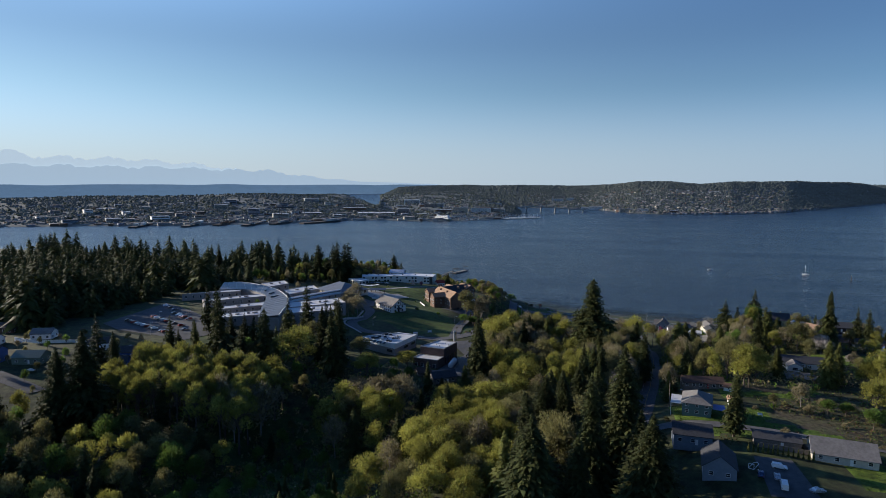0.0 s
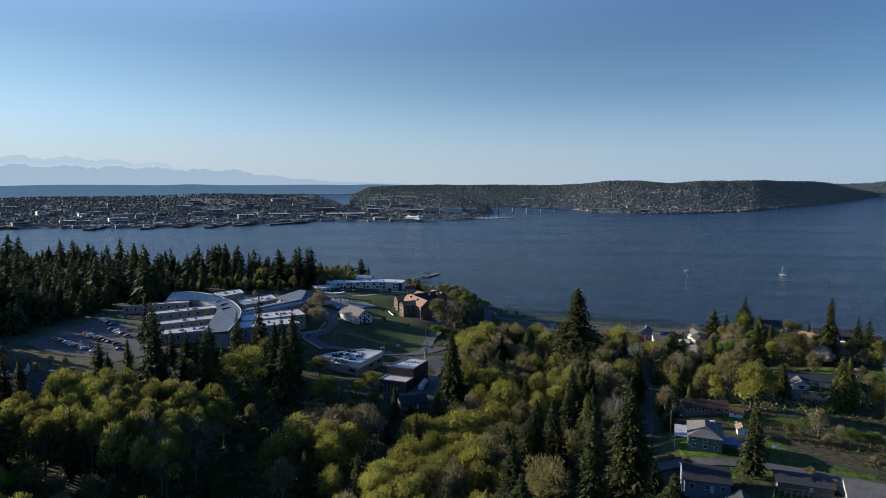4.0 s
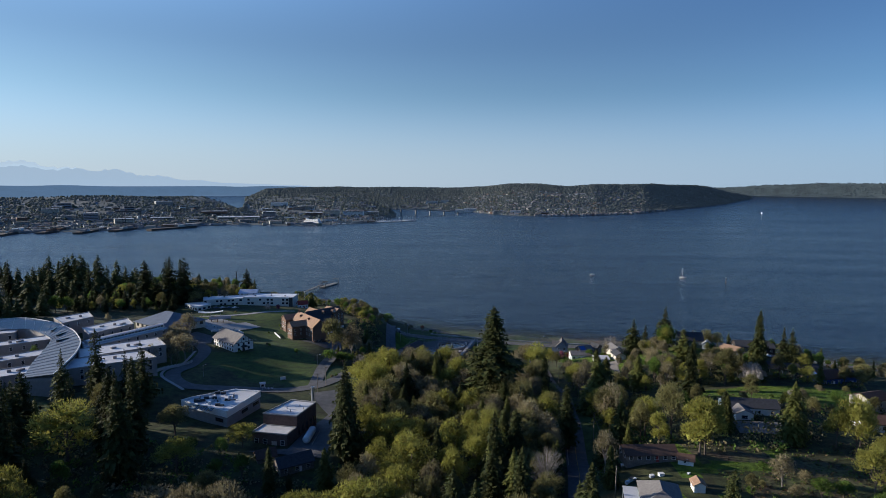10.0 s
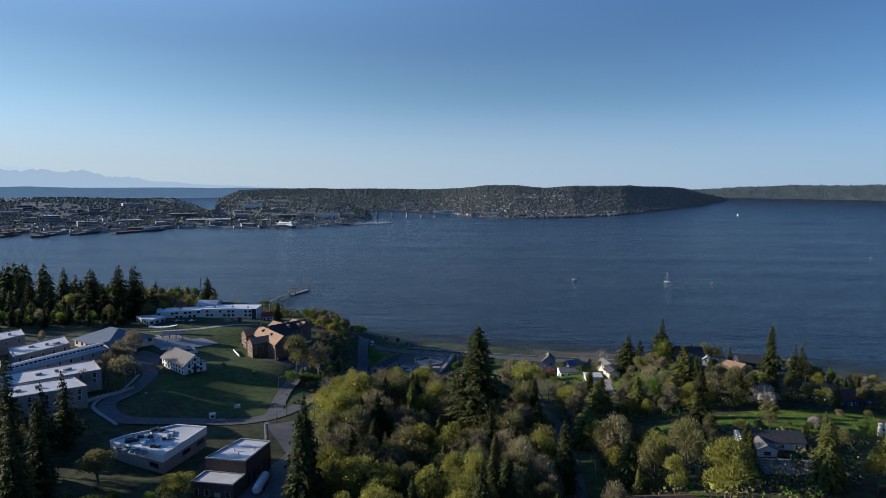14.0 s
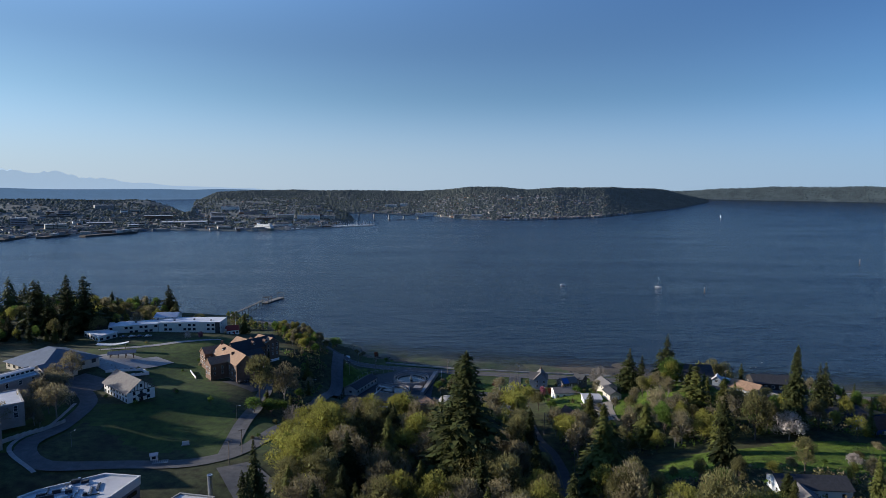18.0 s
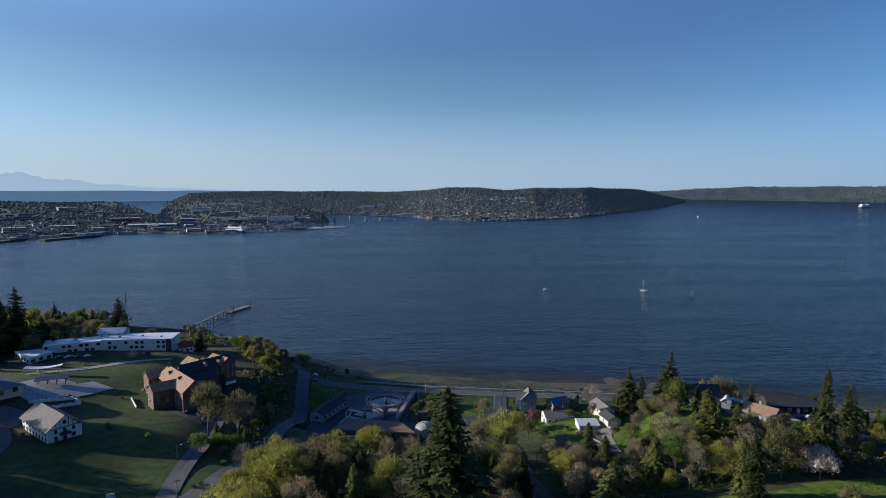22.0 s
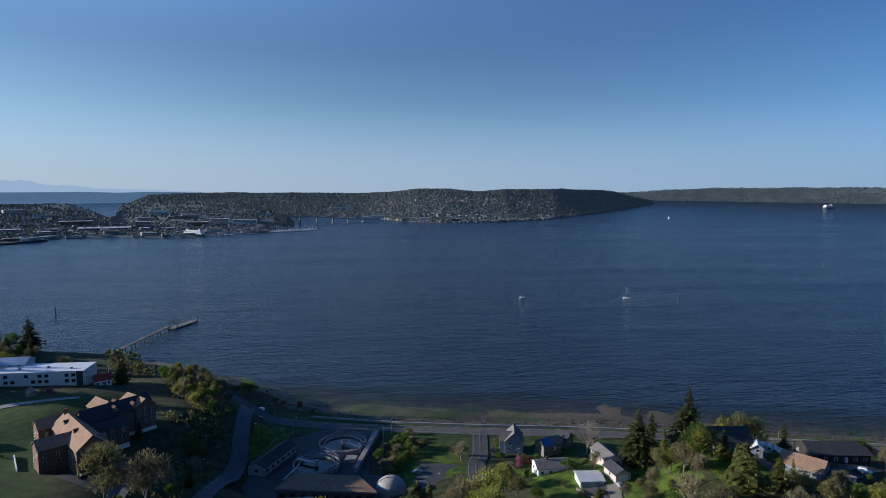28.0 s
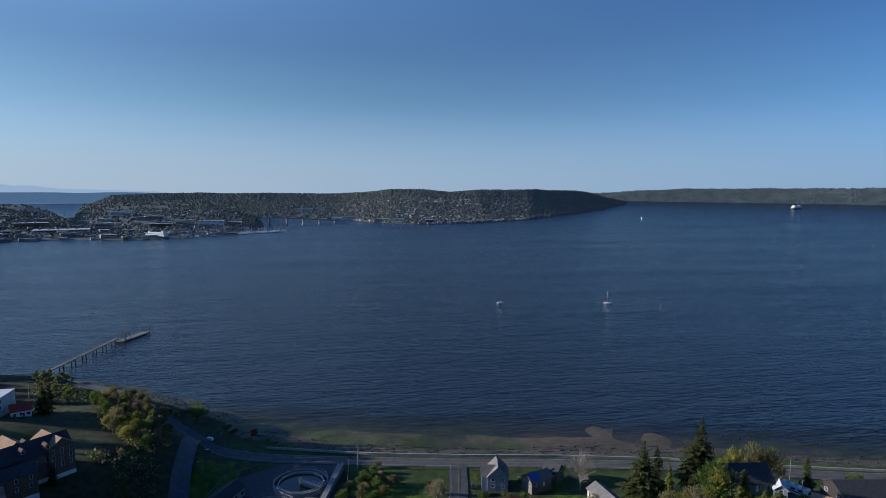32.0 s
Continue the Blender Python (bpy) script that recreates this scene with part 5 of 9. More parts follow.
for a, b in ((-10, -5.2), (-10, 5.2)):
    te.part("carport_post", Geo().box(a - 0.08, a + 0.08, b - 0.08, b + 0.08, -2, 3.4), ["white_paint"], "", pose(0, 0, 0, 0, 0, -10))
te.part("patio_cover", Geo().box(5.9, 10.5, -5.0, 1.5, 2.6, 2.75), ["blue_tarp"], "light blue sheet over the patio", pose(0, 0, 0, 0, 0, -10))
house("garage", "small pale garage beside the teal house", 58, 279, 80, 7, 6, 2.6, 1.8, "teal_siding", "grey_shingle", 1, 1, z=38.0)
house("shed", "small white shed with a red-brown roof on a lawn", 62, 301, 85, 4.0, 3.4, 2.0, 1.0, "white_paint", "tan_shingle", 1, 0, z=36.6)
# white walls given a dark wood colour for the shade and dirt on them
house("mobile_home", "long dirty white mobile home coloured as in shade, with a brown roof and clutter", 53.5, 325, 4, 18, 8.5, 2.5, 1.9, "weathered_wood", "brown_shingle", 6, 2, z=35.8)
house("shed", "low white shed with a brown roof beside the mobile home", 65, 320, -20, 5, 4, 2.0, 1.2, "white_paint", "brown_shingle", 1, 1, z=36.0)
house("long_house", "long pale house with a grey gable roof and skylights", 86, 249, -10, 19, 13, 2.7, 3.5, "cream_siding", "grey_shingle", 4, 2, z=38.2)
house("dark_house", "dark house with a grey shingle roof under trees", 38, 252, -4, 13, 11, 3.4, 2.6, "grey_blue_siding", "dark_shingle", 3, 2, z=38.6)
house("grey_house", "shaded grey-blue gabled house with white windows", 43, 229, 82, 13, 10, 3.6, 3.8, "grey_blue_siding", "dark_shingle", 3, 2, z=38.2)
house("carport", "low dark carport with a wooden fence", 67, 255, -8, 15, 8, 2.6, 0.9, "weathered_wood", "dark_shingle", 0, 0, z=38.6)
house("barn", "small barn-red outbuilding with dark roof below the boiler house", -88, 337, 30, 7, 6, 2.8, 2.2, "weathered_wood", "brown_shingle", 1, 1, z=25.6)
house("workshop", "low wooden workshop with a dark gable roof", -76, 333, 35, 13, 8, 3.0, 2.4, "weathered_wood", "dark_shingle", 3, 1, z=25.2)
LEFT_HOUSES = [(-254, 305, 25, 13, 9, "blue_siding", "dark_shingle", "navy house with a dark roof beside the car park"), (-247, 291, 25, 11, 8, "blue_siding", "dark_shingle", "blue house with white windows among trees"),
               (-278, 312, 30, 11, 8, "white_paint", "dark_shingle", "white house with a dark roof by the campus"), (-326, 320, 20, 12, 9, "white_paint", "grey_shingle", "white gabled house behind a white fence"),
               (-293, 281, 15, 15, 10, "green_siding", "green_siding", "low green house with a grey-green roof"), (-312, 275, 15, 10, 9, "blue_siding", "dark_shingle", "tall blue house at the lawn"),
               (-345, 300, 20, 13, 9, "white_paint", "grey_shingle", "long white house with a grey roof"), (-228, 268, 40, 11, 8, "grey_blue_siding", "grey_shingle", "pale grey house under yellow-green trees"),
               (-365, 330, 10, 12, 9, "brown_shingle", "dark_shingle", "brown house at the edge of the fir wood"), (-480, 640, 20, 13, 10, "white_paint", "dark_shingle", "white house among tall firs"),
               (-415, 560, 30, 12, 9, "cream_siding", "grey_shingle", "cream house hidden between firs"), (-238, 668, 10, 11, 9, "white_paint", "dark_shingle", "white house behind the white residence"),
               (-152, 632, 30, 8, 6, "white_paint", "red_paint", "little hut with a red-brown roof near the pier")]
for x, y, rz, ln, wd, wall, roof, lab in LEFT_HOUSES:
    house("house", lab, x, y, rz, ln, wd, 3.4 if "tall" not in lab else 6.0, 2.6, wall, roof, 3, 2)

# ---------------------------------------------------------------- treatment plant by the shore
PLZ = 4.4
yard = Geo().prism([(-64, 536), (-46, 520), (-6, 521), (9, 530), (10, 545), (-8, 552), (-4, 600), (-30, 606), (-52, 592)], -1.0, PLZ)
tagged(part("pavement_plant_yard", yard, ["asphalt"]), "grey paved yard of the treatment plant", "pavement", "", "structure")


def clarifier(x, y, r, turn_deg, label):
    b = Building("clarifier_tank", label, "tank", x, y, PLZ, 0, "round tanks of the treatment plant")
    b.part("outer_wall", Geo().ring(0, 0, r - 0.5, r, -0.5, 2.2, 48), ["grey_block"])
    b.part("launder", Geo().ring(0, 0, r - 2.4, r - 2.0, 0.2, 1.9, 48), ["concrete"], "inner overflow channel")
    w = Geo()
    n = 48
    w.add([(math.cos(6.2832 * i / n) * (r - 0.5), math.sin(6.2832 * i / n) * (r - 0.5), 1.0) for i in range(n)], [tuple(range(n))])
    b.part("tank_water", w, ["tank_water"], "still dark water")
    m = pose(0, 0, 0, 0, 0, turn_deg)
    br = Geo().box(-0.6, r, -0.9, 0.9, 2.25, 2.5)
    b.part("walkway", br, ["steel"], "grey steel access bridge", m)
    for s in (-0.9, 0.9):
        rail = Geo()
        rail.box(-0.6, r, s - 0.04, s + 0.04, 3.45, 3.55)
        rail.box(-0.6, r, s - 0.03, s + 0.03, 2.95, 3.0)
        for k in range(7):
            rail.box(-0.6 + k * r / 6.2, -0.5 + k * r / 6.2, s - 0.04, s + 0.04, 2.5, 3.5)
        b.part("railing", rail, ["steel"], "", m)
    b.part("drive_unit", Geo().tube((0, 0, 1.0), (0, 0, 3.6), 0.9, 0.8, 12), ["concrete"])
    g = Geo()
    for i in range(40):
        a, c = 6.2832 * i / 40, 6.2832 * (i + 1) / 40
        p, q = (math.cos(a) * (r - 0.1), math.sin(a) * (r - 0.1)), (math.cos(c) * (r - 0.1), math.sin(c) * (r - 0.1))
        g.tube((*p, 2.2), (*p, 3.3), 0.04, 0.04, 4, caps=False)
        g.tube((*p, 3.3), (*q, 3.3), 0.04, 0.04, 4, caps=False)
    b.part("rim_railing", g, ["steel"])
    return b


material("tank_water", (0.012, 0.016, 0.018), 0.15, vary=0.2, spec=0.5)
clarifier(-20.5, 583, 11.6, -40, "round concrete clarifier tank with a steel bridge")
clarifier(-31.5, 561, 10.6, 150, "round concrete clarifier tank beside the control building")
dk = Building("tank_deck", "raised concrete deck round the clarifier tanks", "deck", -18, 562, PLZ)
dk.part("deck", Geo().prism([(3.4, -8), (5.5, -8), (15.5, 34), (12.8, 35)], -0.5, 2.3), ["grey_block"])
dk.part("stair_block", Geo().prism([(-1, 2), (4, 2), (5, 6), (0, 7)], -0.5, 1.8), ["grey_block"])
g = Geo()
for k in range(18):
    t = k / 17
    g.tube((5.3 + 9.8 * t, -8 + 42 * t, 2.3), (5.3 + 9.8 * t, -8 + 42 * t, 3.4), 0.04, 0.04, 4)
g.tube((5.3, -8, 3.4), (15.1, 34, 3.4), 0.05, 0.05, 4)
dk.part("railing", g, ["steel"])

ops = Building("control_building", "low plant building with a ribbed brown roof and blue fascia", "building", -25, 535, PLZ)
OPS = ccw([(-20, -2.5), (-13.5, 9.5), (13, 4), (20, -10)])
ops.part("wall", Geo().prism(OPS, -1, 4.6), ["dark_brick"])
ops.part("roof", Geo().prism([(x * 1.04, y * 1.08) for x, y in OPS], 4.9, 5.5), ["tan_shingle"], "ribbed brown metal roof")
ops.part("fascia", Geo().prism([(x * 1.025, y * 1.05) for x, y in OPS], 4.6, 4.9), ["blue_tarp"], "light blue fascia band")
ribs = Geo()
for k in range(40):
    t = k / 39
    a = Vector((-20, -2.5)).lerp(Vector((20, -10)), t) * 1.03
    b = Vector((-13.5, 9.5)).lerp(Vector((13, 4)), t) * 1.03
    ribs.tube((a.x, a.y, 5.52), (b.x, b.y, 5.52), 0.07, 0.07, 4, caps=False)
ops.part("roof_ribs", ribs, ["brown_shingle"])
ops.row(-20, -2.6, 20, -10.1, (2.6,), 9, 2.2, 1.4, "dark_steel")
for k in range(4):
    ops.part("roof_vent", Geo().tube((-6 + 4 * k, 1.5, 5.5), (-6 + 4 * k, 1.5, 6.4), 0.3, 0.25, 8), ["steel"])
lab = Building("plant_shed", "long plant shed with a grey metal roof", "building", -52, 568, PLZ)
lab.gable(0, 0, 66, 26, 8.5, -1, 4.0, 6.0, "concrete", "dark_shingle", 0.4, cols=6, rows=(2.2,), end=1, win=(1.4, 1.0), frame_mat="dark_steel")
lab.part("pipe_rack", Geo().tube((8, -22, 2.4), (13, -8, 2.4), 0.35, 0.35, 8), ["steel"])
dm = Building("digester_dome", "pale grey domed tank beside the plant car park", "dome", 1.5, 535, PLZ)
d = Geo()
nn, rings = 28, 8
for j in range(rings + 1):
    a = math.pi / 2 * j / rings
    for i in range(nn):
        d.v.append((6.2 * math.cos(a) * math.cos(6.2832 * i / nn), 6.2 * math.cos(a) * math.sin(6.2832 * i / nn), 2.0 + 4.6 * math.sin(a)))
for j in range(rings):
    for i in range(nn):
        d.f.append((j * nn + i, j * nn + (i + 1) % nn, (j + 1) * nn + (i + 1) % nn, (j + 1) * nn + i))
        d.mi.append(0)
ob = dm.part("shell", d, ["concrete"], "pale dome shell")
for q in ob.data.polygons:
    q.use_smooth = True
dm.part("base_ring", Geo().ring(0, 0, 5.6, 6.4, -1, 2.1, 36), ["concrete"])
g = Geo()
for k in range(9):
    a, b = math.pi * k / 9 * 0.5, math.pi * (k + 1) / 9 * 0.5
    g.tube((-6.3 * math.cos(a), -0.6, 2.0 + 4.75 * math.sin(a)), (-6.3 * math.cos(b), -0.6, 2.0 + 4.75 * math.sin(b)), 0.1, 0.1, 4, caps=False)
dm.part("ladder", g, ["dark_steel"])
bs = Building("aeration_basin", "concrete basins with pale pipes and yellow rails", "basin", -44, 524, PLZ)
for k in range(3):
    bs.part("basin_wall", Geo().box(-12, 14, -9 + 6.5 * k, -8.5 + 6.5 * k, -1, 1.6), ["concrete"])
for k in range(4):
    bs.part("cross_wall", Geo().box(-12 + 8.6 * k, -11.5 + 8.6 * k, -8.5, 4, -1, 1.55), ["concrete"])
bs.part("basin_water", Geo().box(-11.5, 13.8, -8.4, 3.9, 0.2, 0.9), ["tank_water"])
g = Geo()
for a, b in (((-12, 5, 2.4), (14, 5, 2.4)), ((14, 5, 2.4), (14, -9, 2.4)), ((-3, 5, 2.4), (-3, -9, 2.4))):
    g.tube(a, b, 0.28, 0.28, 8)
for k in range(6):
    g.tube((-12 + 5 * k, 5, 0), (-12 + 5 * k, 5, 2.4), 0.14, 0.14, 6)
bs.part("pipe", g, ["white_paint"], "pale process pipes")
g = Geo()
for s in (-10, 5.6):
    g.tube((-13, s, 2.6), (15, s, 2.6), 0.07, 0.07, 4)
    for k in range(10):
        g.tube((-13 + 3.1 * k, s, 0), (-13 + 3.1 * k, s, 2.6), 0.05, 0.05, 4)
bs.part("railing", g, ["cream_siding"], "yellowish guard rails")
ch_ = Building("chain_link_fence", "grey chain-link fence with steel posts round the plant", "fence", -30, 570, PLZ)
FENCE = [(-66, 535), (-54, 594), (-30, 609), (0, 602), (-2, 552)]
for k in range(len(FENCE) - 1):
    a, b = Vector(FENCE[k]), Vector(FENCE[k + 1])
    n = int((b - a).length / 4)
    for i in range(n):
        p = a.lerp(b, i / n)
        ch_.part("post", Geo().tube((p.x + 30, p.y - 570, -0.5), (p.x + 30, p.y - 570, 2.0), 0.06, 0.06, 5), ["steel"])
    ch_.part("rail", Geo().tube((a.x + 30, a.y - 570, 1.95), (b.x + 30, b.y - 570, 1.95), 0.05, 0.05, 5), ["steel"])

# car park of the plant
lot = Geo().prism([(11, 537), (24, 520), (31, 536), (33, 553), (16, 557)], 0, 6.3)
tagged(part("pavement_car_park", lot, ["asphalt"]), "dark car park with painted bays beside the plant", "pavement", "", "structure")
ln = Geo()
for k in range(7):
    ln.box(26.5, 31.5, 528 + 3.2 * k, 528.12 + 3.2 * k, 6.3, 6.315)
    ln.box(13.5, 18, 533 + 3.2 * k, 533.12 + 3.2 * k, 6.3, 6.315)
tagged(part("trim_parking_lines", ln, ["white_paint"]), "white painted parking lines", "road marking", "", "structure")

# road markings
def dashes(name, pts, off, every, length, width, mat, lift):
    line = smooth_line(pts, 8)
    g = Geo()
    run = 0.0
    for k in range(len(line) - 1):
        a, b = line[k], line[k + 1]
        d = (b - a).normalized()
        sd = Vector((d.y, -d.x))
        n = max(1, int((b - a).length / 1.5))
        for i in range(n):
            if every and (run % every) > length:
                run += (b - a).length / n
                continue
            p, q = a.lerp(b, i / n) + sd * off, a.lerp(b, (i + 1) / n) + sd * off
            z0, z1 = height(a.x, a.y), height(b.x, b.y)
            zp, zq = height(p.x, p.y) + lift, height(q.x, q.y) + lift
            u = sd * width / 2
            g.add([(p.x - u.x, p.y - u.y, zp), (q.x - u.x, q.y - u.y, zq), (q.x + u.x, q.y + u.y, zq), (p.x + u.x, p.y + u.y, zp)], [(3, 2, 1, 0)])
            run += (b - a).length / n
    tagged(part(name, g, [mat]), "painted road line", "road marking", "", "structure")


material("road_yellow", (0.22, 0.17, 0.06), 0.8, vary=0.3)
material("worn_line", (0.34, 0.34, 0.33), 0.8, vary=0.4, scale=0.6)
dashes("trim_shore_centre", SHORE_ROAD, 0.0, 0, 0, 0.25, "road_yellow", 0.45)
dashes("trim_shore_edge", SHORE_ROAD, 3.6, 0, 0, 0.15, "worn_line", 0.45)
dashes("trim_shore_edge_inner", SHORE_ROAD, -3.6, 0, 0, 0.15, "worn_line", 0.45)
dashes("trim_hill_centre", HILL_ROAD, 0.0, 0, 0, 0.22, "road_yellow", 0.5)
dashes("trim_hill_edge", HILL_ROAD, 3.3, 0, 0, 0.14, "worn_line", 0.5)

# ---------------------------------------------------------------- pier
material("pier_deck", (0.22, 0.21, 0.19), 0.85, vary=0.25, scale=0.8, bump=0.4, per="object")
pr = Building("pier", "long narrow timber pier with a landing float at its end", "pier", -205, 760, 0.0)
def pl(x, y):
    return x + 205, y - 760
g = Geo()
a, b = Vector(pl(-212, 745)), Vector(pl(-193.5, 874))
dirv = (b - a).normalized()
sd = Vector((dirv.y, -dirv.x))
for s in (-1.2, 1.2):
    g.tube((a.x + sd.x * s, a.y + sd.y * s, 3.7), (b.x + sd.x * s, b.y + sd.y * s, 3.7), 0.22, 0.22, 5)
pr.part("beam", g, ["pile_wood"])
for k in range(55):
    p, q = a.lerp(b, k / 55), a.lerp(b, (k + 0.9) / 55)
    g = Geo().add([(p.x - sd.x * 1.5, p.y - sd.y * 1.5, 4.0), (q.x - sd.x * 1.5, q.y - sd.y * 1.5, 4.0), (q.x + sd.x * 1.5, q.y + sd.y * 1.5, 4.0), (p.x + sd.x * 1.5, p.y + sd.y * 1.5, 4.0),
                   (p.x - sd.x * 1.5, p.y - sd.y * 1.5, 4.15), (q.x - sd.x * 1.5, q.y - sd.y * 1.5, 4.15), (q.x + sd.x * 1.5, q.y + sd.y * 1.5, 4.15), (p.x + sd.x * 1.5, p.y + sd.y * 1.5, 4.15)],
                  [(0, 1, 2, 3), (7, 6, 5, 4), (0, 4, 5, 1), (1, 5, 6, 2), (2, 6, 7, 3), (3, 7, 4, 0)])
    pr.part("plank", g, ["pier_deck"])
for k in range(9):
    p = a.lerp(b, (k + 0.6) / 9)
    for s in (-1, 1):
        g = Geo().tube((p.x + sd.x * 2.2 * s, p.y + sd.y * 2.2 * s, -4), (p.x + sd.x * 1.1 * s, p.y + sd.y * 1.1 * s, 4.0), 0.42, 0.36, 7)
        pr.part("trestle_leg", g, ["pile_wood"])
    pr.part("cap_beam", Geo().tube((p.x - sd.x * 1.7, p.y - sd.y * 1.7, 3.5), (p.x + sd.x * 1.7, p.y + sd.y * 1.7, 3.5), 0.2, 0.2, 6), ["pile_wood"])
g = Geo()
for s in (-1.45, 1.45):
    g.tube((a.x + sd.x * s, a.y + sd.y * s, 5.2), (b.x + sd.x * s, b.y + sd.y * s, 5.2), 0.05, 0.05, 4)
    for k in range(30):
        p = a.lerp(b, k / 30)
        g.tube((p.x + sd.x * s, p.y + sd.y * s, 4.1), (p.x + sd.x * s, p.y + sd.y * s, 5.2), 0.05, 0.05, 4, caps=False)
pr.part("railing", g, ["pier_deck"])
c = Vector(pl(-190.5, 884))
gw = Geo()
for s in (-0.8, 0.8):
    for zz in (0.0, 1.1):
        gw.tube((b.x + sd.x * s, b.y + sd.y * s, 4.0 + zz), (c.x + sd.x * s, c.y + sd.y * s, 1.2 + zz), 0.14, 0.14, 4)
for k in range(14):
    p = b.lerp(c, k / 14)
    q = b.lerp(c, (k + 1) / 14)
    z0, z1 = 4.0 - 2.8 * k / 14, 4.0 - 2.8 * (k + 1) / 14
    for s in (-0.8, 0.8):
        gw.tube((p.x + sd.x * s, p.y + sd.y * s, z0), (q.x + sd.x * s, q.y + sd.y * s, z1 + 1.1), 0.08, 0.08, 4, caps=False)
pr.part("gangway", gw, ["steel"], "sloping steel gangway")
gd = Geo().add([(b.x - sd.x * .8, b.y - sd.y * .8, 4.02), (c.x - sd.x * .8, c.y - sd.y * .8, 1.22), (c.x + sd.x * .8, c.y + sd.y * .8, 1.22), (b.x + sd.x * .8, b.y + sd.y * .8, 4.02)], [(0, 1, 2, 3)])
pr.part("gangway_deck", gd, ["weathered_wood"])
fl = Building("landing_float", "broad timber landing float held by tall piles", "float", -187, 893, 0.0, -18)
fl.part("deck", Geo().box(-3.5, 3.5, -17, 19, 0.3, 1.1), ["pier_deck"])
fl.part("fender", Geo().box(-3.8, -3.5, -17, 19, 0.1, 0.9), ["tyre"])
for yy in (-15, -9, 17.5):
    for s in (-1, 1):
        fl.part("pile", Geo().tube((s * 4.1, yy, -5), (s * 4.1, yy, 7.2), 0.3, 0.26, 8), ["pile_wood"])
    fl.part("cross_beam", Geo().box(-4.6, 4.6, yy - 0.2, yy + 0.2, 6.5, 7.0), ["pile_wood"])
for s in (-1, 1):
    fl.part("side_beam", Geo().box(s * 4.1 - 0.15, s * 4.1 + 0.15, -15, -9, 6.3, 6.6), ["pile_wood"])


# ---------------------------------------------------------------- boats and marks
def hull(g, ln, w, h, mi=0):
    sec = [(-0.5, 0.75, 0.9), (-0.25, 1.0, 0.85), (0.1, 0.98, 0.9), (0.35, 0.62, 1.0), (0.5, 0.04, 1.15)]
    v = []
    for t, k, s in sec:
        for a, b in ((-1, 1.0), (-0.8, 0.15), (0, -0.25), (0.8, 0.15), (1, 1.0)):
            v.append((a * k * w / 2, t * ln, h * s * b if b > 0 else b * h))
    f = []
    for i in range(4):
        for j in range(4):
            f.append((i * 5 + j, (i + 1) * 5 + j, (i + 1) * 5 + j + 1, i * 5 + j + 1))
        f.append((i * 5, i * 5 + 4, (i + 1) * 5 + 4, (i + 1) * 5))
    f.append((0, 1, 2, 3, 4))
    g.add(v, f, mi)


def sailboat(x, y, rz, ln, mast, label, sail=False):
    b = Building("sailboat", label, "boat", x, y, 0.0, rz)
    g = Geo()
    hull(g, ln, ln * 0.3, ln * 0.12)
    b.part("hull", g, ["white_paint"])
    b.part("cabin", Geo().prism([(-ln * 0.09, -ln * 0.12), (ln * 0.09, -ln * 0.12), (ln * 0.07, ln * 0.2), (-ln * 0.07, ln * 0.2)], ln * 0.1, ln * 0.17), ["white_paint"])
    b.part("mast", Geo().tube((0, ln * 0.08, ln * 0.1), (0, ln * 0.08, mast), 0.2, 0.13, 6), ["steel"])
    b.part("boom", Geo().tube((0, ln * 0.08, ln * 0.25), (0, -ln * 0.38, ln * 0.25), 0.16, 0.12, 6), ["blue_siding"])
    if sail:
        b.part("sail", Geo().add([(0.05, ln * 0.06, ln * 0.3), (0.3, -ln * 0.36, ln * 0.28), (0.05, ln * 0.06, mast), (0.02, ln * 0.06, ln * 0.3), (0.25, -ln * 0.36, ln * 0.28), (0.02, ln * 0.06, mast)], [(0, 1, 2), (5, 4, 3)]), ["white_paint"])
    st = Geo()
    st.tube((0, ln * 0.08, mast), (0, ln * 0.49, ln * 0.13), 0.025, 0.025, 3, caps=False)
    st.tube((0, ln * 0.08, mast), (0, -ln * 0.48, ln * 0.12), 0.025, 0.025, 3, caps=False)
    b.part("stays", st, ["steel"])


sailboat(302, 987, 70, 9, 14, "moored white sailboat with bare mast on the bay")
sailboat(1320, 2880, 30, 10, 14, "distant sailboat under white sail", True)
sailboat(-924, 1188, 30, 12, 18, "small sailboat under white sail off the wooded point", True)


def motorboat(x, y, rz, ln, label):
    b = Building("motorboat", label, "boat", x, y, 0.0, rz)
    g = Geo()
    hull(g, ln, ln * 0.36, ln * 0.16)
    b.part("hull", g, ["white_paint"])
    b.part("cabin", Geo().box(-ln * 0.12, ln * 0.12, -ln * 0.15, ln * 0.15, ln * 0.14, ln * 0.30), ["white_paint"])
    b.part("windscreen", Geo().box(-ln * 0.125, ln * 0.125, ln * 0.05, ln * 0.155, ln * 0.2, ln * 0.27), ["window_glass"])


motorboat(177, 1005, 80, 7, "small moored white motorboat")
motorboat(-1336, 1284, 60, 10, "small boat crossing the bay near the far piers")


def marker(x, y, h, label):
    b = Building("channel_marker", label, "marker", x, y, 0.0)
    for k in range(3):
        a = k * 2.094
        b.part("pile", Geo().tube((0.8 * math.cos(a), 0.8 * math.sin(a), -5), (0.2 * math.cos(a), 0.2 * math.sin(a), h * 0.72), 0.26, 0.22, 7), ["pile_wood"])
    b.part("board", Geo().box(-0.7, 0.7, -0.08, 0.08, h * 0.72, h * 0.95), ["weathered_wood"])
    b.part("lantern", Geo().tube((0, 0, h * 0.72), (0, 0, h), 0.12, 0.1, 6), ["steel"])


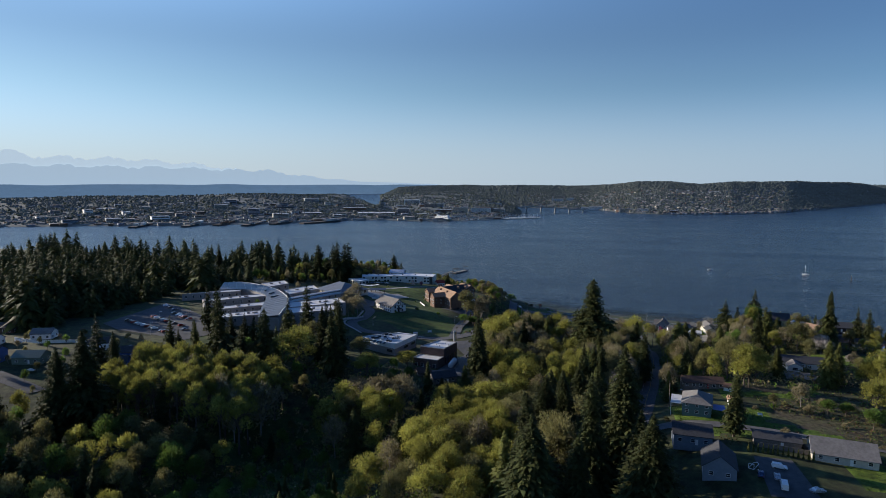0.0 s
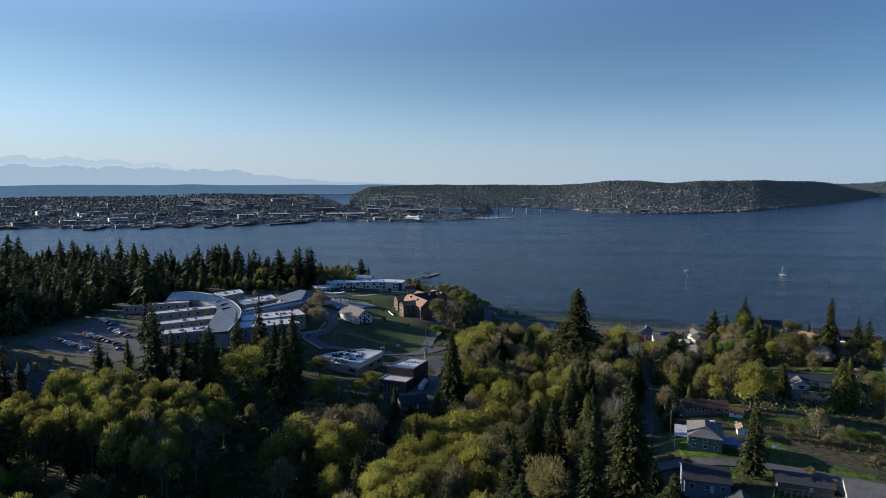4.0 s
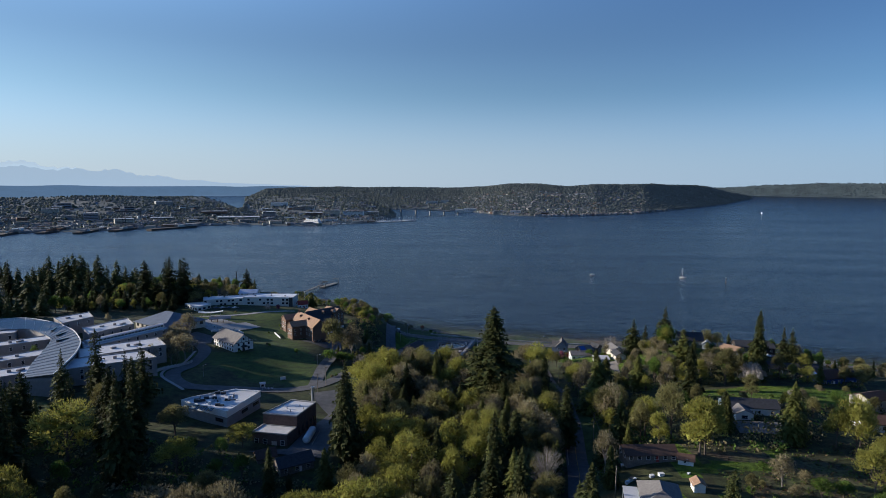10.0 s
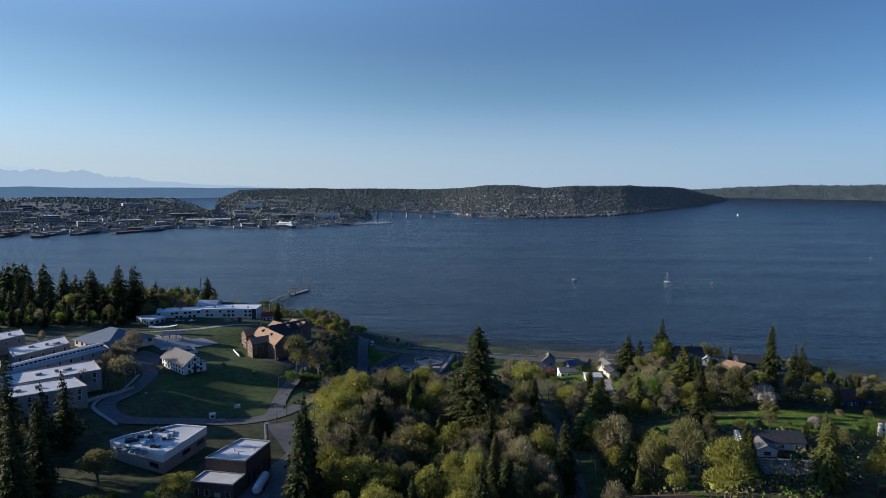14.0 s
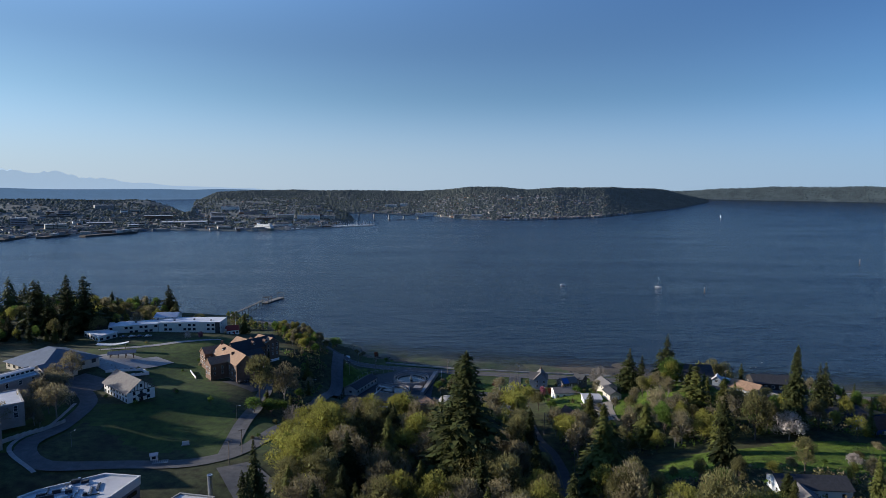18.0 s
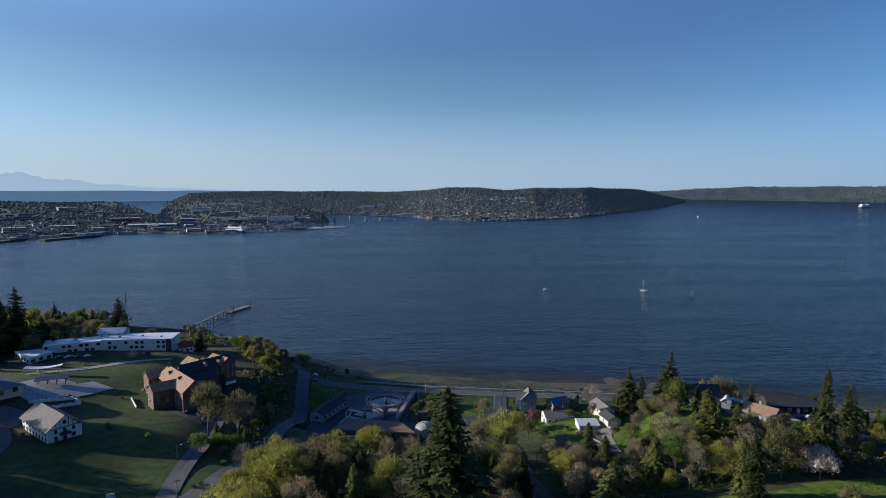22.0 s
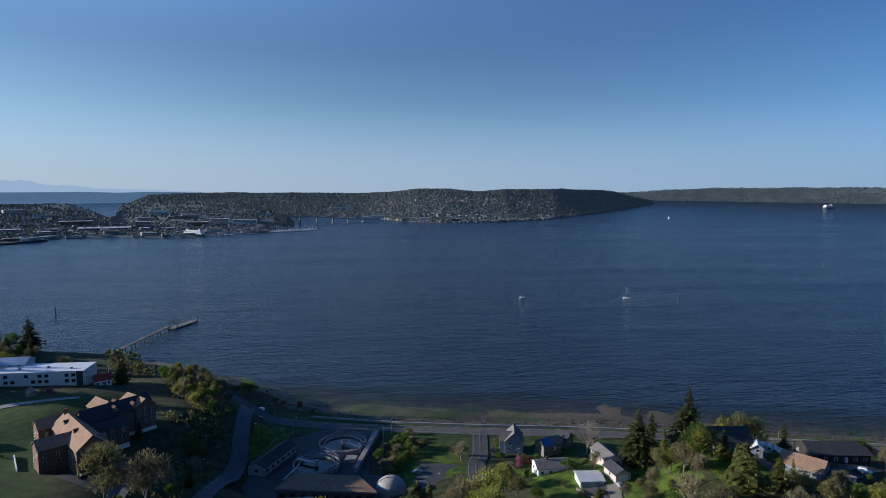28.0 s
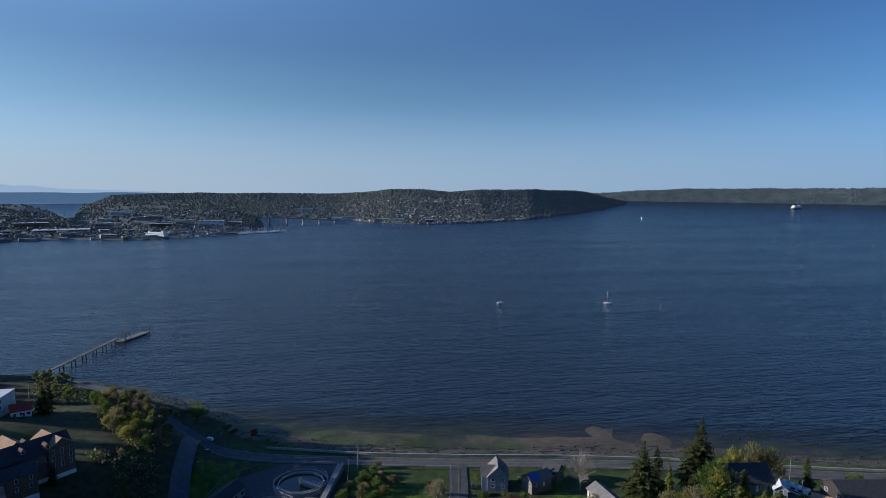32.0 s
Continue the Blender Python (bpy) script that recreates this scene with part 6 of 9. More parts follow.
marker(344, 943, 7.5, "dark timber channel marker with a small board")
marker(-333, 957, 9, "dark timber channel marker off the pier")
marker(758, 1234, 9, "timber channel marker further out in the bay")
marker(1204, 1545, 9, "timber channel marker far out in the bay")

# ---------------------------------------------------------------- far shore
FAR = random.Random(21)


def far_building(x, y, w, d, h, rz, mat, label, z=None, floors=3, cols=8, roof="white_roof"):
    p = squeeze((x, y, 2.5 if z is None else z))
    b = Building("waterfront_building", label, "building", p.x, p.y, p.z, rz, "buildings of the far town")
    b.part("wall", Geo().box(-w / 2, w / 2, -d / 2, d / 2, -6, h), [mat])
    b.part("roof", Geo().box(-w / 2 - 0.5, w / 2 + 0.5, -d / 2 - 0.5, d / 2 + 0.5, h, h + 0.8), [roof])
    for f in range(floors):
        z0 = h * (f + 0.35) / floors
        b.part("window_band", Geo().box(-w * 0.46, w * 0.46, -d / 2 - 0.15, -d / 2 + 0.1, z0, z0 + h / floors * 0.4), ["window_glass"])
    for k in range(max(1, int(w / 25))):
        b.part("roof_unit", Geo().box(-w * 0.4 + k * 22, -w * 0.4 + k * 22 + 5, -2, 3, h + 0.8, h + 3), ["grey_block"])
    return b


far_building(-792, 2203, 138, 60, 13, 18, "cream_siding", "long pale warehouse on the far waterfront", 4, 2)
far_building(-708, 2275, 42, 30, 26, 14, "grey_block", "grey office block on the far waterfront", 5, 6)
far_building(-1180, 1985, 40, 34, 34, 32, "grey_blue_siding", "tall pale blue-grey block in the far shipyard", 4, 7)
far_building(-1085, 2130, 52, 30, 18, 28, "grey_blue_siding", "pale blue workshop in the far shipyard", 4, 3)
far_building(-560, 2330, 60, 28, 20, 8, "brick", "brick apartment block above the far marina", 6, 5)
far_building(-500, 2370, 56, 26, 28, 8, "cream_siding", "stepped cream apartment block above the far marina", 6, 7)
far_building(-425, 2395, 78, 28, 24, 6, "white_paint", "white apartment terrace above the far marina", 6, 6)
far_building(-360, 2420, 50, 26, 20, 6, "cream_siding", "cream apartment house at the far marina", 6, 5)
far_building(-1461, 2295, 80, 30, 20, 33, "brick", "long red-brown hall in the far shipyard", 10, 4)
far_building(-1330, 2080, 110, 40, 20, 32, "grey_block", "long grey shipyard hall", 4, 3)
far_building(-1000, 2080, 70, 36, 16, 25, "grey_block", "low grey workshop on the far shore", 4, 3)
far_building(-930, 2330, 90, 34, 20, 20, "brick", "brick mill building behind the warehouse", 10, 4)
far_building(-620, 2240, 44, 22, 10, 14, "white_paint", "white ferry terminal building", 4, 2)
far_building(-640, 2560, 50, 26, 22, 10, "cream_siding", "cream block on the town hill", 20, 5)
far_building(-800, 2700, 70, 30, 24, 15, "white_paint", "white block on the town hill", 28, 5)
for k in range(70):
    th = FAR.uniform(-52, -9)
    a, c, h = spread(CITY, th)
    r = a + FAR.uniform(30, 700)
    p = polar(th, r)
    z = far_height(CITY, th, r)
    big = FAR.random()
    far_building(p.x, p.y, 18 + 50 * big * FAR.random(), 14 + 14 * big, 6 + 14 * FAR.random() * big, -th + FAR.uniform(-12, 12), FAR.choice(["grey_block", "cream_siding", "brick", "white_paint", "grey_blue_siding", "concrete"]),
                 FAR.choice(["low workshop building on the far shore", "small block among trees on the far shore", "flat-roofed building of the far town"]), z, FAR.choice([2, 3, 4]), 6, FAR.choice(["white_roof", "grey_shingle", "dark_shingle", "concrete"]))
for x, y, w, lab in ((150, 2800, 60, "cream waterfront apartments below the wooded hill"), (215, 2770, 44, "white waterfront apartments below the wooded hill"), (-30, 2930, 36, "white block on the wooded slope"), (20, 3050, 60, "long pale block on the wooded slope"),
                     (-190, 3560, 60, "white school block on the far hill"), (-120, 3600, 40, "white block on the far hill"), (330, 2690, 30, "brick beach house below the hill")):
    th = math.degrees(math.atan2(x - EYE.x, y - EYE.y))
    far_building(x, y, w, 20, 12, -th, "cream_siding" if "cream" in lab else "brick" if "brick" in lab else "white_paint", lab, max(3.0, far_height(EAST, th, math.hypot(x - EYE.x, y - EYE.y))), 4, 6)

# shipyard piers
for k, (x0, y0, x1, y1) in enumerate(((-1163, 1584, -1210, 1740), (-1107, 1658, -1125, 1830), (-1014, 1665, -1040, 1846), (-965, 1744, -955, 1880), (-885, 1792, -830, 1915), (-1290, 1520, -1330, 1640))):
    a, b = Vector((x0, y0)), Vector((x1, y1))
    e = Building("shipyard_pier", "long low concrete pier of the far shipyard", "pier", (x0 + x1) / 2, (y0 + y1) / 2, 0.0, math.degrees(math.atan2(y1 - y0, x1 - x0)), "shipyard piers")
    ln = (b - a).length / 2 + 12
    e.part("deck", Geo().box(-ln, ln, -11, 11, -2, 4.5), ["pile_wood"])
    for q in range(4):
        u = FAR.uniform(-ln * 0.8, ln * 0.6)
        e.part("shed", Geo().box(u, u + FAR.uniform(10, 30), -7, FAR.uniform(-2, 7), 4.5, 4.5 + FAR.uniform(3, 8)), [FAR.choice(["grey_block", "white_paint", "brick", "steel"])])
cr = Building("hammerhead_crane", "tall green-grey shipyard crane with a long jib", "crane", -1030, 1905, 3.0, 30)
g = Geo()
for sx in (-6, 6):
    for sy in (-6, 6):
        g.tube((sx, sy, -3), (sx * 0.4, sy * 0.4, 42), 0.9, 0.7, 5)
for zz in (10, 22, 34):
    for sx in (-1, 1):
        g.tube((-6 * (1 - zz / 70), sx * 5, zz), (6 * (1 - zz / 70), sx * 5, zz), 0.4, 0.4, 4)
cr.part("tower", g, ["dark_steel"])
cr.part("jib", Geo().box(-22, 48, -3, 3, 42, 46), ["dark_steel"])
cr.part("cab", Geo().box(-10, 4, -4, 4, 46, 53), ["grey_block"])


def ferry(x, y, rz, ln, label, z=0.0):
    p = squeeze((x, y, z))
    b = Building("car_ferry", label, "ferry", p.x, p.y, p.z, rz)
    W = ln * 0.2
    o = [(-ln / 2, 0), (-ln * 0.4, -W / 2), (ln * 0.4, -W / 2), (ln / 2, 0), (ln * 0.4, W / 2), (-ln * 0.4, W / 2)]
    b.part("hull", Geo().prism(o, -1, 5.5), ["green_siding"])
    b.part("car_deck", Geo().prism([(x * 0.98, y * 0.98) for x, y in o], 5.5, 10), ["white_paint"])
    b.part("cabin_deck", Geo().box(-ln * 0.36, ln * 0.36, -W * 0.45, W * 0.45, 10, 14), ["white_paint"])
    b.part("window_band", Geo().box(-ln * 0.34, ln * 0.34, -W * 0.46, W * 0.46, 11.4, 12.6), ["window_glass"])
    b.part("upper_deck", Geo().box(-ln * 0.25, ln * 0.25, -W * 0.35, W * 0.35, 14, 17), ["white_paint"])
    for s in (-1, 1):
        b.part("wheelhouse", Geo().box(s * ln * 0.28 - 3, s * ln * 0.28 + 3, -5, 5, 14, 20), ["white_paint"])
    b.part("funnel", Geo().tube((0, 0, 17), (0, 0, 24), 2.2, 1.8, 10), ["dark_steel"])


ferry(-500, 2068, -25, 76, "white car ferry berthed at the far terminal")
ferry(3318, 4413, 20, 90, "white car ferry far out in the channel")
nv = Building("grey_museum_ship", "grey warship moored beside the far marina", "ship", -470, 2140, 0.0, -20)
g = Geo()
hull(g, 115, 12, 6)
nv.part("hull", g, ["grey_block"], "", pose(0, 0, 0, 0, 0, -90))
for a, b, h in ((-30, -12, 12), (-8, 12, 16), (18, 30, 11), (36, 42, 9)):
    nv.part("superstructure", Geo().box(a, b, -4, 4, 6, h), ["grey_block"])
for a, h in ((-18, 30), (6, 34)):
    nv.part("mast", Geo().tube((a, 0, 12), (a, 0, h), 0.7, 0.3, 5), ["grey_block"])

# marina: rows of small boats behind a breakwater
mg = Geo()
for k in range(230):
    t, u = FAR.random(), FAR.random()
    x = -430 + 240 * t + 20 * u
    y = 2085 + 190 * t + 130 * u * (1 - 0.4 * t)
    ln = FAR.uniform(8, 15)
    mg.prism([(x - 1.6, y - ln / 2), (x + 1.6, y - ln / 2), (x + 1.7, y + ln * 0.2), (x, y + ln / 2), (x - 1.7, y + ln * 0.2)], -0.3, 1.6)
    mg.box(x - 1.1, x + 1.1, y - ln * 0.25, y + ln * 0.15, 1.6, 3.0)
    if FAR.random() < 0.6:
        mg.box(x - 0.14, x + 0.14, y - 0.14, y + 0.14, 3, FAR.uniform(11, 18))
tagged(part("marina_boats", mg, ["white_paint"]), "many small white boats crowded in the far marina", "boats", "", "stuff")
bw = Building("breakwater", "low grey floating breakwater of the far marina", "breakwater", -310, 2175, 0.0, 41)
bw.part("wall", Geo().box(-165, 165, -3, 3, -1, 1.6), ["concrete"])

# bridge across the narrows
br = Building("road_bridge", "pale concrete road bridge on slender piers, falling towards the hill shore", "bridge", -140, 2728, 0.0, 27.6)


def deck_at(u):
    """Height of the roadway along the bridge."""
    return 28.0 - 19.0 * step(-0.9, 1.1, u / 170.0)


for name, y0, y1, z0, z1 in (("deck", -6, 6, -2.2, 0.0), ("parapet", -6.4, -6.05, -1.0, 1.2), ("parapet", 6.05, 6.4, -1.0, 1.2)):
    g = Geo()
    for k in range(18):
        u = -175 + 350 * k / 17
        g.v += [(u, y0, deck_at(u) + z0), (u, y1, deck_at(u) + z0), (u, y1, deck_at(u) + z1), (u, y0, deck_at(u) + z1)]
    for k in range(17):
        for i in range(4):
            g.f.append((4 * k + i, 4 * k + (i + 1) % 4, 4 * k + 4 + (i + 1) % 4, 4 * k + 4 + i))
            g.mi.append(0)
    br.part(name, g, ["concrete"])
for k in range(5):
    u = -150 + 67 * k
    br.part("bridge_pier", Geo().prism([(u - 2.6, -3), (u + 2.6, -3), (u + 2.6, 3), (u - 2.6, 3)], -3, deck_at(u) - 2.2), ["grey_block"])
    br.part("pier_base", Geo().tube((u, 0, -3), (u, 0, 3.0), 6, 5, 10), ["concrete"])


# woods and houses of the far shores
def far_woods(name, rows, count, hmin, hmax, label, mat="far_leaves", lo=0.0, hi=1.12, th0=None, th1=None, edge=0.0):
    g = Geo()
    for k in range(count):
        th = FAR.uniform(th0 if th0 is not None else rows[0][0], th1 if th1 is not None else rows[-1][0])
        a, c, hh = spread(rows, th)
        t = lo + (hi - lo) * FAR.random()
        r = a + 12 + (c - a) * t
        z = far_height(rows, th, r)
        p = polar(th, r)
        if wob(p.x, p.y, 90.0, 2.0) < -0.35 + edge and FAR.random() < 0.75:
            continue
        h = FAR.uniform(hmin, hmax) * (1.0 + 0.15 * (r > 3500))
        w = h * FAR.uniform(0.42, 0.95)
        n = 4
        s0 = FAR.uniform(0, 6)
        v = []
        levels = ((0.05, 0.75), (0.38, 1.0), (0.72, 0.78)) if w > h * 0.44 else ((0.1, 1.0), (0.45, 0.62), (0.75, 0.3))
        for lz, lr in levels:
            for i in range(n):
                aa = s0 + 6.2832 * i / n
                q = w * lr * FAR.uniform(0.7, 1.25)
                v.append(squeeze((p.x + q * math.cos(aa), p.y + q * math.sin(aa), z + h * lz * FAR.uniform(0.9, 1.1))))
        v.append(squeeze((p.x, p.y, z + h)))
        f = []
        for L in range(2):
            for i in range(n):
                f.append((L * n + i, L * n + (i + 1) % n, (L + 1) * n + (i + 1) % n, (L + 1) * n + i))
        f += [(2 * n + i, 2 * n + (i + 1) % n, 3 * n) for i in range(n)]
        g.add(v, f)
    ob = part(name, g, [mat])
    for q in ob.data.polygons:
        q.use_smooth = True
    tagged(ob, label, "woods", "", "stuff")


# leaves with the same haze in their emission as the shore below
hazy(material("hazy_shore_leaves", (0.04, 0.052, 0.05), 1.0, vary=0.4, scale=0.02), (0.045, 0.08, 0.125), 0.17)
material("far_spring", (0.095, 0.105, 0.068), 0.95, vary=0.25, scale=0.02, second=(0.075, 0.088, 0.06), mix_scale=0.01, spec=0.1)
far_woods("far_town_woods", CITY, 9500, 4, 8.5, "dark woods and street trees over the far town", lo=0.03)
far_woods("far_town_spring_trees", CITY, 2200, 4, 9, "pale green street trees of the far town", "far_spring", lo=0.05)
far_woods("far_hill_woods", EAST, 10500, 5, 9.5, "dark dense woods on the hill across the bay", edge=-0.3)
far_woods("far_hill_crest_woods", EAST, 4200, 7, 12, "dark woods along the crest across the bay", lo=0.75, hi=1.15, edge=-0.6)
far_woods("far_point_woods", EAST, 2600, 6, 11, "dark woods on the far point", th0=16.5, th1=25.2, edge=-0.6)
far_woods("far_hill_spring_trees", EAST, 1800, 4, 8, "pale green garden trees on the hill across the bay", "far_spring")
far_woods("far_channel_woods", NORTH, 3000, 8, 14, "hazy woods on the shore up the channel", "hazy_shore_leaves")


def far_houses(name, rows, count, th0, th1, lo, hi, label):
    g = Geo()
    for k in range(count):
        th = FAR.uniform(th0, th1)
        a, c, hh = spread(rows, th)
        r = a + 8 + (c - a) * (lo + (hi - lo) * FAR.random() ** 1.4)
        z = far_height(rows, th, r)
        p = polar(th, r, z)
        w, d, h = FAR.uniform(4, 7.5), FAR.uniform(3, 5), FAR.uniform(2.5, 5)
        m = pose(p.x, p.y, z, 0, 0, -th + FAR.uniform(-40, 40))
        v = [(-w, -d, -2), (w, -d, -2), (w, d, -2), (-w, d, -2), (-w, -d, h), (w, -d, h), (w, d, h), (-w, d, h), (-w, 0, h + 2.2), (w, 0, h + 2.2)]
        v = [squeeze(m @ Vector(q)) for q in v]
        mi = FAR.choice([1, 2, 2, 3, 6, 6])
        g.add(v, [(0, 1, 5, 4), (1, 2, 6, 9, 5), (2, 3, 7, 6), (3, 0, 4, 8, 7)], mi)
        g.add(v, [(4, 5, 9, 8), (6, 7, 8, 9)], FAR.choice([4, 5, 5, 6]))
    tagged(part(name, g, ["white_paint", "cream_siding", "grey_blue_siding", "brick", "dark_shingle", "grey_shingle", "grey_block"]), label, "houses", "", "stuff")


def far_blocks(name, rows, count, th0, th1, lo, hi, label):
    """Low flat-roofed sheds and yards crowded along a far waterfront."""
    g = Geo()
    for k in range(count):
        th = FAR.uniform(th0, th1)
        a, c, hh = spread(rows, th)
        r = a + 6 + (c - a) * (lo + (hi - lo) * FAR.random() ** 1.6)
        z = far_height(rows, th, r)
        p = polar(th, r, z)
        w, d, h = FAR.uniform(4, 14), FAR.uniform(3, 8), FAR.uniform(2.5, 6.5)
        m = pose(p.x, p.y, z, 0, 0, -th + FAR.uniform(-14, 14))
        v = [squeeze(m @ Vector(q)) for q in [(-w, -d, -2), (w, -d, -2), (w, d, -2), (-w, d, -2), (-w, -d, h), (w, -d, h), (w, d, h), (-w, d, h)]]
        g.add(v, [(0, 1, 5, 4), (1, 2, 6, 5), (2, 3, 7, 6), (3, 0, 4, 7)], FAR.choice([0, 1, 2, 2, 3, 4]))
        g.add(v, [(4, 5, 6, 7)], FAR.choice([2, 5, 5, 6, 1]))
    tagged(part(name, g, ["cream_siding", "concrete", "grey_block", "brick", "grey_blue_siding", "grey_shingle", "brown_shingle"]), label, "buildings", "", "stuff")


far_blocks("far_town_blocks", CITY, 480, -54, -9, 0.0, 0.42, "low grey and brown sheds crowded along the far waterfront")
far_houses("far_town_houses", CITY, 460, -55, -8, 0.08, 0.9, "small houses spread through the far town")
far_houses("far_hill_houses", EAST, 760, 1.0, 17.0, 0.0, 0.78, "small pale houses spread over the hill across the bay")
far_houses("far_slope_houses", EAST, 150, -6, 1.5, 0.0, 0.6, "pale houses and flats on the slope beyond the bridge")
far_houses("far_shore_houses", EAST, 190, 1.5, 19, 0.0, 0.04, "white houses along the far beach")

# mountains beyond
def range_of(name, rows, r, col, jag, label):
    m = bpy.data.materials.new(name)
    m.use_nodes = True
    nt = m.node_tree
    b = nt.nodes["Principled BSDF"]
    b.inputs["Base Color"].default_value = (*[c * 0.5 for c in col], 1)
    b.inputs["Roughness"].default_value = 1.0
    # the air's haze is put in as a pale glow of the range itself
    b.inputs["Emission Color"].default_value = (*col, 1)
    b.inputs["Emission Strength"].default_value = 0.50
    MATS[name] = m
    ths = list(np.linspace(rows[0][0], rows[-1][0], 260))

    def fn(th, t):
        (h,) = spread(rows, th)
        j = jag * (math.sin(th * 1.9 + r) + 0.8 * abs(math.sin(th * 3.3 + 1)) + 0.6 * abs(math.sin(th * 6.1 + 2 * math.sin(th))) + 0.35 * math.sin(th * 17 + 3 * math.sin(th * 2.3)) + 0.2 * math.sin(th * 43) - 0.9)
        el = (h + j * min(1.0, h / 12)) / 1076.0
        p = polar(th, r + 60 * t)
        p.z = EYE.z - 60 + (60 + el * r) * t
        return p
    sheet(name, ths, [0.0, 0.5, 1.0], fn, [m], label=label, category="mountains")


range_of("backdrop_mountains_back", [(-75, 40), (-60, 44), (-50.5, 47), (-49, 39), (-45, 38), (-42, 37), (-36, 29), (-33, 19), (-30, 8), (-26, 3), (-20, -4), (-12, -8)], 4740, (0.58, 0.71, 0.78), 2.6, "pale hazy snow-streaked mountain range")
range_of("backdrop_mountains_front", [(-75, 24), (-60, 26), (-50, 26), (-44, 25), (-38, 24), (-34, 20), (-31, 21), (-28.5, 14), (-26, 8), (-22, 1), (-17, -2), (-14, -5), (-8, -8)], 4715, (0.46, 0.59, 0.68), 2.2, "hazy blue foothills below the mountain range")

# ---------------------------------------------------------------- woods of the near shore
def near_line(x, y, pts, d):
    for k in range(len(pts) - 1):
        (ax, ay), (bx, by) = pts[k], pts[k + 1]
        vx, vy = bx - ax, by - ay
        t = max(0.0, min(1.0, ((x - ax) * vx + (y - ay) * vy) / (vx * vx + vy * vy)))
        if (x - ax - t * vx) ** 2 + (y - ay - t * vy) ** 2 < d * d:
            return True
    return False


BUILT = [(o.location.x, o.location.y, 9.0) for o in scene.objects if o.parent is None and o.get("category") in ("house",)]
BUILT += [(-86, 364, 17), (-125, 378, 24), (-159, 491, 18), (-76, 357, 8)]
YARDS = [[(-66, 518), (12, 518), (36, 540), (40, 600), (-60, 612)], [(-330, 330), (-235, 330), (-215, 380), (-180, 400), (-160, 440), (-190, 500), (-185, 560), (-240, 590), (-330, 500)],
         [(-240, 565), (-150, 600), (-150, 628), (-240, 625)], [(-160, 510), (-100, 505), (-90, 570), (-130, 605), (-160, 580)], [(-185, 398), (-92, 410), (-82, 440), (-100, 520), (-160, 510), (-185, 470)],
         [(48, 215), (110, 215), (110, 262), (48, 262)], [(-100, 325), (-66, 325), (-66, 380), (-60, 412), (-72, 425), (-100, 420), (-105, 345)], [(75, 268), (125, 250), (150, 300), (110, 330), (78, 300)]]


def free(x, y, gap=1.0, margin=2.0):
    if inland(x, y) < 16:
        return False
    for pts in (SHORE_ROAD, HILL_ROAD, CAMPUS_ROAD):
        if near_line(x, y, pts, 5.0 + margin):
            return False
    if near_line(x, y, HILL_LANE, 4 + margin):
        return False
    for q in YARDS + LAWNS:
        if inside(x, y, q):
            return False
    for bx, by, r in BUILT:
        if (x - bx) ** 2 + (y - by) ** 2 < (r + margin - 2) ** 2:
            return False
    for px_, py_, r in PLANTED:
        if (x - px_) ** 2 + (y - py_) ** 2 < (gap * 0.62 * (r + 3.4)) ** 2:
            return False
    return True


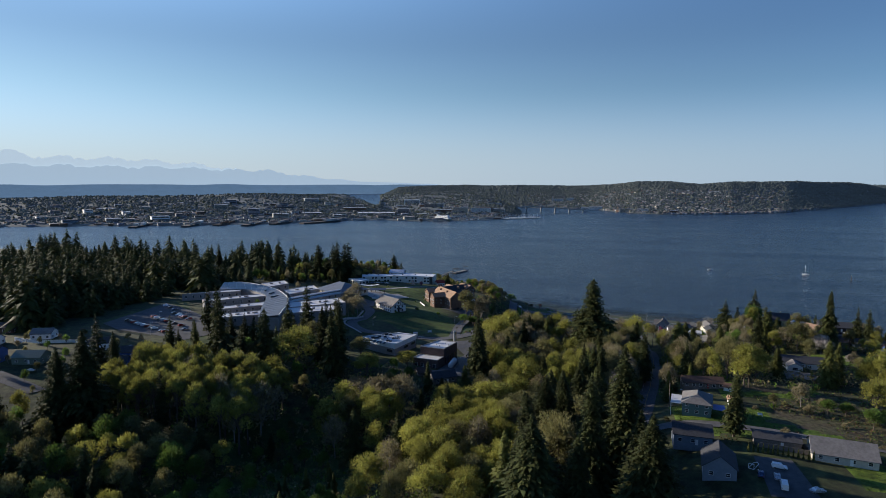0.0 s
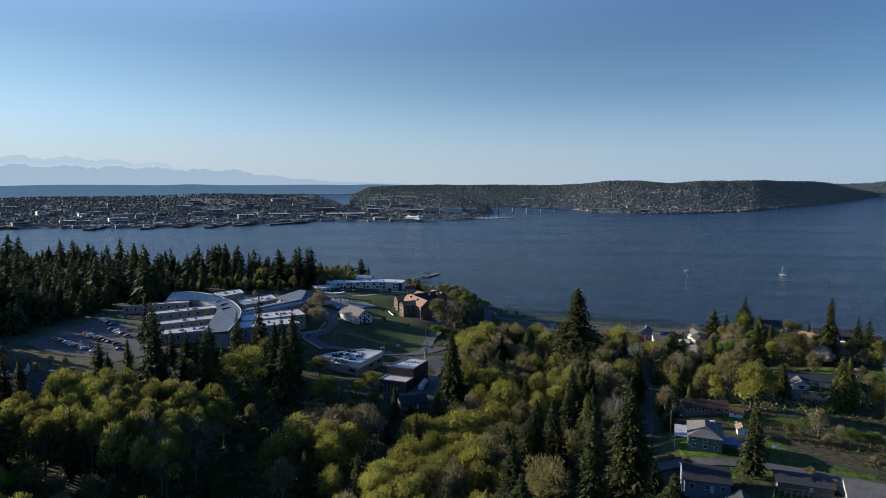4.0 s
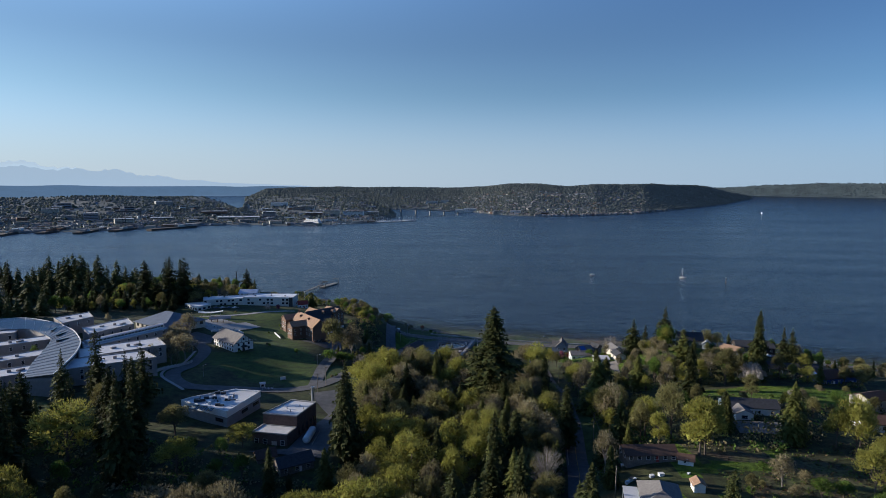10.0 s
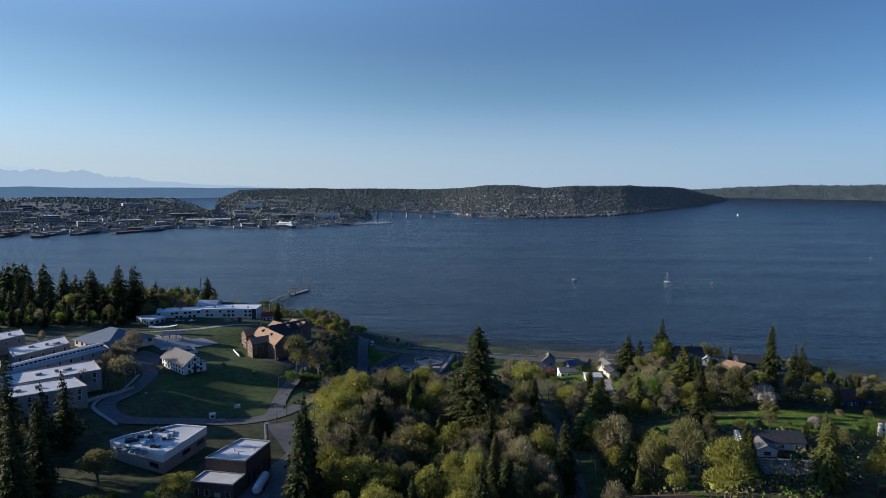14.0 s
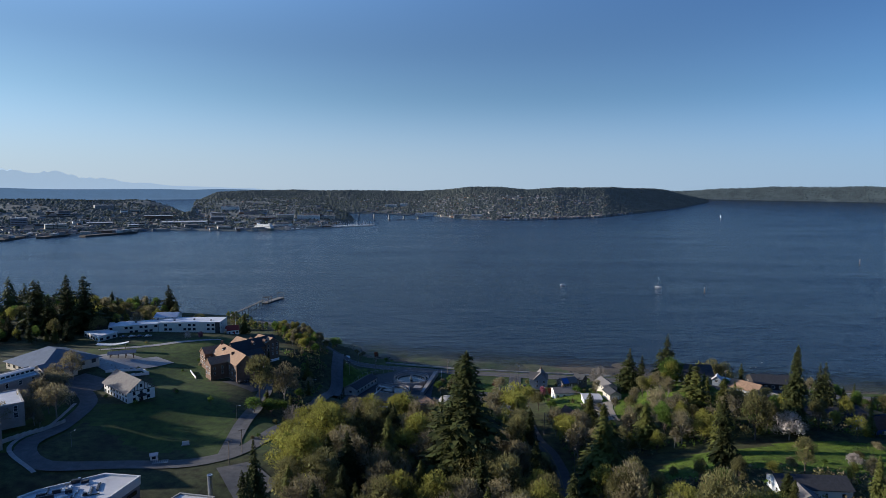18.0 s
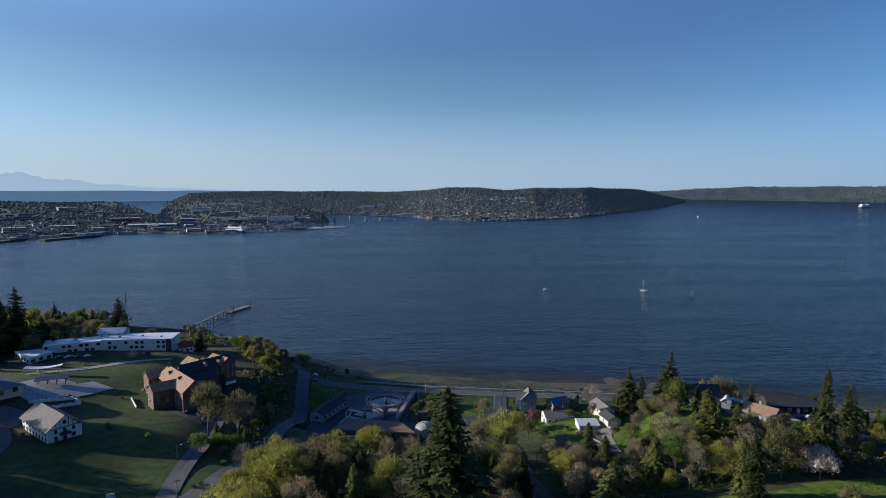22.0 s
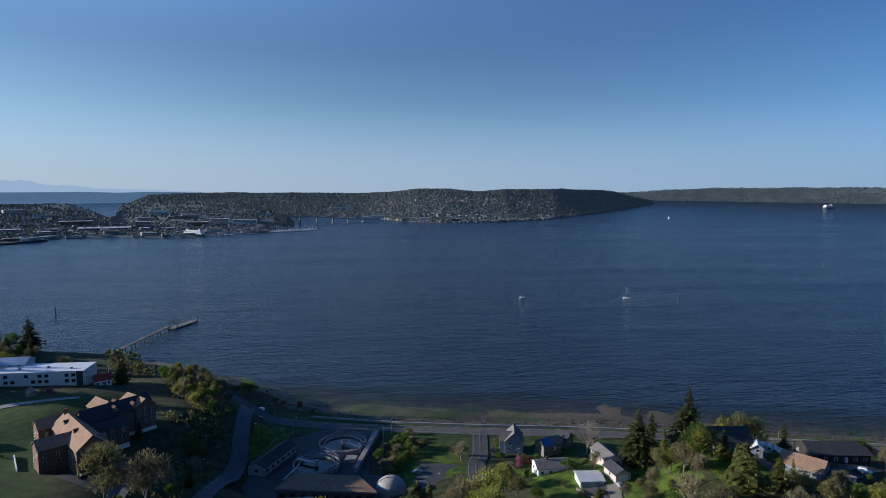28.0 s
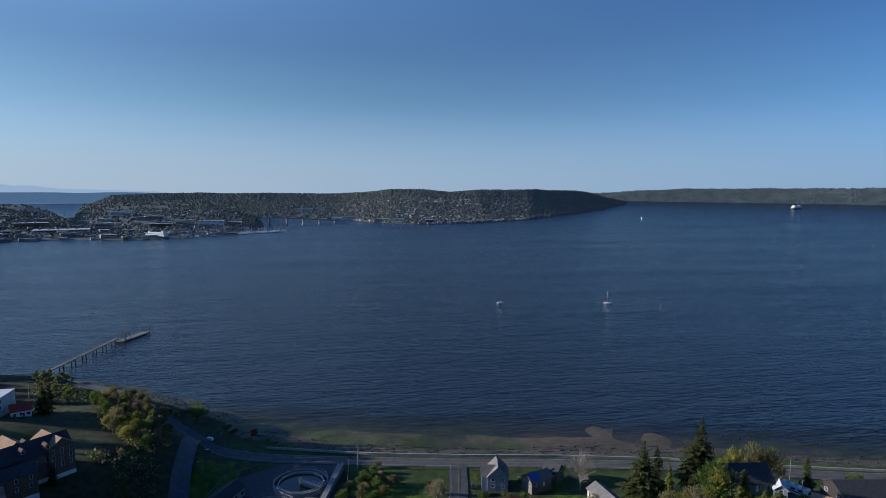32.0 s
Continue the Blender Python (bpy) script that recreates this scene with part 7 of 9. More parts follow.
# trees that stand out: kind, place, height, breadth
STANDING = [
    ("fir", 101.2, 517.4, 24.4, 1.57), ("green", 116.3, 497.2, 18.4, 1.09), ("pale", 110.7, 497.3, 13.2, 1.21), ("spring", 107.8, 501.3, 11.1, 1.18),
    ("cedar", 117.5, 469.9, 23, 2.69), ("cedar", 133.8, 475.4, 12.3, 2.37), ("olive", 137.8, 470.1, 10.3, 1.49), ("fir", 180.2, 469, 22.1, 1.23),
    ("spring", 107.5, 438.1, 13, 1.5), ("fir", 96.3, 400.1, 26.9, 1), ("olive", 127.1, 434.3, 20.2, 1.08), ("white", 139.4, 430.8, 12.3, 1.12),
    ("cedar", 84.7, 444.8, 19.1, 2.33), ("pale", 101.4, 475.4, 14.4, 1.02), ("pale", 107.2, 467.1, 12.5, 1.27), ("olive", 102.6, 451.2, 11.8, 1.37),
    ("spring", 166.3, 427.6, 10.8, 1.29), ("white", 143.1, 397.8, 5.5, 1.1), ("cedar", 55.8, 408.1, 24.9, 2.92), ("green", 73.9, 523.4, 5.6, 1.49),
    ("spring", -51.4, 425.7, 24.3, 1.17), ("spring", -62.6, 412.1, 20.1, 1.38), ("olive", -33.7, 431.7, 20.1, 1.04),
    ("spring", -21.6, 458.9, 21.7, 0.87), ("olive", -4.8, 418.2, 16.6, 1.52), ("pale", 9.9, 404.4, 16.2, 1.73), ("spring", 34.9, 491, 19.6, 1.28),
    ("pale", 34.8, 558.6, 8.9, 1.6), ("olive", -97.4, 500.2, 25.2, 0.85), ("pale", -86.1, 506.3, 23, 1.07), ("cedar", -84.5, 563.1, 12.6, 1.81),
    ("green", -95, 482, 8, 1.78), ("green", -87.4, 484.4, 8, 2.05), ("bare", -73.3, 465.8, 11.3, 1.03), ("fir", -281.5, 617.9, 38.1, 1.12),
    ("fir", -262.8, 620.9, 40.3, 1.07), ("fir", -249.4, 619.3, 40.6, 1.23), ("fir", -249.8, 647.4, 18.7, 1.28), ("fir", -227.1, 706.3, 23.1, 2.09),
    ("olive", -251.7, 661.5, 13.5, 1.42), ("olive", -249, 675.4, 13, 1.52), ("olive", -229.2, 672.3, 11.7, 1.69), ("olive", -187, 663.9, 9.4, 1.83),
    ("pale", -194.9, 506, 16.2, 1.1), ("pale", -175, 457.6, 16.1, 1.26), ("pale", -193.9, 482.7, 13, 1.22), ("green", -116.2, 482.4, 5, 0.99),
    ("cedar", -144.7, 637.6, 13.8, 2.16), ("fir", -269.7, 612.3, 24.3, 1.26), ("olive", -237.2, 611.6, 13.1, 1.53), ("bare", 97, 562, 17, 1)]
STANDING += [
    ("fir", -135, 330.5, 40, 0.9), ("fir", -149.9, 338.7, 33.3, 1.03), ("fir", -169.5, 309.3, 34.3, 0.95), ("fir", -198.9, 313.5, 40, 0.9),
    ("spring", -157.4, 325.1, 24, 1.33), ("spring", -115.5, 321.7, 14.7, 1.67), ("olive", -131.8, 355, 13, 1.67),
    ("pale", -109.3, 294.4, 13.2, 2.38), ("olive", -97.8, 306.6, 12.5, 1.37), ("spring", -99.8, 345.2, 10.2, 1.55),
    ("spring", -178.8, 290.4, 11.9, 1.51), ("spring", 74.9, 328.3, 21.5, 1.01), ("olive", 69.3, 347.7, 24, 0.9), ("olive", 48.1, 366.8, 21, 0.91),
    ("fir", 30, 352, 27, 1.2), ("fir", 96, 361.9, 14, 1.71), ("cedar", 113.5, 343, 22.8, 1.56),
    ("spring", 132.9, 335.3, 22.5, 0.9), ("spring", 117.5, 302.1, 16, 1.07), ("green", 98, 296.7, 7.6, 1.42), ("green", 104.7, 297.2, 6.6, 1.48),
    ("green", 110.3, 285.4, 8.8, 1.32), ("pale", 90.3, 305.2, 11.2, 1.05), ("olive", 78, 299.3, 7.2, 1.01), ("fir", -57, 340, 35.9, 0.9),
    ("cedar", -61.4, 320.2, 17.2, 1.8), ("fir", -70.5, 307.3, 14.8, 1.3), ("fir", -66.1, 305.6, 11.9, 1.2), ("spring", -55.1, 401.4, 24, 0.95),
    ("spring", -39.1, 347.3, 17.4, 1.62), ("spring", -29.6, 317.6, 21.2, 1.56), ("spring", -42.9, 295.2, 18.8, 2),
    ("spring", -51.7, 290.5, 17.5, 1.83), ("olive", -26.9, 284.6, 14.9, 2.36), ("spring", -7.3, 331.7, 16.2, 1.35),
    ("olive", -20.9, 367.6, 14.6, 1.42), ("pale", -10.7, 416.5, 17.9, 1.51), ("olive", 5.8, 396.5, 24, 1.26), ("olive", 14.3, 382.1, 22.9, 1),
    ("cedar", -26.2, 414.4, 24, 1.26), ("fir", -21.5, 323.4, 20.7, 1.02), ("fir", -3.3, 293.8, 22.9, 1.34), ("fir", -14.5, 288.8, 18, 1.67),
    ("bare", 14.7, 305.2, 17.7, 0.9)]
STANDING += [("cedar", -93, 497, 9, 1.6), ("green", -90, 490, 7, 1.3), ("green", -84, 494, 7, 1.3), ("cedar", -82, 503, 8, 1.5), ("olive", -90, 513, 9, 1.1), ("green", -80, 515, 7, 1.2), ("pale", -84, 524, 10, 1.0), ("cedar", -78, 530, 9, 1.6), ("pale", -80, 545, 9, 1.1)]
STANDING += [("fir", -206, 228, 44, 1.3), ("fir", -215, 221, 38, 1.35), ("fir", -176, 236, 27, 0.9), ("fir", -207, 325, 41, 0.95), ("fir", -213, 332, 36, 0.9), ("fir", -133, 318, 40, 0.9),
             ("fir", 13, 228, 50, 1.0), ("fir", 14, 243, 40, 1.0), ("fir", 2, 214, 44, 1.0), ("fir", -8, 258, 34, 1.0), ("fir", 4, 246, 36, 1.0), ("fir", 54, 260, 25, 1.15), ("fir", -62, 362, 33, 1.0),
             ("spring", 72.3, 326.7, 21.8, 1.15), ("pale", 50, 366, 23, 0.9), ("cedar", 53, 401, 28, 2.0)]
STANDING += [("pale", 84, 518, 9, 0.8), ("pale", 96, 492, 11, 0.8), ("olive", 104, 503, 12, 0.9), ("spring", 116, 496, 17, 0.9), ("pale", 112, 489, 12, 0.9), ("olive", 63, 552, 5, 1.2), ("green", 70, 556, 4, 1.4), ("russet", 64, 546, 5, 1.0), ("green", 52, 552, 6, 1.1),
             ("olive", 50, 530, 9, 1.0), ("spring", 46, 518, 12, 1.1), ("olive", 49, 505, 11, 1.1), ("green", 55, 500, 7, 1.2), ("cedar", 128, 500, 12, 1.8), ("cedar", 133, 494, 9, 1.8), ("green", 142, 490, 7, 1.2), ("pale", 86, 492, 8, 0.9), ("olive", 92, 486, 9, 1.0), ("green", 98, 479, 7, 1.3)]
# unseen tall firs, added on the sun's side to shade the wood east of them
STANDING += [("fir", -240 - 11 * (k % 3) + 3 * math.sin(k * 2.1), 138 + 5.2 * k, 31 + 5 * math.sin(k * 1.7), 1.2) for k in range(15)]
for k, x, y, h, w in STANDING:
    plant(k, x, y, h, w * (1.45 if k == "fir" and x < -240 else 1.0))


def apart(x, y, d=6.5):
    return all((x - a) ** 2 + (y - b) ** 2 > d * d for _, a, b, _, _ in STANDING)


plant("great_fir", 1.6, 403.8, 52, 1.65, "tallest dark fir standing above the woods")
plant("great_fir", 145.7, 439.2, 39, 0.85, "tall ragged dark fir behind the lawns")
plant("fir", 120.3, 513.7, 28, 1.45, "tall dark fir beside the dark-roofed house")
FIRS = [(168, 455, 26), (112, 527, 20), (5, 289, 26), (-13, 292, 28), (-60, 348, 30), (-57, 338, 30), (-56, 398, 26), (-238, 360, 32),
        (-159, 383, 30), (-163, 376, 28), (-177, 376, 34), (-181, 358, 30), (-136, 335, 28), (-240, 271, 36), (-221, 261, 34), (-236, 257, 30)]
FIRS += [(-433, 620, 34), (-417, 638, 34), (-336, 626, 34), (-318, 623, 32), (-293, 639, 34), (-279, 650, 36), (-262, 640, 37), (-205, 665, 20), (-74, 249, 22), (-96, 256, 22), (-80, 316, 18), (-60, 274, 24), (50, 349, 24), (-150, 655, 14)]
for x, y, h in FIRS:
    if apart(x, y):
        plant("fir", x, y, h, TREE_RNG.uniform(0.9, 1.15))
for x, y, h, w in ((-186, 452, 14, 1.1), (-181, 462, 13, 1.1), (-190, 470, 14, 1.0), (-178, 447, 12, 1.0), (-196, 492, 14, 1.0), (-188, 484, 13, 1.0), (-184, 437, 12, 1.0)):
    plant("pale", x, y, h, w, "half-bare grey tree in a clump beside the care home")
CEDARS = [(123, 483, 15, 1.5), (67, 470, 19, 1.9), (104, 419, 22, 1.2), (70, 459, 17, 1.8), (123, 536, 14, 1.3), (94, 355, 15, 1.3), (120, 352, 18, 1.4), (125, 363, 18, 1.2), (127, 479, 13, 1.3), (-108, 562, 9, 1.3), (107, 505, 17, 1.5), (141, 478, 10, 0.9)]
for x, y, h, w in CEDARS:
    if apart(x, y):
        plant("cedar", x, y, h, w)
for k, x, y, h, w in (("spring", 82, 346, 17, 1.15), ("spring", 128, 340, 16, 1.0), ("spring", 139, 343, 18, 1), ("spring", 128, 312, 15, 1), ("spring", -180, 276, 22, 1.1), ("olive", -168, 283, 22, 1.1), ("spring", -150, 284, 23, 1.0), ("olive", -190, 262, 20, 1),
                      ("spring", -54, 432, 20, 1.2), ("spring", -52, 447, 18, 1.2), ("spring", -25, 481, 16, 1.1), ("spring", -113, 265, 22, 1.1), 
                      ("green", 7, 560, 6, 1.6), ("green", -3, 566, 6, 1.5), ("green", 12, 574, 5, 1.5), ("russet", 33, 566, 6, 0.8), ("pink", 58, 540, 6.5, 0.7), ("white", -172, 600, 6, 0.8), ("pink", -164, 602, 5, 0.8), ("white", 143, 462, 9, 0.9),
                      ("olive", 60, 552, 6, 1.0), ("green", -82, 669, 9, 1.9), ("olive", -95, 676, 4, 1.6), ("olive", -64, 651, 4, 1.5), ("pale", -58, 646, 4, 1.3), ("russet", -48, 640, 5, 0.9), ("pale", 118, 497, 12, 1.1), ("spring", 112, 506, 11, 1.0), ("pale", 126, 455, 13, 1.2), ("olive", 105, 455, 12, 1.0), ("pale", 100, 483, 9, 0.8),
                      ("olive", 156, 533, 22, 0.8), ("spring", 150, 536, 21, 0.8), ("olive", 162, 531, 19, 0.85), ("spring", 145, 534, 17, 0.8), ("fir", 162, 512, 13, 1.1), ("spring", 113, 452, 10, 1.1), ("pale", -172, 441, 9, 0.7), ("pale", -183, 447, 10, 0.8), ("olive", -196, 505, 9, 0.8), ("green", -136, 492, 3, 1.0), ("green", -112, 486, 3.4, 0.9),
                      ("olive", -185, 392, 9, 0.7), ("pale", -196, 386, 8, 0.7), ("olive", -205, 390, 7, 0.6), ("green", -246, 431, 8, 0.8), ("pale", -255, 515, 11, 0.6)):
    if apart(x, y):
        plant(k, x, y, h, w)

WOODS = [  # outline, spacing, kinds, lowest and highest tree
    ([(-75, 200), (-74, 240), (-68, 266), (-60, 300), (-42, 332), (-24, 352), (-8, 342), (-2, 320), (-18, 302), (-28, 272), (-20, 240), (-36, 196)], 1.45, ["spring"] * 9 + ["olive"] * 2 + ["pale"], 15, 20),
    ([(-30, 195), (-18, 240), (-18, 256), (12, 256), (8, 215), (2, 190)], 1.5, ["fir"] * 6 + ["cedar"] * 2 + ["olive"] * 2, 24, 33),
    ([(-18, 256), (-26, 272), (-14, 302), (0, 322), (8, 330), (4, 300), (4, 256)], 1.5, ["fir"] * 5 + ["cedar"] * 3 + ["olive"] * 3, 16, 23),
    ([(4, 256), (4, 300), (8, 330), (25, 340), (21, 310), (14, 266), (12, 256)], 1.4, ["cedar"] * 2 + ["olive"] * 4 + ["pale"] * 2 + ["fir"], 11, 15),
    ([(-66, 400), (-48, 396), (-46, 440), (-56, 470), (-66, 440)], 1.6, ["spring"] * 3 + ["olive"], 14, 19),
    ([(-62, 330), (-40, 338), (-24, 356), (-6, 346), (4, 326), (29, 346), (34, 420), (34, 470), (28, 494), (8, 480), (-4, 462), (-54, 458), (-60, 410)], 1.4, ["olive"] * 6 + ["pale"] * 6 + ["cedar"] * 3 + ["fir"] * 2 + ["spring"] * 3, 15, 21),
    ([(-218, 238), (-142, 236), (-140, 280), (-180, 284), (-218, 280)], 1.0, ["grove"] * 7 + ["pale"], 22, 26),
    ([(-250, 155), (-140, 150), (-136, 224), (-250, 226)], 1.6, ["spring"] * 3 + ["olive"] * 5 + ["green"] * 3 + ["fir"], 12, 18),
    ([(-112, 250), (-84, 250), (-84, 292), (-112, 292)], 1.5, ["spring", "olive", "spring", "pale"], 18, 23),
    ([(-140, 120), (-10, 120), (0, 195), (-30, 195), (-76, 200), (-78, 262), (-66, 305), (-66, 335), (-105, 338), (-140, 350), (-150, 300), (-138, 290)], 2.1, ["olive"] * 4 + ["green"] * 6 + ["fir"] + ["cedar"] * 2, 6, 10),
    ([(-140, 284), (-138, 340), (-205, 335), (-222, 300), (-216, 286)], 1.9, ["olive"] * 3 + ["fir"] * 3 + ["green"] * 2, 8, 14),
    ([(0, 196), (26, 196), (22, 222), (16, 254), (4, 256)], 1.5, ["fir"] * 4 + ["cedar", "olive"], 22, 32),
    ([(27, 306), (36, 304), (42, 334), (31, 338)], 1.2, ["cedar", "olive", "fir", "pale"], 12, 17),
    ([(46, 330), (64, 332), (62, 450), (50, 470), (47, 400)], 1.4, ["cedar", "olive", "pale", "olive", "spring"], 12, 19),
    ([(65, 425), (85, 432), (150, 442), (200, 428), (200, 438), (160, 462), (125, 478), (100, 475), (60, 455)], 1.25, ["green", "spring", "olive", "cedar", "pale", "olive"], 9, 15),
    ([(-100, 600), (-84, 590), (-78, 602), (-88, 632), (-112, 654), (-128, 652), (-116, 626)], 1.0, ["olive", "spring", "pale", "green", "spring"], 7, 10),
    ([(-130, 655), (-150, 690), (-168, 716), (-180, 706), (-165, 672), (-140, 652)], 1.1, ["olive", "green", "spring", "spring"], 3, 4.6),
    ([(-105, 580), (-78, 480), (-64, 500), (-74, 545), (-78, 588), (-100, 592)], 3.2, ["pale", "cedar", "pale", "olive"], 4, 7),
    ([(235, 300), (310, 250), (340, 420), (245, 430), (140, 345), (150, 300)], 2.3, ["spring", "olive", "fir", "cedar", "pale"], 10, 19),
    ([(60, 335), (100, 330), (130, 350), (150, 378), (190, 370), (200, 385), (150, 390), (120, 392), (90, 396), (62, 400)], 2.6, ["olive", "green", "pale", "cedar", "spring"], 8, 14),
    ([(-330, 560), (-245, 590), (-240, 620), (-212, 640), (-212, 690), (-260, 735), (-330, 740)], 1.5, ["olive", "pale", "fir", "green", "cedar", "spring"], 8, 14),
    ([(180, 470), (260, 455), (300, 480), (280, 520), (215, 530), (180, 520)], 1.9, ["olive", "green", "pale", "cedar"], 5, 11),
    ([(-262, 345), (-225, 340), (-205, 352), (-172, 372), (-160, 352), (-195, 318), (-240, 318)], 1.7, ["fir", "olive", "fir", "cedar"], 11, 20),
    ([(-345, 330), (-300, 262), (-240, 244), (-236, 300), (-260, 345)], 3.4, ["green", "olive", "pale"], 4, 7)]
wood_rng = random.Random(9)
for poly, gap, kinds, h0, h1 in WOODS:
    bx0, bx1 = min(p[0] for p in poly), max(p[0] for p in poly)
    by0, by1 = min(p[1] for p in poly), max(p[1] for p in poly)
    tries = int((bx1 - bx0) * (by1 - by0) / 16)
    for _ in range(tries):
        x, y = wood_rng.uniform(bx0, bx1), wood_rng.uniform(by0, by1)
        h = wood_rng.uniform(h0, h1)
        if inside(x, y, poly) and free(x, y, gap * 1.13):
            kind = wood_rng.choice(kinds)
            broad = wood_rng.uniform(0.78, 1.12) if kind not in ("fir", "cedar") else wood_rng.uniform(1.15, 1.5)
            plant(kind, x, y, h * (1.18 if kind == "fir" else 1.0), broad)
            PLANTED[-1] = (x, y, h * (0.13 if kind == "grove" else 0.2))

# the fir wood behind the car park, and the woods beyond
fw_trunk, fw_crown = Geo(), Geo()
for k in range(720):
    x, y = (wood_rng.uniform(-560, -326), wood_rng.uniform(335, 560)) if k % 2 else (wood_rng.uniform(-760, -330), wood_rng.uniform(330, 770))
    if inland(x, y) < 20 or (x > -345 and y < 480):
        continue
    z, h = height(x, y), wood_rng.uniform(14, 21) + 17 * float(step(-0.1, 0.5, wob(x, y, 16.0, 3.0)))
    r = h * 0.29
    fw_trunk.tube((x, y, z - 1), (x, y, z + h * 0.9), h * 0.014, 0.05, 5, caps=False)
    for k in range(24):
        f = k / 23
        for b in range(6):
            a = wood_rng.uniform(0, 6.28)
            out = Vector((math.cos(a), math.sin(a), 0))
            ln = (r * (1 - f) ** 0.8 + 0.3) * wood_rng.uniform(0.55, 1.15)
            zz = z + h * (0.10 + 0.89 * f) + wood_rng.uniform(-0.03, 0.03) * h
            for q in (0.5, 0.95):
                spray(fw_crown, Vector((x, y, zz - 0.32 * ln * q)) + out * ln * q, Vector((-out.y, out.x, wood_rng.uniform(-0.6, 0.6))) * (ln * 0.22 + 0.3), (out + Vector((0, 0, -0.6))) * ln * 0.30)
tagged(part("fir_wood_trunks", fw_trunk, ["bark"]), "dark fir trunks of the dense wood", "woods", "", "stuff")
tagged(part("fir_wood", fw_crown, ["fir_needles"]), "dense dark fir wood behind the car park", "woods", "", "stuff")

# undergrowth, hedges and shrubs
ug = [Geo(), Geo(), Geo()]
for poly, gap, kinds, h0, h1 in WOODS[:20]:
    bx0, bx1 = min(p[0] for p in poly), max(p[0] for p in poly)
    by0, by1 = min(p[1] for p in poly), max(p[1] for p in poly)
    for _ in range(int((bx1 - bx0) * (by1 - by0) / 14)):
        x, y = wood_rng.uniform(bx0, bx1), wood_rng.uniform(by0, by1)
        if not inside(x, y, poly) or near_line(x, y, HILL_ROAD, 6) or near_line(x, y, CAMPUS_ROAD, 6) or near_line(x, y, SHORE_ROAD, 8) or any(inside(x, y, q) for q in YARDS[:6]):
            continue
        z = height(x, y)
        g = ug[wood_rng.choice([0, 0, 1, 2])]
        for _ in range(11):
            u = rnd_dir(wood_rng)
            v = u.cross(rnd_dir(wood_rng)).normalized()
            s = wood_rng.uniform(0.22, 0.5)
            quad_at(g, Vector((x + wood_rng.uniform(-1.6, 1.6), y + wood_rng.uniform(-1.6, 1.6), z + wood_rng.uniform(0.1, 2.6))), u * s, v * s)
for g, mname, lab in zip(ug, ("olive_leaves", "green_leaves", "pale_catkins"), ("olive undergrowth under the trees", "green undergrowth under the trees", "pale dry undergrowth under the trees")):
    tagged(part("undergrowth", g, [mname]), lab, "undergrowth", "", "stuff")

# blades of the sunlit lawns, tall enough to catch the low sun
turf, turf_rng = Geo(), random.Random(21)
for poly in LAWNS[3:]:
    bx0, bx1 = min(p[0] for p in poly), max(p[0] for p in poly)
    by0, by1 = min(p[1] for p in poly), max(p[1] for p in poly)
    for _ in range(int((bx1 - bx0) * (by1 - by0) * 2.2)):
        x, y = turf_rng.uniform(bx0, bx1), turf_rng.uniform(by0, by1)
        if not inside(x, y, poly) or any(inside(x, y, q) for q in BRUSH) or near_line(x, y, HILL_LANE, 3.2) or near_line(x, y, HILL_ROAD, 5):
            continue
        if any((x - bx) ** 2 + (y - by) ** 2 < r * r * 0.5 for bx, by, r in BUILT):
            continue
        z, a = height(x, y), turf_rng.uniform(0, 6.28)
        w, up = turf_rng.uniform(0.14, 0.34), turf_rng.uniform(0.12, 0.28)
        dx, dy = math.cos(a) * w, math.sin(a) * w
        turf.add([(x - dx, y - dy, z - 0.05), (x + dx, y + dy, z - 0.05), (x + dy * 0.5, y - dx * 0.5, z + up)], [(0, 1, 2)])
tagged(part("grass", turf, ["grass"]), "sunlit yellow-green grass of the lawns", "grass", "", "stuff")


def shrubs(pts, h0, h1, gap=0.0):
    for x, y in pts:
        plant("shrub", x, y, wood_rng.uniform(h0, h1))


shrubs([(56, 545), (60, 547), (66, 548), (72, 548), (54, 535), (58, 522), (84, 530), (86, 533), (80, 500), (72, 500), (95, 500), (104, 492), (100, 488), (85, 470), (92, 468), (110, 470), (78, 464), (70, 482)], 1.6, 3.2)
shrubs([(80, 405), (95, 402), (120, 398), (135, 402), (150, 405), (165, 415), (180, 418), (72, 402), (128, 385), (140, 380), (150, 395), (66, 372), (70, 352)], 1.5, 3.5)
shrubs([(78, 300), (84, 305), (92, 300), (100, 310), (110, 305), (120, 300), (70, 296), (74, 268), (36, 268), (32, 275), (55, 262), (100, 285), (112, 290), (90, 318), (126, 286), (104, 262), (118, 256)], 1.4, 4.0)
shrubs([(-84, 448), (-86, 446), (-82, 470), (-80, 478), (-96, 508), (-93, 500), (-138, 495), (-150, 478), (-168, 486), (-146, 552), (-152, 540), (-195, 590), (-205, 585), (-150, 560)], 1.2, 2.6)
shrubs([(-128, 700), (-136, 706), (-120, 694), (-110, 690), (-100, 684), (-92, 678), (-84, 670), (-150, 722), (-160, 730), (-176, 745), (-60, 648), (-40, 632), (-36, 630)], 1.5, 3.5)
shrubs([(2, 552), (4, 570), (10, 566), (14, 570), (0, 578), (8, 582), (18, 578), (-1, 560)], 3.0, 5.0)
hedge = random.Random(41)
for k in range(34):
    x, y = hedge.uniform(-1, 16), hedge.uniform(552, 598)
    if -2 + (y - 552) * 0.16 < x < 9 + (y - 552) * 0.15:
        plant("shrub", x, y, hedge.uniform(3.0, 5.2), 0.8, "dense green shrub in the bank beside the tanks")
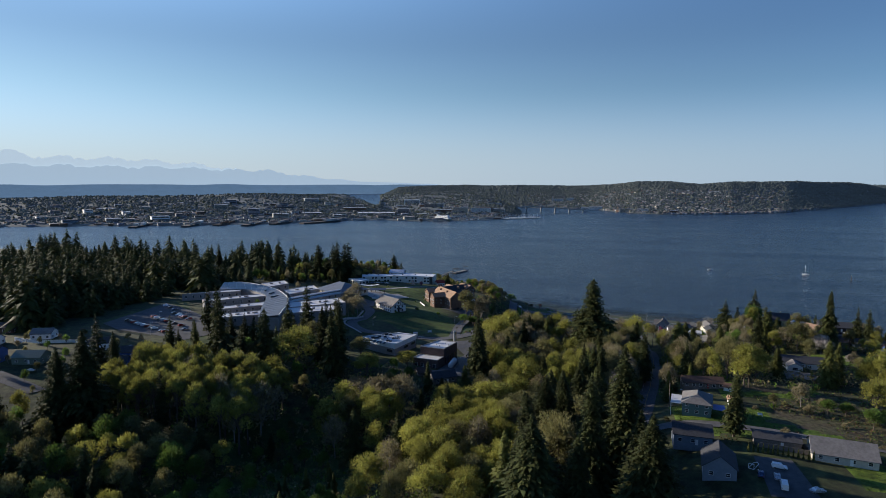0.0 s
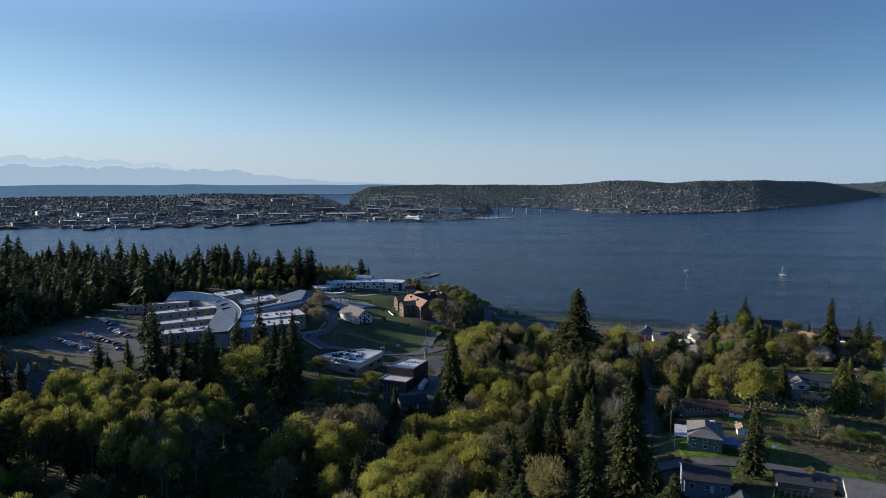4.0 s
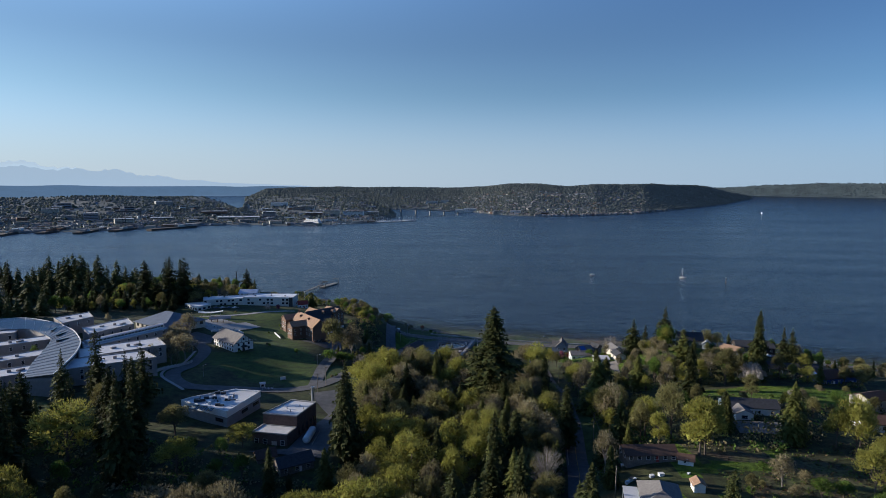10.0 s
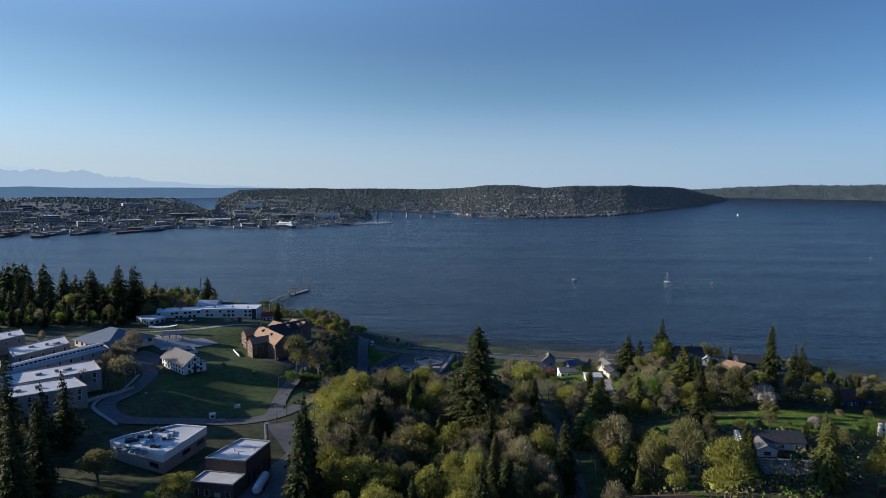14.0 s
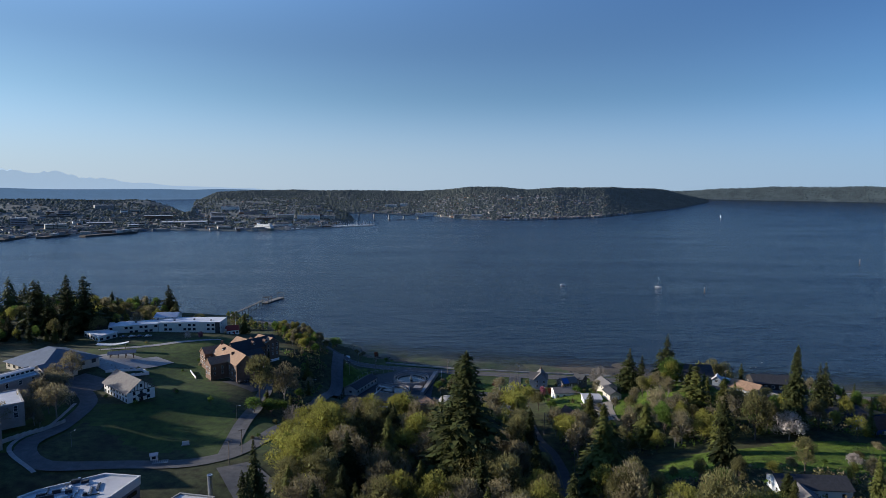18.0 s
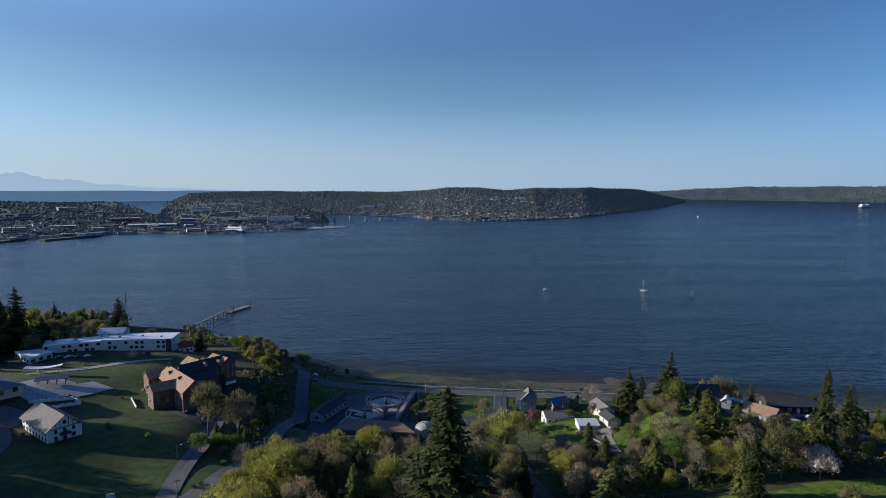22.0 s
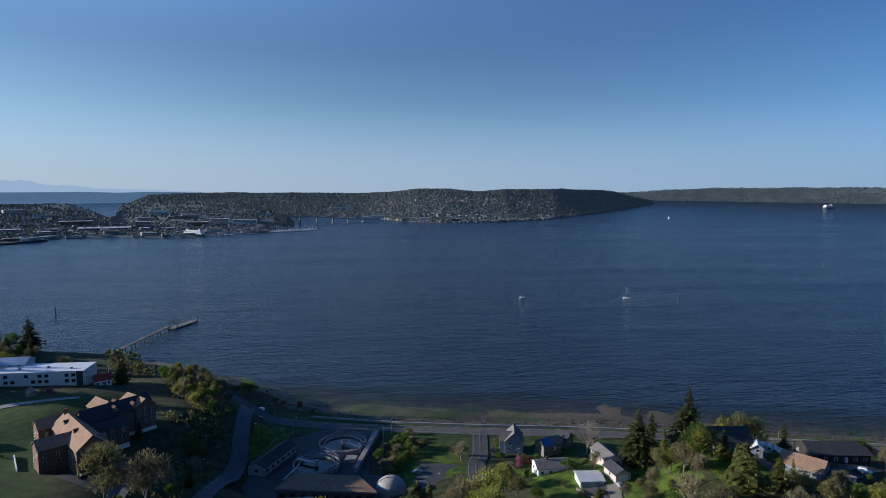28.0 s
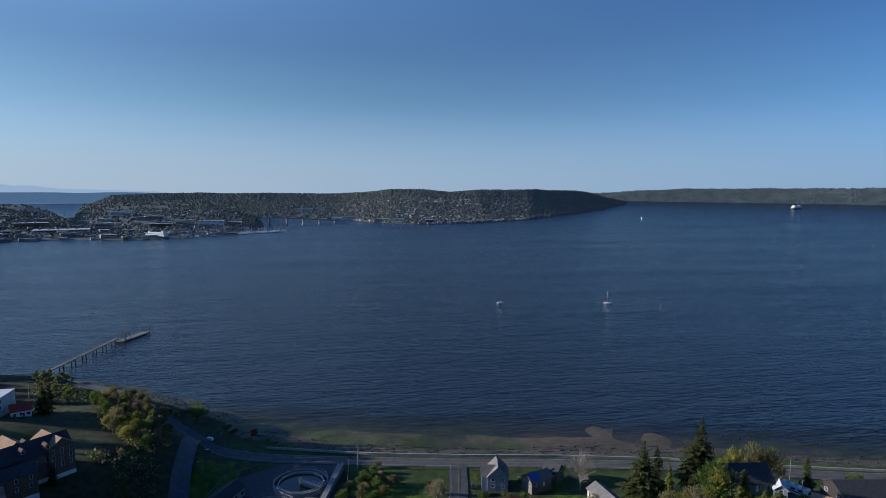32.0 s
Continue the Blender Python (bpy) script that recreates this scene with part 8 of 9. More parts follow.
for x, y, r in list(BUILT):
    if 455 < y < 585 and 50 < x < 215:
        for k in range(4):
            a = hedge.uniform(0, 6.28)
            q = (x + (r + 1.5) * math.cos(a), y + (r + 1.5) * math.sin(a))
            if all((q[0] - u) ** 2 + (q[1] - v) ** 2 > 60 for u, v, _ in BUILT) and not near_line(q[0], q[1], SHORE_ROAD, 7) and not near_line(q[0], q[1], HILL_ROAD, 6):
                plant("shrub", q[0], q[1], hedge.uniform(1.2, 3.0), 0.8, "rounded garden shrub beside a house")

# ---------------------------------------------------------------- paved ground, cars, poles and small things
def patch(name, outline, mat, label, category="pavement", lift=0.2, stepm=4.0):
    """A paved area laid over the ground."""
    x0, x1 = min(p[0] for p in outline), max(p[0] for p in outline)
    y0, y1 = min(p[1] for p in outline), max(p[1] for p in outline)
    bm = bmesh.new()
    vs = [bm.verts.new((x, y, 0)) for x, y in outline]
    bm.faces.new(vs)
    for ax, lo, hi in (((1, 0, 0), x0, x1), ((0, 1, 0), y0, y1)):
        for k in range(1, int((hi - lo) / stepm) + 1):
            c = lo + k * stepm
            bmesh.ops.bisect_plane(bm, geom=bm.verts[:] + bm.edges[:] + bm.faces[:], plane_co=Vector(ax) * c, plane_no=ax)
    for v in bm.verts:
        v.co.z = height(v.co.x, v.co.y) + lift
    bmesh.ops.recalc_face_normals(bm, faces=bm.faces[:])
    if sum(f.normal.z for f in bm.faces) < 0:
        bmesh.ops.reverse_faces(bm, faces=bm.faces[:])
    me = bpy.data.meshes.new(name)
    bm.to_mesh(me)
    bm.free()
    me.materials.append(MATS[mat])
    return tagged(new(name, me), label, category, "", "structure")


patch("pavement_home_car_park", [(-322, 362), (-300, 350), (-242, 340), (-232, 356), (-246, 370), (-262, 392), (-292, 412), (-325, 430)], "asphalt", "dark car park full of parked cars beside the care home")
patch("pavement_boiler_yard", [(-98, 342), (-66, 340), (-66, 376), (-74, 384), (-66, 408), (-80, 424), (-92, 418), (-76, 392), (-78, 374), (-82, 346)], "old_asphalt", "grey paved service yard beside the boiler house", lift=0.24)
patch("pavement_brick_court", [(-124, 522), (-104, 510), (-97, 520), (-100, 536), (-112, 530)], "asphalt", "asphalt court in front of the brick building", lift=0.26)
patch("pavement_plaza", [(-210, 538), (-186, 522), (-176, 536), (-182, 556), (-200, 566)], "concrete", "pale concrete plaza between the halls", lift=0.25)
patch("pavement_court", [(-200, 500), (-186, 488), (-176, 496), (-180, 512), (-194, 516)], "old_asphalt", "grey turning court beside the half-timbered house", lift=0.26)
patch("pavement_white_house_walk", [(-215, 568), (-175, 590), (-150, 600), (-150, 602.5), (-178, 594), (-216, 572)], "concrete", "pale curving footpath across the lawn", lift=0.2)
patch("pavement_driveway", [(78, 480), (84, 480), (86, 496), (90, 505), (84, 506), (80, 498), (70, 492), (56, 486), (56, 482)], "gravel", "pale gravel driveway between lawns", lift=0.22)
patch("pavement_garage_apron", [(74, 492), (80, 490), (84, 506), (75, 506)], "asphalt", "dark driveway below the white garage", lift=0.24)
patch("pavement_ranch_drive", [(98, 352), (118, 350), (120, 362), (100, 364)], "gravel", "pale gravel forecourt of the ranch house", lift=0.22)
patch("pavement_hill_yard", [(55, 214), (69, 214), (68, 240), (56, 240)], "asphalt", "dark parking yard beside the grey house", lift=0.22)
patch("pavement_mobile_yard", [(46, 322), (64, 324), (62, 338), (48, 336)], "gravel", "gravel yard behind the mobile home", lift=0.22)
patch("pavement_upper_drive", [(140, 488), (162, 476), (182, 484), (178, 490), (160, 492), (148, 508), (140, 506)], "old_asphalt", "grey drive between the garage and the ranch house", lift=0.24)
patch("pavement_beach_lot", [(-120, 672), (-92, 652), (-84, 658), (-104, 684)], "old_asphalt", "grey lay-by beside the shore road", lift=0.3)
patch("pavement_left_street", [(-300, 258), (-262, 250), (-258, 257), (-296, 266)], "asphalt", "dark side street between the houses", lift=0.22)


# footpath beside the campus road
WALK = []
for k in range(8, len(CAMPUS_ROAD) - 1):
    (ax, ay), (bx, by) = CAMPUS_ROAD[k - 1], CAMPUS_ROAD[k + 1]
    d = Vector((bx - ax, by - ay)).normalized()
    WALK.append((CAMPUS_ROAD[k][0] + d.y * -5.4, CAMPUS_ROAD[k][1] + d.x * 5.4))
ribbon("pavement_footpath", WALK, 1.6, "concrete", 0.3, label="pale concrete footpath beside the campus road", category="pavement")
patch("pavement_terrace", [(-190, 545), (-176, 561), (-162, 553), (-172, 536)], "concrete", "pale paved terrace below the shelter", lift=0.3)


def build_car(name, paint, label, kind="sedan"):
    ln, w = (4.6, 1.82) if kind != "van" else (5.4, 2.0)
    h = {"sedan": 1.45, "suv": 1.75, "van": 2.1, "pickup": 1.8}[kind]
    e = thing(name, pose(0, 0, 0), label, "car", "parked cars")
    belt = h * 0.58
    prof = {"sedan": [(-2.3, .35), (-2.3, .8), (-1.9, belt), (-1.4, belt), (-0.8, h), (0.5, h), (1.2, belt), (2.1, belt - .1), (2.3, .7), (2.3, .35)],
            "suv": [(-2.3, .4), (-2.3, .95), (-2.2, belt), (-1.95, h), (0.5, h), (1.15, belt), (2.15, belt - .1), (2.3, .8), (2.3, .4)],
            "van": [(-2.7, .4), (-2.7, h), (1.3, h), (2.0, belt), (2.6, belt - .2), (2.7, .8), (2.7, .4)],
            "pickup": [(-2.6, .5), (-2.6, belt), (-0.6, belt), (-0.4, h), (0.8, h), (1.3, belt), (2.3, belt - .1), (2.5, .8), (2.5, .5)]}[kind]
    g = Geo()
    n = len(prof)
    v = [(x, -w / 2 * (0.86 if z > belt + 0.05 else 1.0), z) for x, z in prof] + [(x, w / 2 * (0.86 if z > belt + 0.05 else 1.0), z) for x, z in prof]
    g.add(v, [tuple(range(n)), tuple(range(2 * n - 1, n - 1, -1))] + [(i, n + i, n + (i + 1) % n, (i + 1) % n) for i in range(n)])
    part("body", g, [paint], e)
    gl = Geo()
    x0, x1 = (-1.1, 0.9) if kind in ("sedan",) else (-1.9, 0.85) if kind == "suv" else (0.4, 1.7) if kind == "van" else (-0.45, 1.05)
    gl.add([(x0 - .1, -w * .475, belt + .04), (x1 + .1, -w * .475, belt + .04), (x1 - .35, -w * .44, h - .1), (x0 + .3, -w * .44, h - .1), (x0 - .1, w * .475, belt + .04), (x1 + .1, w * .475, belt + .04), (x1 - .35, w * .44, h - .1), (x0 + .3, w * .44, h - .1)],
           [(0, 1, 2, 3), (7, 6, 5, 4), (1, 5, 6, 2), (4, 0, 3, 7)])
    part("windows", gl, ["window_glass"], e)
    for x in (-1.4, 1.4):
        for y in (-w / 2 + 0.08, w / 2 - 0.08):
            wh_ = part("wheel", Geo().tube((x, y - 0.1, 0.33), (x, y + 0.1, 0.33), 0.33, 0.33, 12), ["tyre"], e)
            part("rim", Geo().tube((x, y - 0.11, 0.33), (x, y + 0.11, 0.33), 0.19, 0.19, 8), ["steel"], wh_)
    for s in (-1, 1):
        part("headlight", Geo().box(prof[-2][0] - 0.1, prof[-2][0] + 0.02, s * w * 0.36 - 0.15, s * w * 0.36 + 0.15, 0.62, 0.78), ["white_paint"], e)
        part("taillight", Geo().box(prof[1][0] - 0.02, prof[1][0] + 0.08, s * w * 0.38 - 0.12, s * w * 0.38 + 0.12, 0.65, 0.85), ["red_paint"], e)
    return e


CARS = {"white": build_car("car", "car_white", "white car parked on the asphalt", "suv"), "dark": build_car("car", "car_dark", "black car parked on the asphalt"), "blue": build_car("car", "car_blue", "dark blue car parked on the asphalt"),
        "silver": build_car("car", "car_silver", "silver car parked on the asphalt"), "red": build_car("car", "car_red", "dark red car parked on the asphalt", "suv"), "pickup": build_car("pickup_truck", "car_dark", "dark pickup truck parked outdoors", "pickup"), "van": build_car("van", "car_white", "white van parked in a yard", "van")}
USED = set()


def car(kind, x, y, rz, z=None):
    m = pose(x, y, (height(x, y) + 0.22) if z is None else z, 0, 0, rz)
    if kind not in USED:
        USED.add(kind)
        CARS[kind].matrix_basis = m
        return
    copy_thing(CARS[kind], m)


car_rng = random.Random(4)
for row, (x0, y0, x1, y1, n, a) in enumerate(((-312, 372, -262, 350, 12, 60), (-302, 386, -262, 366, 9, 60), (-296, 400, -270, 384, 7, 240), (-318, 420, -300, 408, 5, 60), (-258, 360, -242, 352, 4, 60))):
    for k in range(n):
        if car_rng.random() < 0.22:
            continue
        t = (k + 0.5) / n
        car(car_rng.choice(["white", "dark", "blue", "silver", "red", "dark", "white", "pickup"]), x0 + (x1 - x0) * t, y0 + (y1 - y0) * t, a + car_rng.uniform(-3, 3))
car("white", 62, 232, -8)
car("silver", 59.5, 225, 80)
car("van", 60, 219.5, 80)
car("silver", 69, 219, 20)
car("blue", 55, 226, 80)
car("silver", 13.5, 547, 5, 6.33)
car("white", -70, 640, 150)
car("dark", -66, 618, 110)
car("dark", -113, 521, 40)
car("pickup", -109.5, 524, 40)
car("dark", -106, 527, 40)
car("silver", 55, 327, 70)
car("silver", 148, 495, -30)
car("white", 145.5, 507, -60)
car("pickup", 168, 482, -45)
car("white", 172, 482, -50)
car("silver", 88, 502.5, 100)
car("dark", 56, 563, 80)
car("dark", 52.5, 571, 80)
for k in range(7):
    car(car_rng.choice(["dark", "silver", "white", "blue"]), -231 + 5 * k, 611 + 4.5 * k if k < 3 else 600 + k, 40)
for x, y, a in ((-250, 268, 20), (-282, 270, 15), (-300, 290, 100), (-262, 318, 30), (-330, 306, 20)):
    car(car_rng.choice(["silver", "dark", "white"]), x, y, a)

rv = thing("motorhome", pose(152.6, 506, height(152.6, 506) + 0.2, 0, 0, -65), "long white motorhome parked beside the dark house", "motorhome")
part("body", Geo().prism([(-4.6, -1.25), (4.4, -1.25), (4.6, -0.9), (4.6, 0.9), (4.4, 1.25), (-4.6, 1.25)], 0.5, 3.3), ["car_white"], rv)
part("stripe", Geo().box(-4.4, 4.2, -1.27, 1.27, 1.3, 1.6), ["car_blue"], rv, "dark stripe along the side")
part("windscreen", Geo().box(4.5, 4.63, -1.0, 1.0, 1.7, 2.7), ["window_glass"], rv)
for k in range(3):
    part("window", Geo().box(-3.4 + 2.4 * k, -2.2 + 2.4 * k, -1.28, 1.28, 1.9, 2.6), ["window_glass"], rv)
    part("roof_unit", Geo().box(-3 + 2.6 * k, -2 + 2.6 * k, -0.5, 0.5, 3.3, 3.6), ["steel"], rv)
for x in (-2.6, 3.0):
    for y in (-1.1, 1.1):
        part("wheel", Geo().tube((x, y - 0.15, 0.45), (x, y + 0.15, 0.45), 0.45, 0.45, 12), ["tyre"], rv)


def utility_pole(x, y, h, label, rz=20, arms=1, z=None):
    b = Building("utility_pole", label, "pole", x, y, z, rz, "poles along the roads")
    b.part("pole", Geo().tube((0, 0, -1), (0, 0, h), 0.2, 0.14, 7), ["weathered_wood"])
    for k in range(arms):
        b.part("crossarm", Geo().box(-1.3, 1.3, -0.08, 0.08, h - 0.7 - k, h - 0.5 - k), ["weathered_wood"])
        for s in (-1.1, -0.5, 0.5, 1.1):
            b.part("insulator", Geo().tube((s, 0, h - 0.5 - k), (s, 0, h - 0.25 - k), 0.06, 0.05, 5), ["grey_block"])
    if arms > 1:
        b.part("transformer", Geo().tube((0.4, 0, h - 3), (0.4, 0, h - 1.9), 0.3, 0.3, 9), ["steel"])
    return b


for x, y, h, a in ((-45.5, 601.2, 11.5, 10), (4, 597, 11.5, 10), (51, 588, 11.5, 8), (104, 580, 11.5, 8), (178, 561, 11, 5), (193, 557, 11, 5), (107, 503, 9, 60), (143, 492, 11, 30), (45, 470, 11, 80), (47, 420, 11, 80), (42, 360, 11, 80), (36, 300, 11, 80), (-200, 300, 11, 60), (-262, 262, 10, 60)):
    utility_pole(x, y, h, "weathered wooden utility pole with crossarm", a, 2 if h > 11.2 else 1)
for x, y, h in ((-88, 421, 10), (-86, 431, 10.5), (-74, 470, 10.5), (-71, 480, 10), (-70, 489, 9.5)):
    utility_pole(x, y, h, "wooden campus pole with lamp crossarm", 35, 1)


def street_lamp(x, y, h, rz, label="slender steel street lamp"):
    b = Building("street_lamp", label, "street lamp", x, y, None, rz, "street lamps")
    b.part("pole", Geo().tube((0, 0, -0.5), (0, 0, h), 0.1, 0.07, 7), ["steel"])
    b.part("arm", Geo().tube((0, 0, h), (1.6, 0, h + 0.25), 0.05, 0.04, 5), ["steel"])
    b.part("lamp_head", Geo().box(1.3, 2.1, -0.14, 0.14, h + 0.2, h + 0.34), ["white_paint"])


for x, y, h, a in ((-62, 590, 8, 180), (-60, 628, 8, 200), (-78, 545, 7, 0), (-182, 522, 7, 0), (-196, 545, 7, 90), (-100, 470, 6, 0), (-150, 425, 6, 60), (-176, 470, 6, 0), (-285, 372, 8, 0), (-268, 380, 8, 0), (-270, 345, 8, 0), (-12, 572, 7, 0), (20, 532, 6, 0), (-205, 565, 5, 0)):
    street_lamp(x, y, h, a)
fp = Building("flagpole", "tall white flagpole near the white residence", "flagpole", -152, 640)
fp.part("pole", Geo().tube((0, 0, -1), (0, 0, 14), 0.12, 0.07, 8), ["white_paint"])
fp.part("finial", Geo().tube((0, 0, 14), (0, 0, 14.3), 0.14, 0.05, 8), ["steel"])

# overhead lines along the shore and the hill road
def wires(name, pts, label):
    g = Geo()
    for k in range(len(pts) - 1):
        (ax, ay, az), (bx, by, bz) = pts[k], pts[k + 1]
        for o in (-1.0, 0.0, 1.0):
            prev = None
            for i in range(9):
                t = i / 8
                p = (ax + (bx - ax) * t, ay + (by - ay) * t + o, az + (bz - az) * t - 1.2 * 4 * t * (1 - t))
                if prev:
                    g.tube(prev, p, 0.025, 0.025, 3, caps=False)
                prev = p
    tagged(part(name, g, ["dark_steel"]), label, "cable", "", "")


def pole_top(x, y, h):
    return (x, y, height(x, y) + h - 0.3)


wires("overhead_wires", [pole_top(-45.5, 601.2, 11.5), pole_top(4, 597, 11.5), pole_top(51, 588, 11.5), pole_top(104, 580, 11.5), pole_top(178, 561, 11)], "thin dark overhead wires along the shore road")
wires("overhead_wires", [pole_top(45, 470, 11), pole_top(47, 420, 11), pole_top(42, 360, 11), pole_top(36, 300, 11)], "thin dark overhead wires along the wooded road")


# walls, fences, hedges
def wall_along(name, label, pts, h, w, mat, cap=None, cat="wall"):
    b = Building(name, label, cat, pts[0][0], pts[0][1])
    for k in range(len(pts) - 1):
        (ax, ay), (bx, by) = pts[k], pts[k + 1]
        d = Vector((bx - ax, by - ay))
        n = max(1, int(d.length / 3))
        for i in range(n):
            x0, y0, x1, y1 = ax + d.x * i / n, ay + d.y * i / n, ax + d.x * (i + 1) / n, ay + d.y * (i + 1) / n
            z = height((x0 + x1) / 2, (y0 + y1) / 2) - b.o.z
            b.part("wall_section", Geo().box(-d.length / n / 2, d.length / n / 2, -w / 2, w / 2, z - 0.6, z + h), [mat], "", pose((x0 + x1) / 2 - b.o.x, (y0 + y1) / 2 - b.o.y, 0, 0, 0, math.degrees(math.atan2(d.y, d.x))))
    return b


wall_along("retaining_wall", "white-topped concrete retaining wall round the plaza", [(-186, 521), (-172, 533), (-166, 528), (-176, 517)], 1.4, 0.5, "white_paint")
wall_along("retaining_wall", "low pale wall on the lawn above the drive", [(-148, 541), (-140, 528)], 1.0, 0.4, "white_paint")
wall_along("retaining_wall", "grey terrace wall below the care home", [(-180, 400), (-172, 428), (-168, 452)], 1.6, 0.5, "concrete")
wall_along("seawall", "low concrete seawall with rubble along the beach road", [(-40, 626), (9, 611.5), (53, 602.5), (100, 594.5), (150, 583.5), (200, 567.5), (258, 552)], 1.0, 0.7, "concrete")
wall_along("wooden_fence", "weathered wooden fence beside the lawn", [(96, 398), (104, 418), (108, 432)], 1.6, 0.12, "weathered_wood", cat="fence")
wall_along("wooden_fence", "brown wooden fence round the carport", [(60, 250), (76, 248), (76, 260)], 1.7, 0.12, "weathered_wood", cat="fence")
wall_along("white_fence", "long white board fence beside the houses", [(-340, 312), (-318, 308), (-292, 318), (-280, 322)], 1.8, 0.15, "white_paint", cat="fence")
wall_along("wooden_fence", "grey fence below the driveway", [(72, 506), (78, 492), (84, 478)], 1.1, 0.12, "weathered_wood", cat="fence")
sh = Building("picnic_shelter", "long open shelter with a grey-blue metal roof", "shelter", -192, 552)
sh.gable(0, 0, 22, 14, 6, 3.0, 3.0, 4.0, "brick", "grey_metal_roof", 0.6)
for k in range(4):
    for s in (-2.6, 2.6):
        q = pose(0, 0, 0, 0, 0, 22) @ Vector((-6 + 4 * k, s, 0))
        sh.part("post", Geo().box(q.x - 0.15, q.x + 0.15, q.y - 0.15, q.y + 0.15, -0.5, 3.0), ["brick"])
cp = Building("entrance_canopy", "swooping white canopy on slim posts beside the plaza", "canopy", -207, 571)
cg = Geo()
for k in range(9):
    u = -9 + 2.25 * k
    zz = 3.4 + 0.012 * u * u
    cg.v += [(u, -2.2 + 0.05 * u, zz), (u, 2.2 - 0.05 * u, zz), (u, 2.2 - 0.05 * u, zz + 0.3), (u, -2.2 + 0.05 * u, zz + 0.3)]
for k in range(8):
    for i in range(4):
        cg.f.append((4 * k + i, 4 * k + (i + 1) % 4, 4 * k + 4 + (i + 1) % 4, 4 * k + 4 + i))
        cg.mi.append(0)
cg.f += [(3, 2, 1, 0), (32, 33, 34, 35)]
cg.mi += [0, 0]
cp.part("canopy_roof", cg, ["white_paint"], "", pose(0, 0, 0, 0, 0, 15))
for u in (-7, 0, 7):
    q = pose(0, 0, 0, 0, 0, 15) @ Vector((u, 0, 0))
    cp.part("post", Geo().tube((q.x, q.y, -0.6), (q.x, q.y, 3.5), 0.14, 0.14, 8), ["steel"])
kb = Building("gate_booth", "small white gate booth beside the campus road", "booth", -118, 424)
kb.gable(0, 0, 20, 2.6, 2.2, -0.3, 2.4, 2.9, "white_paint", "white_roof", 0.25, cols=1, rows=(1.5,), end=1, win=(1.2, 0.9), frame_mat="dark_steel")
sg = Building("campus_sign", "low stone sign wall with a white panel on the verge", "sign", -112, 440)
sg.part("panel", Geo().box(-1.4, 1.4, -0.15, 0.15, 0.2, 1.8), ["white_paint"], "", pose(0, 0, 0, 0, 0, 20))
sg.part("base", Geo().box(-1.7, 1.7, -0.4, 0.4, -0.5, 0.3), ["concrete"], "", pose(0, 0, 0, 0, 0, 20))
cw = Geo()
for k in range(8):
    cw.box(-0.3, 0.3, -2.6, 2.6, 0, 0.02)
    for i in range(8):
        cw.v[-8 + i] = (cw.v[-8 + i][0] + 1.2 * k, cw.v[-8 + i][1], cw.v[-8 + i][2])
part_cw = part("trim_crosswalk", cw, ["worn_line"], None, "", pose(-117, 421, height(-117, 421) + 0.45, 0, 0, 14) @ Matrix.Diagonal((0.6, 0.6, 1, 1)))
tagged(part_cw, "white painted crosswalk bars on the campus road", "road marking", "", "structure")
for k in range(9):
    q = Building("bollard", "short dark bollard on the plaza", "bollard", -206 + 3.0 * k, 536 - 1.7 * k + 6, None, 0, "bollards on the plaza")
    q.part("post", Geo().tube((0, 0, -0.3), (0, 0, 1.2), 0.12, 0.12, 8), ["dark_steel"])
    q.part("cap", Geo().tube((0, 0, 1.2), (0, 0, 1.28), 0.14, 0.1, 8), ["steel"])
arb = random.Random(8)
for k in range(14):
    t = plant("cedar", 55.5 + 1.55 * k, 244.5 - 0.1 * k, 3.4 + arb.random() * 0.6, 0.75, "narrow clipped dark arborvitae in a row")
tr = Building("boat_trailer", "white boat trailer frame standing in the yard", "trailer", 54, 231, None, 60)
for a, b in (((-2.5, -0.8, 0.6), (2.5, -0.8, 0.6)), ((-2.5, 0.8, 0.6), (2.5, 0.8, 0.6)), ((-2.5, -0.8, 0.6), (-2.5, 0.8, 0.6)), ((2.5, -0.8, 0.6), (4.2, 0, 0.6)), ((2.5, 0.8, 0.6), (4.2, 0, 0.6)), ((-2.4, -0.8, 0.6), (-2.4, -0.8, 2.2)), ((-2.4, 0.8, 0.6), (-2.4, 0.8, 2.2)), ((-2.4, -0.8, 2.2), (-2.4, 0.8, 2.2))):
    tr.part("frame_tube", Geo().tube(a, b, 0.09, 0.09, 6), ["white_paint"])
for s in (-1, 1):
    tr.part("wheel", Geo().tube((-0.8, s * 0.9 - 0.1, 0.35), (-0.8, s * 0.9 + 0.1, 0.35), 0.35, 0.35, 12), ["tyre"])
gc = Building("garden_chair", "white garden swing chair on the grass", "chair", 70, 288)
gc.part("seat", Geo().box(-0.9, 0.9, -0.35, 0.35, 0.5, 0.6), ["white_paint"])
gc.part("backrest", Geo().box(-0.9, 0.9, 0.3, 0.4, 0.6, 1.3), ["white_paint"])
for s in (-0.8, 0.8):
    for u in (-0.3, 0.3):
        gc.part("leg", Geo().box(s - 0.05, s + 0.05, u - 0.05, u + 0.05, -0.2, 0.5), ["white_paint"])

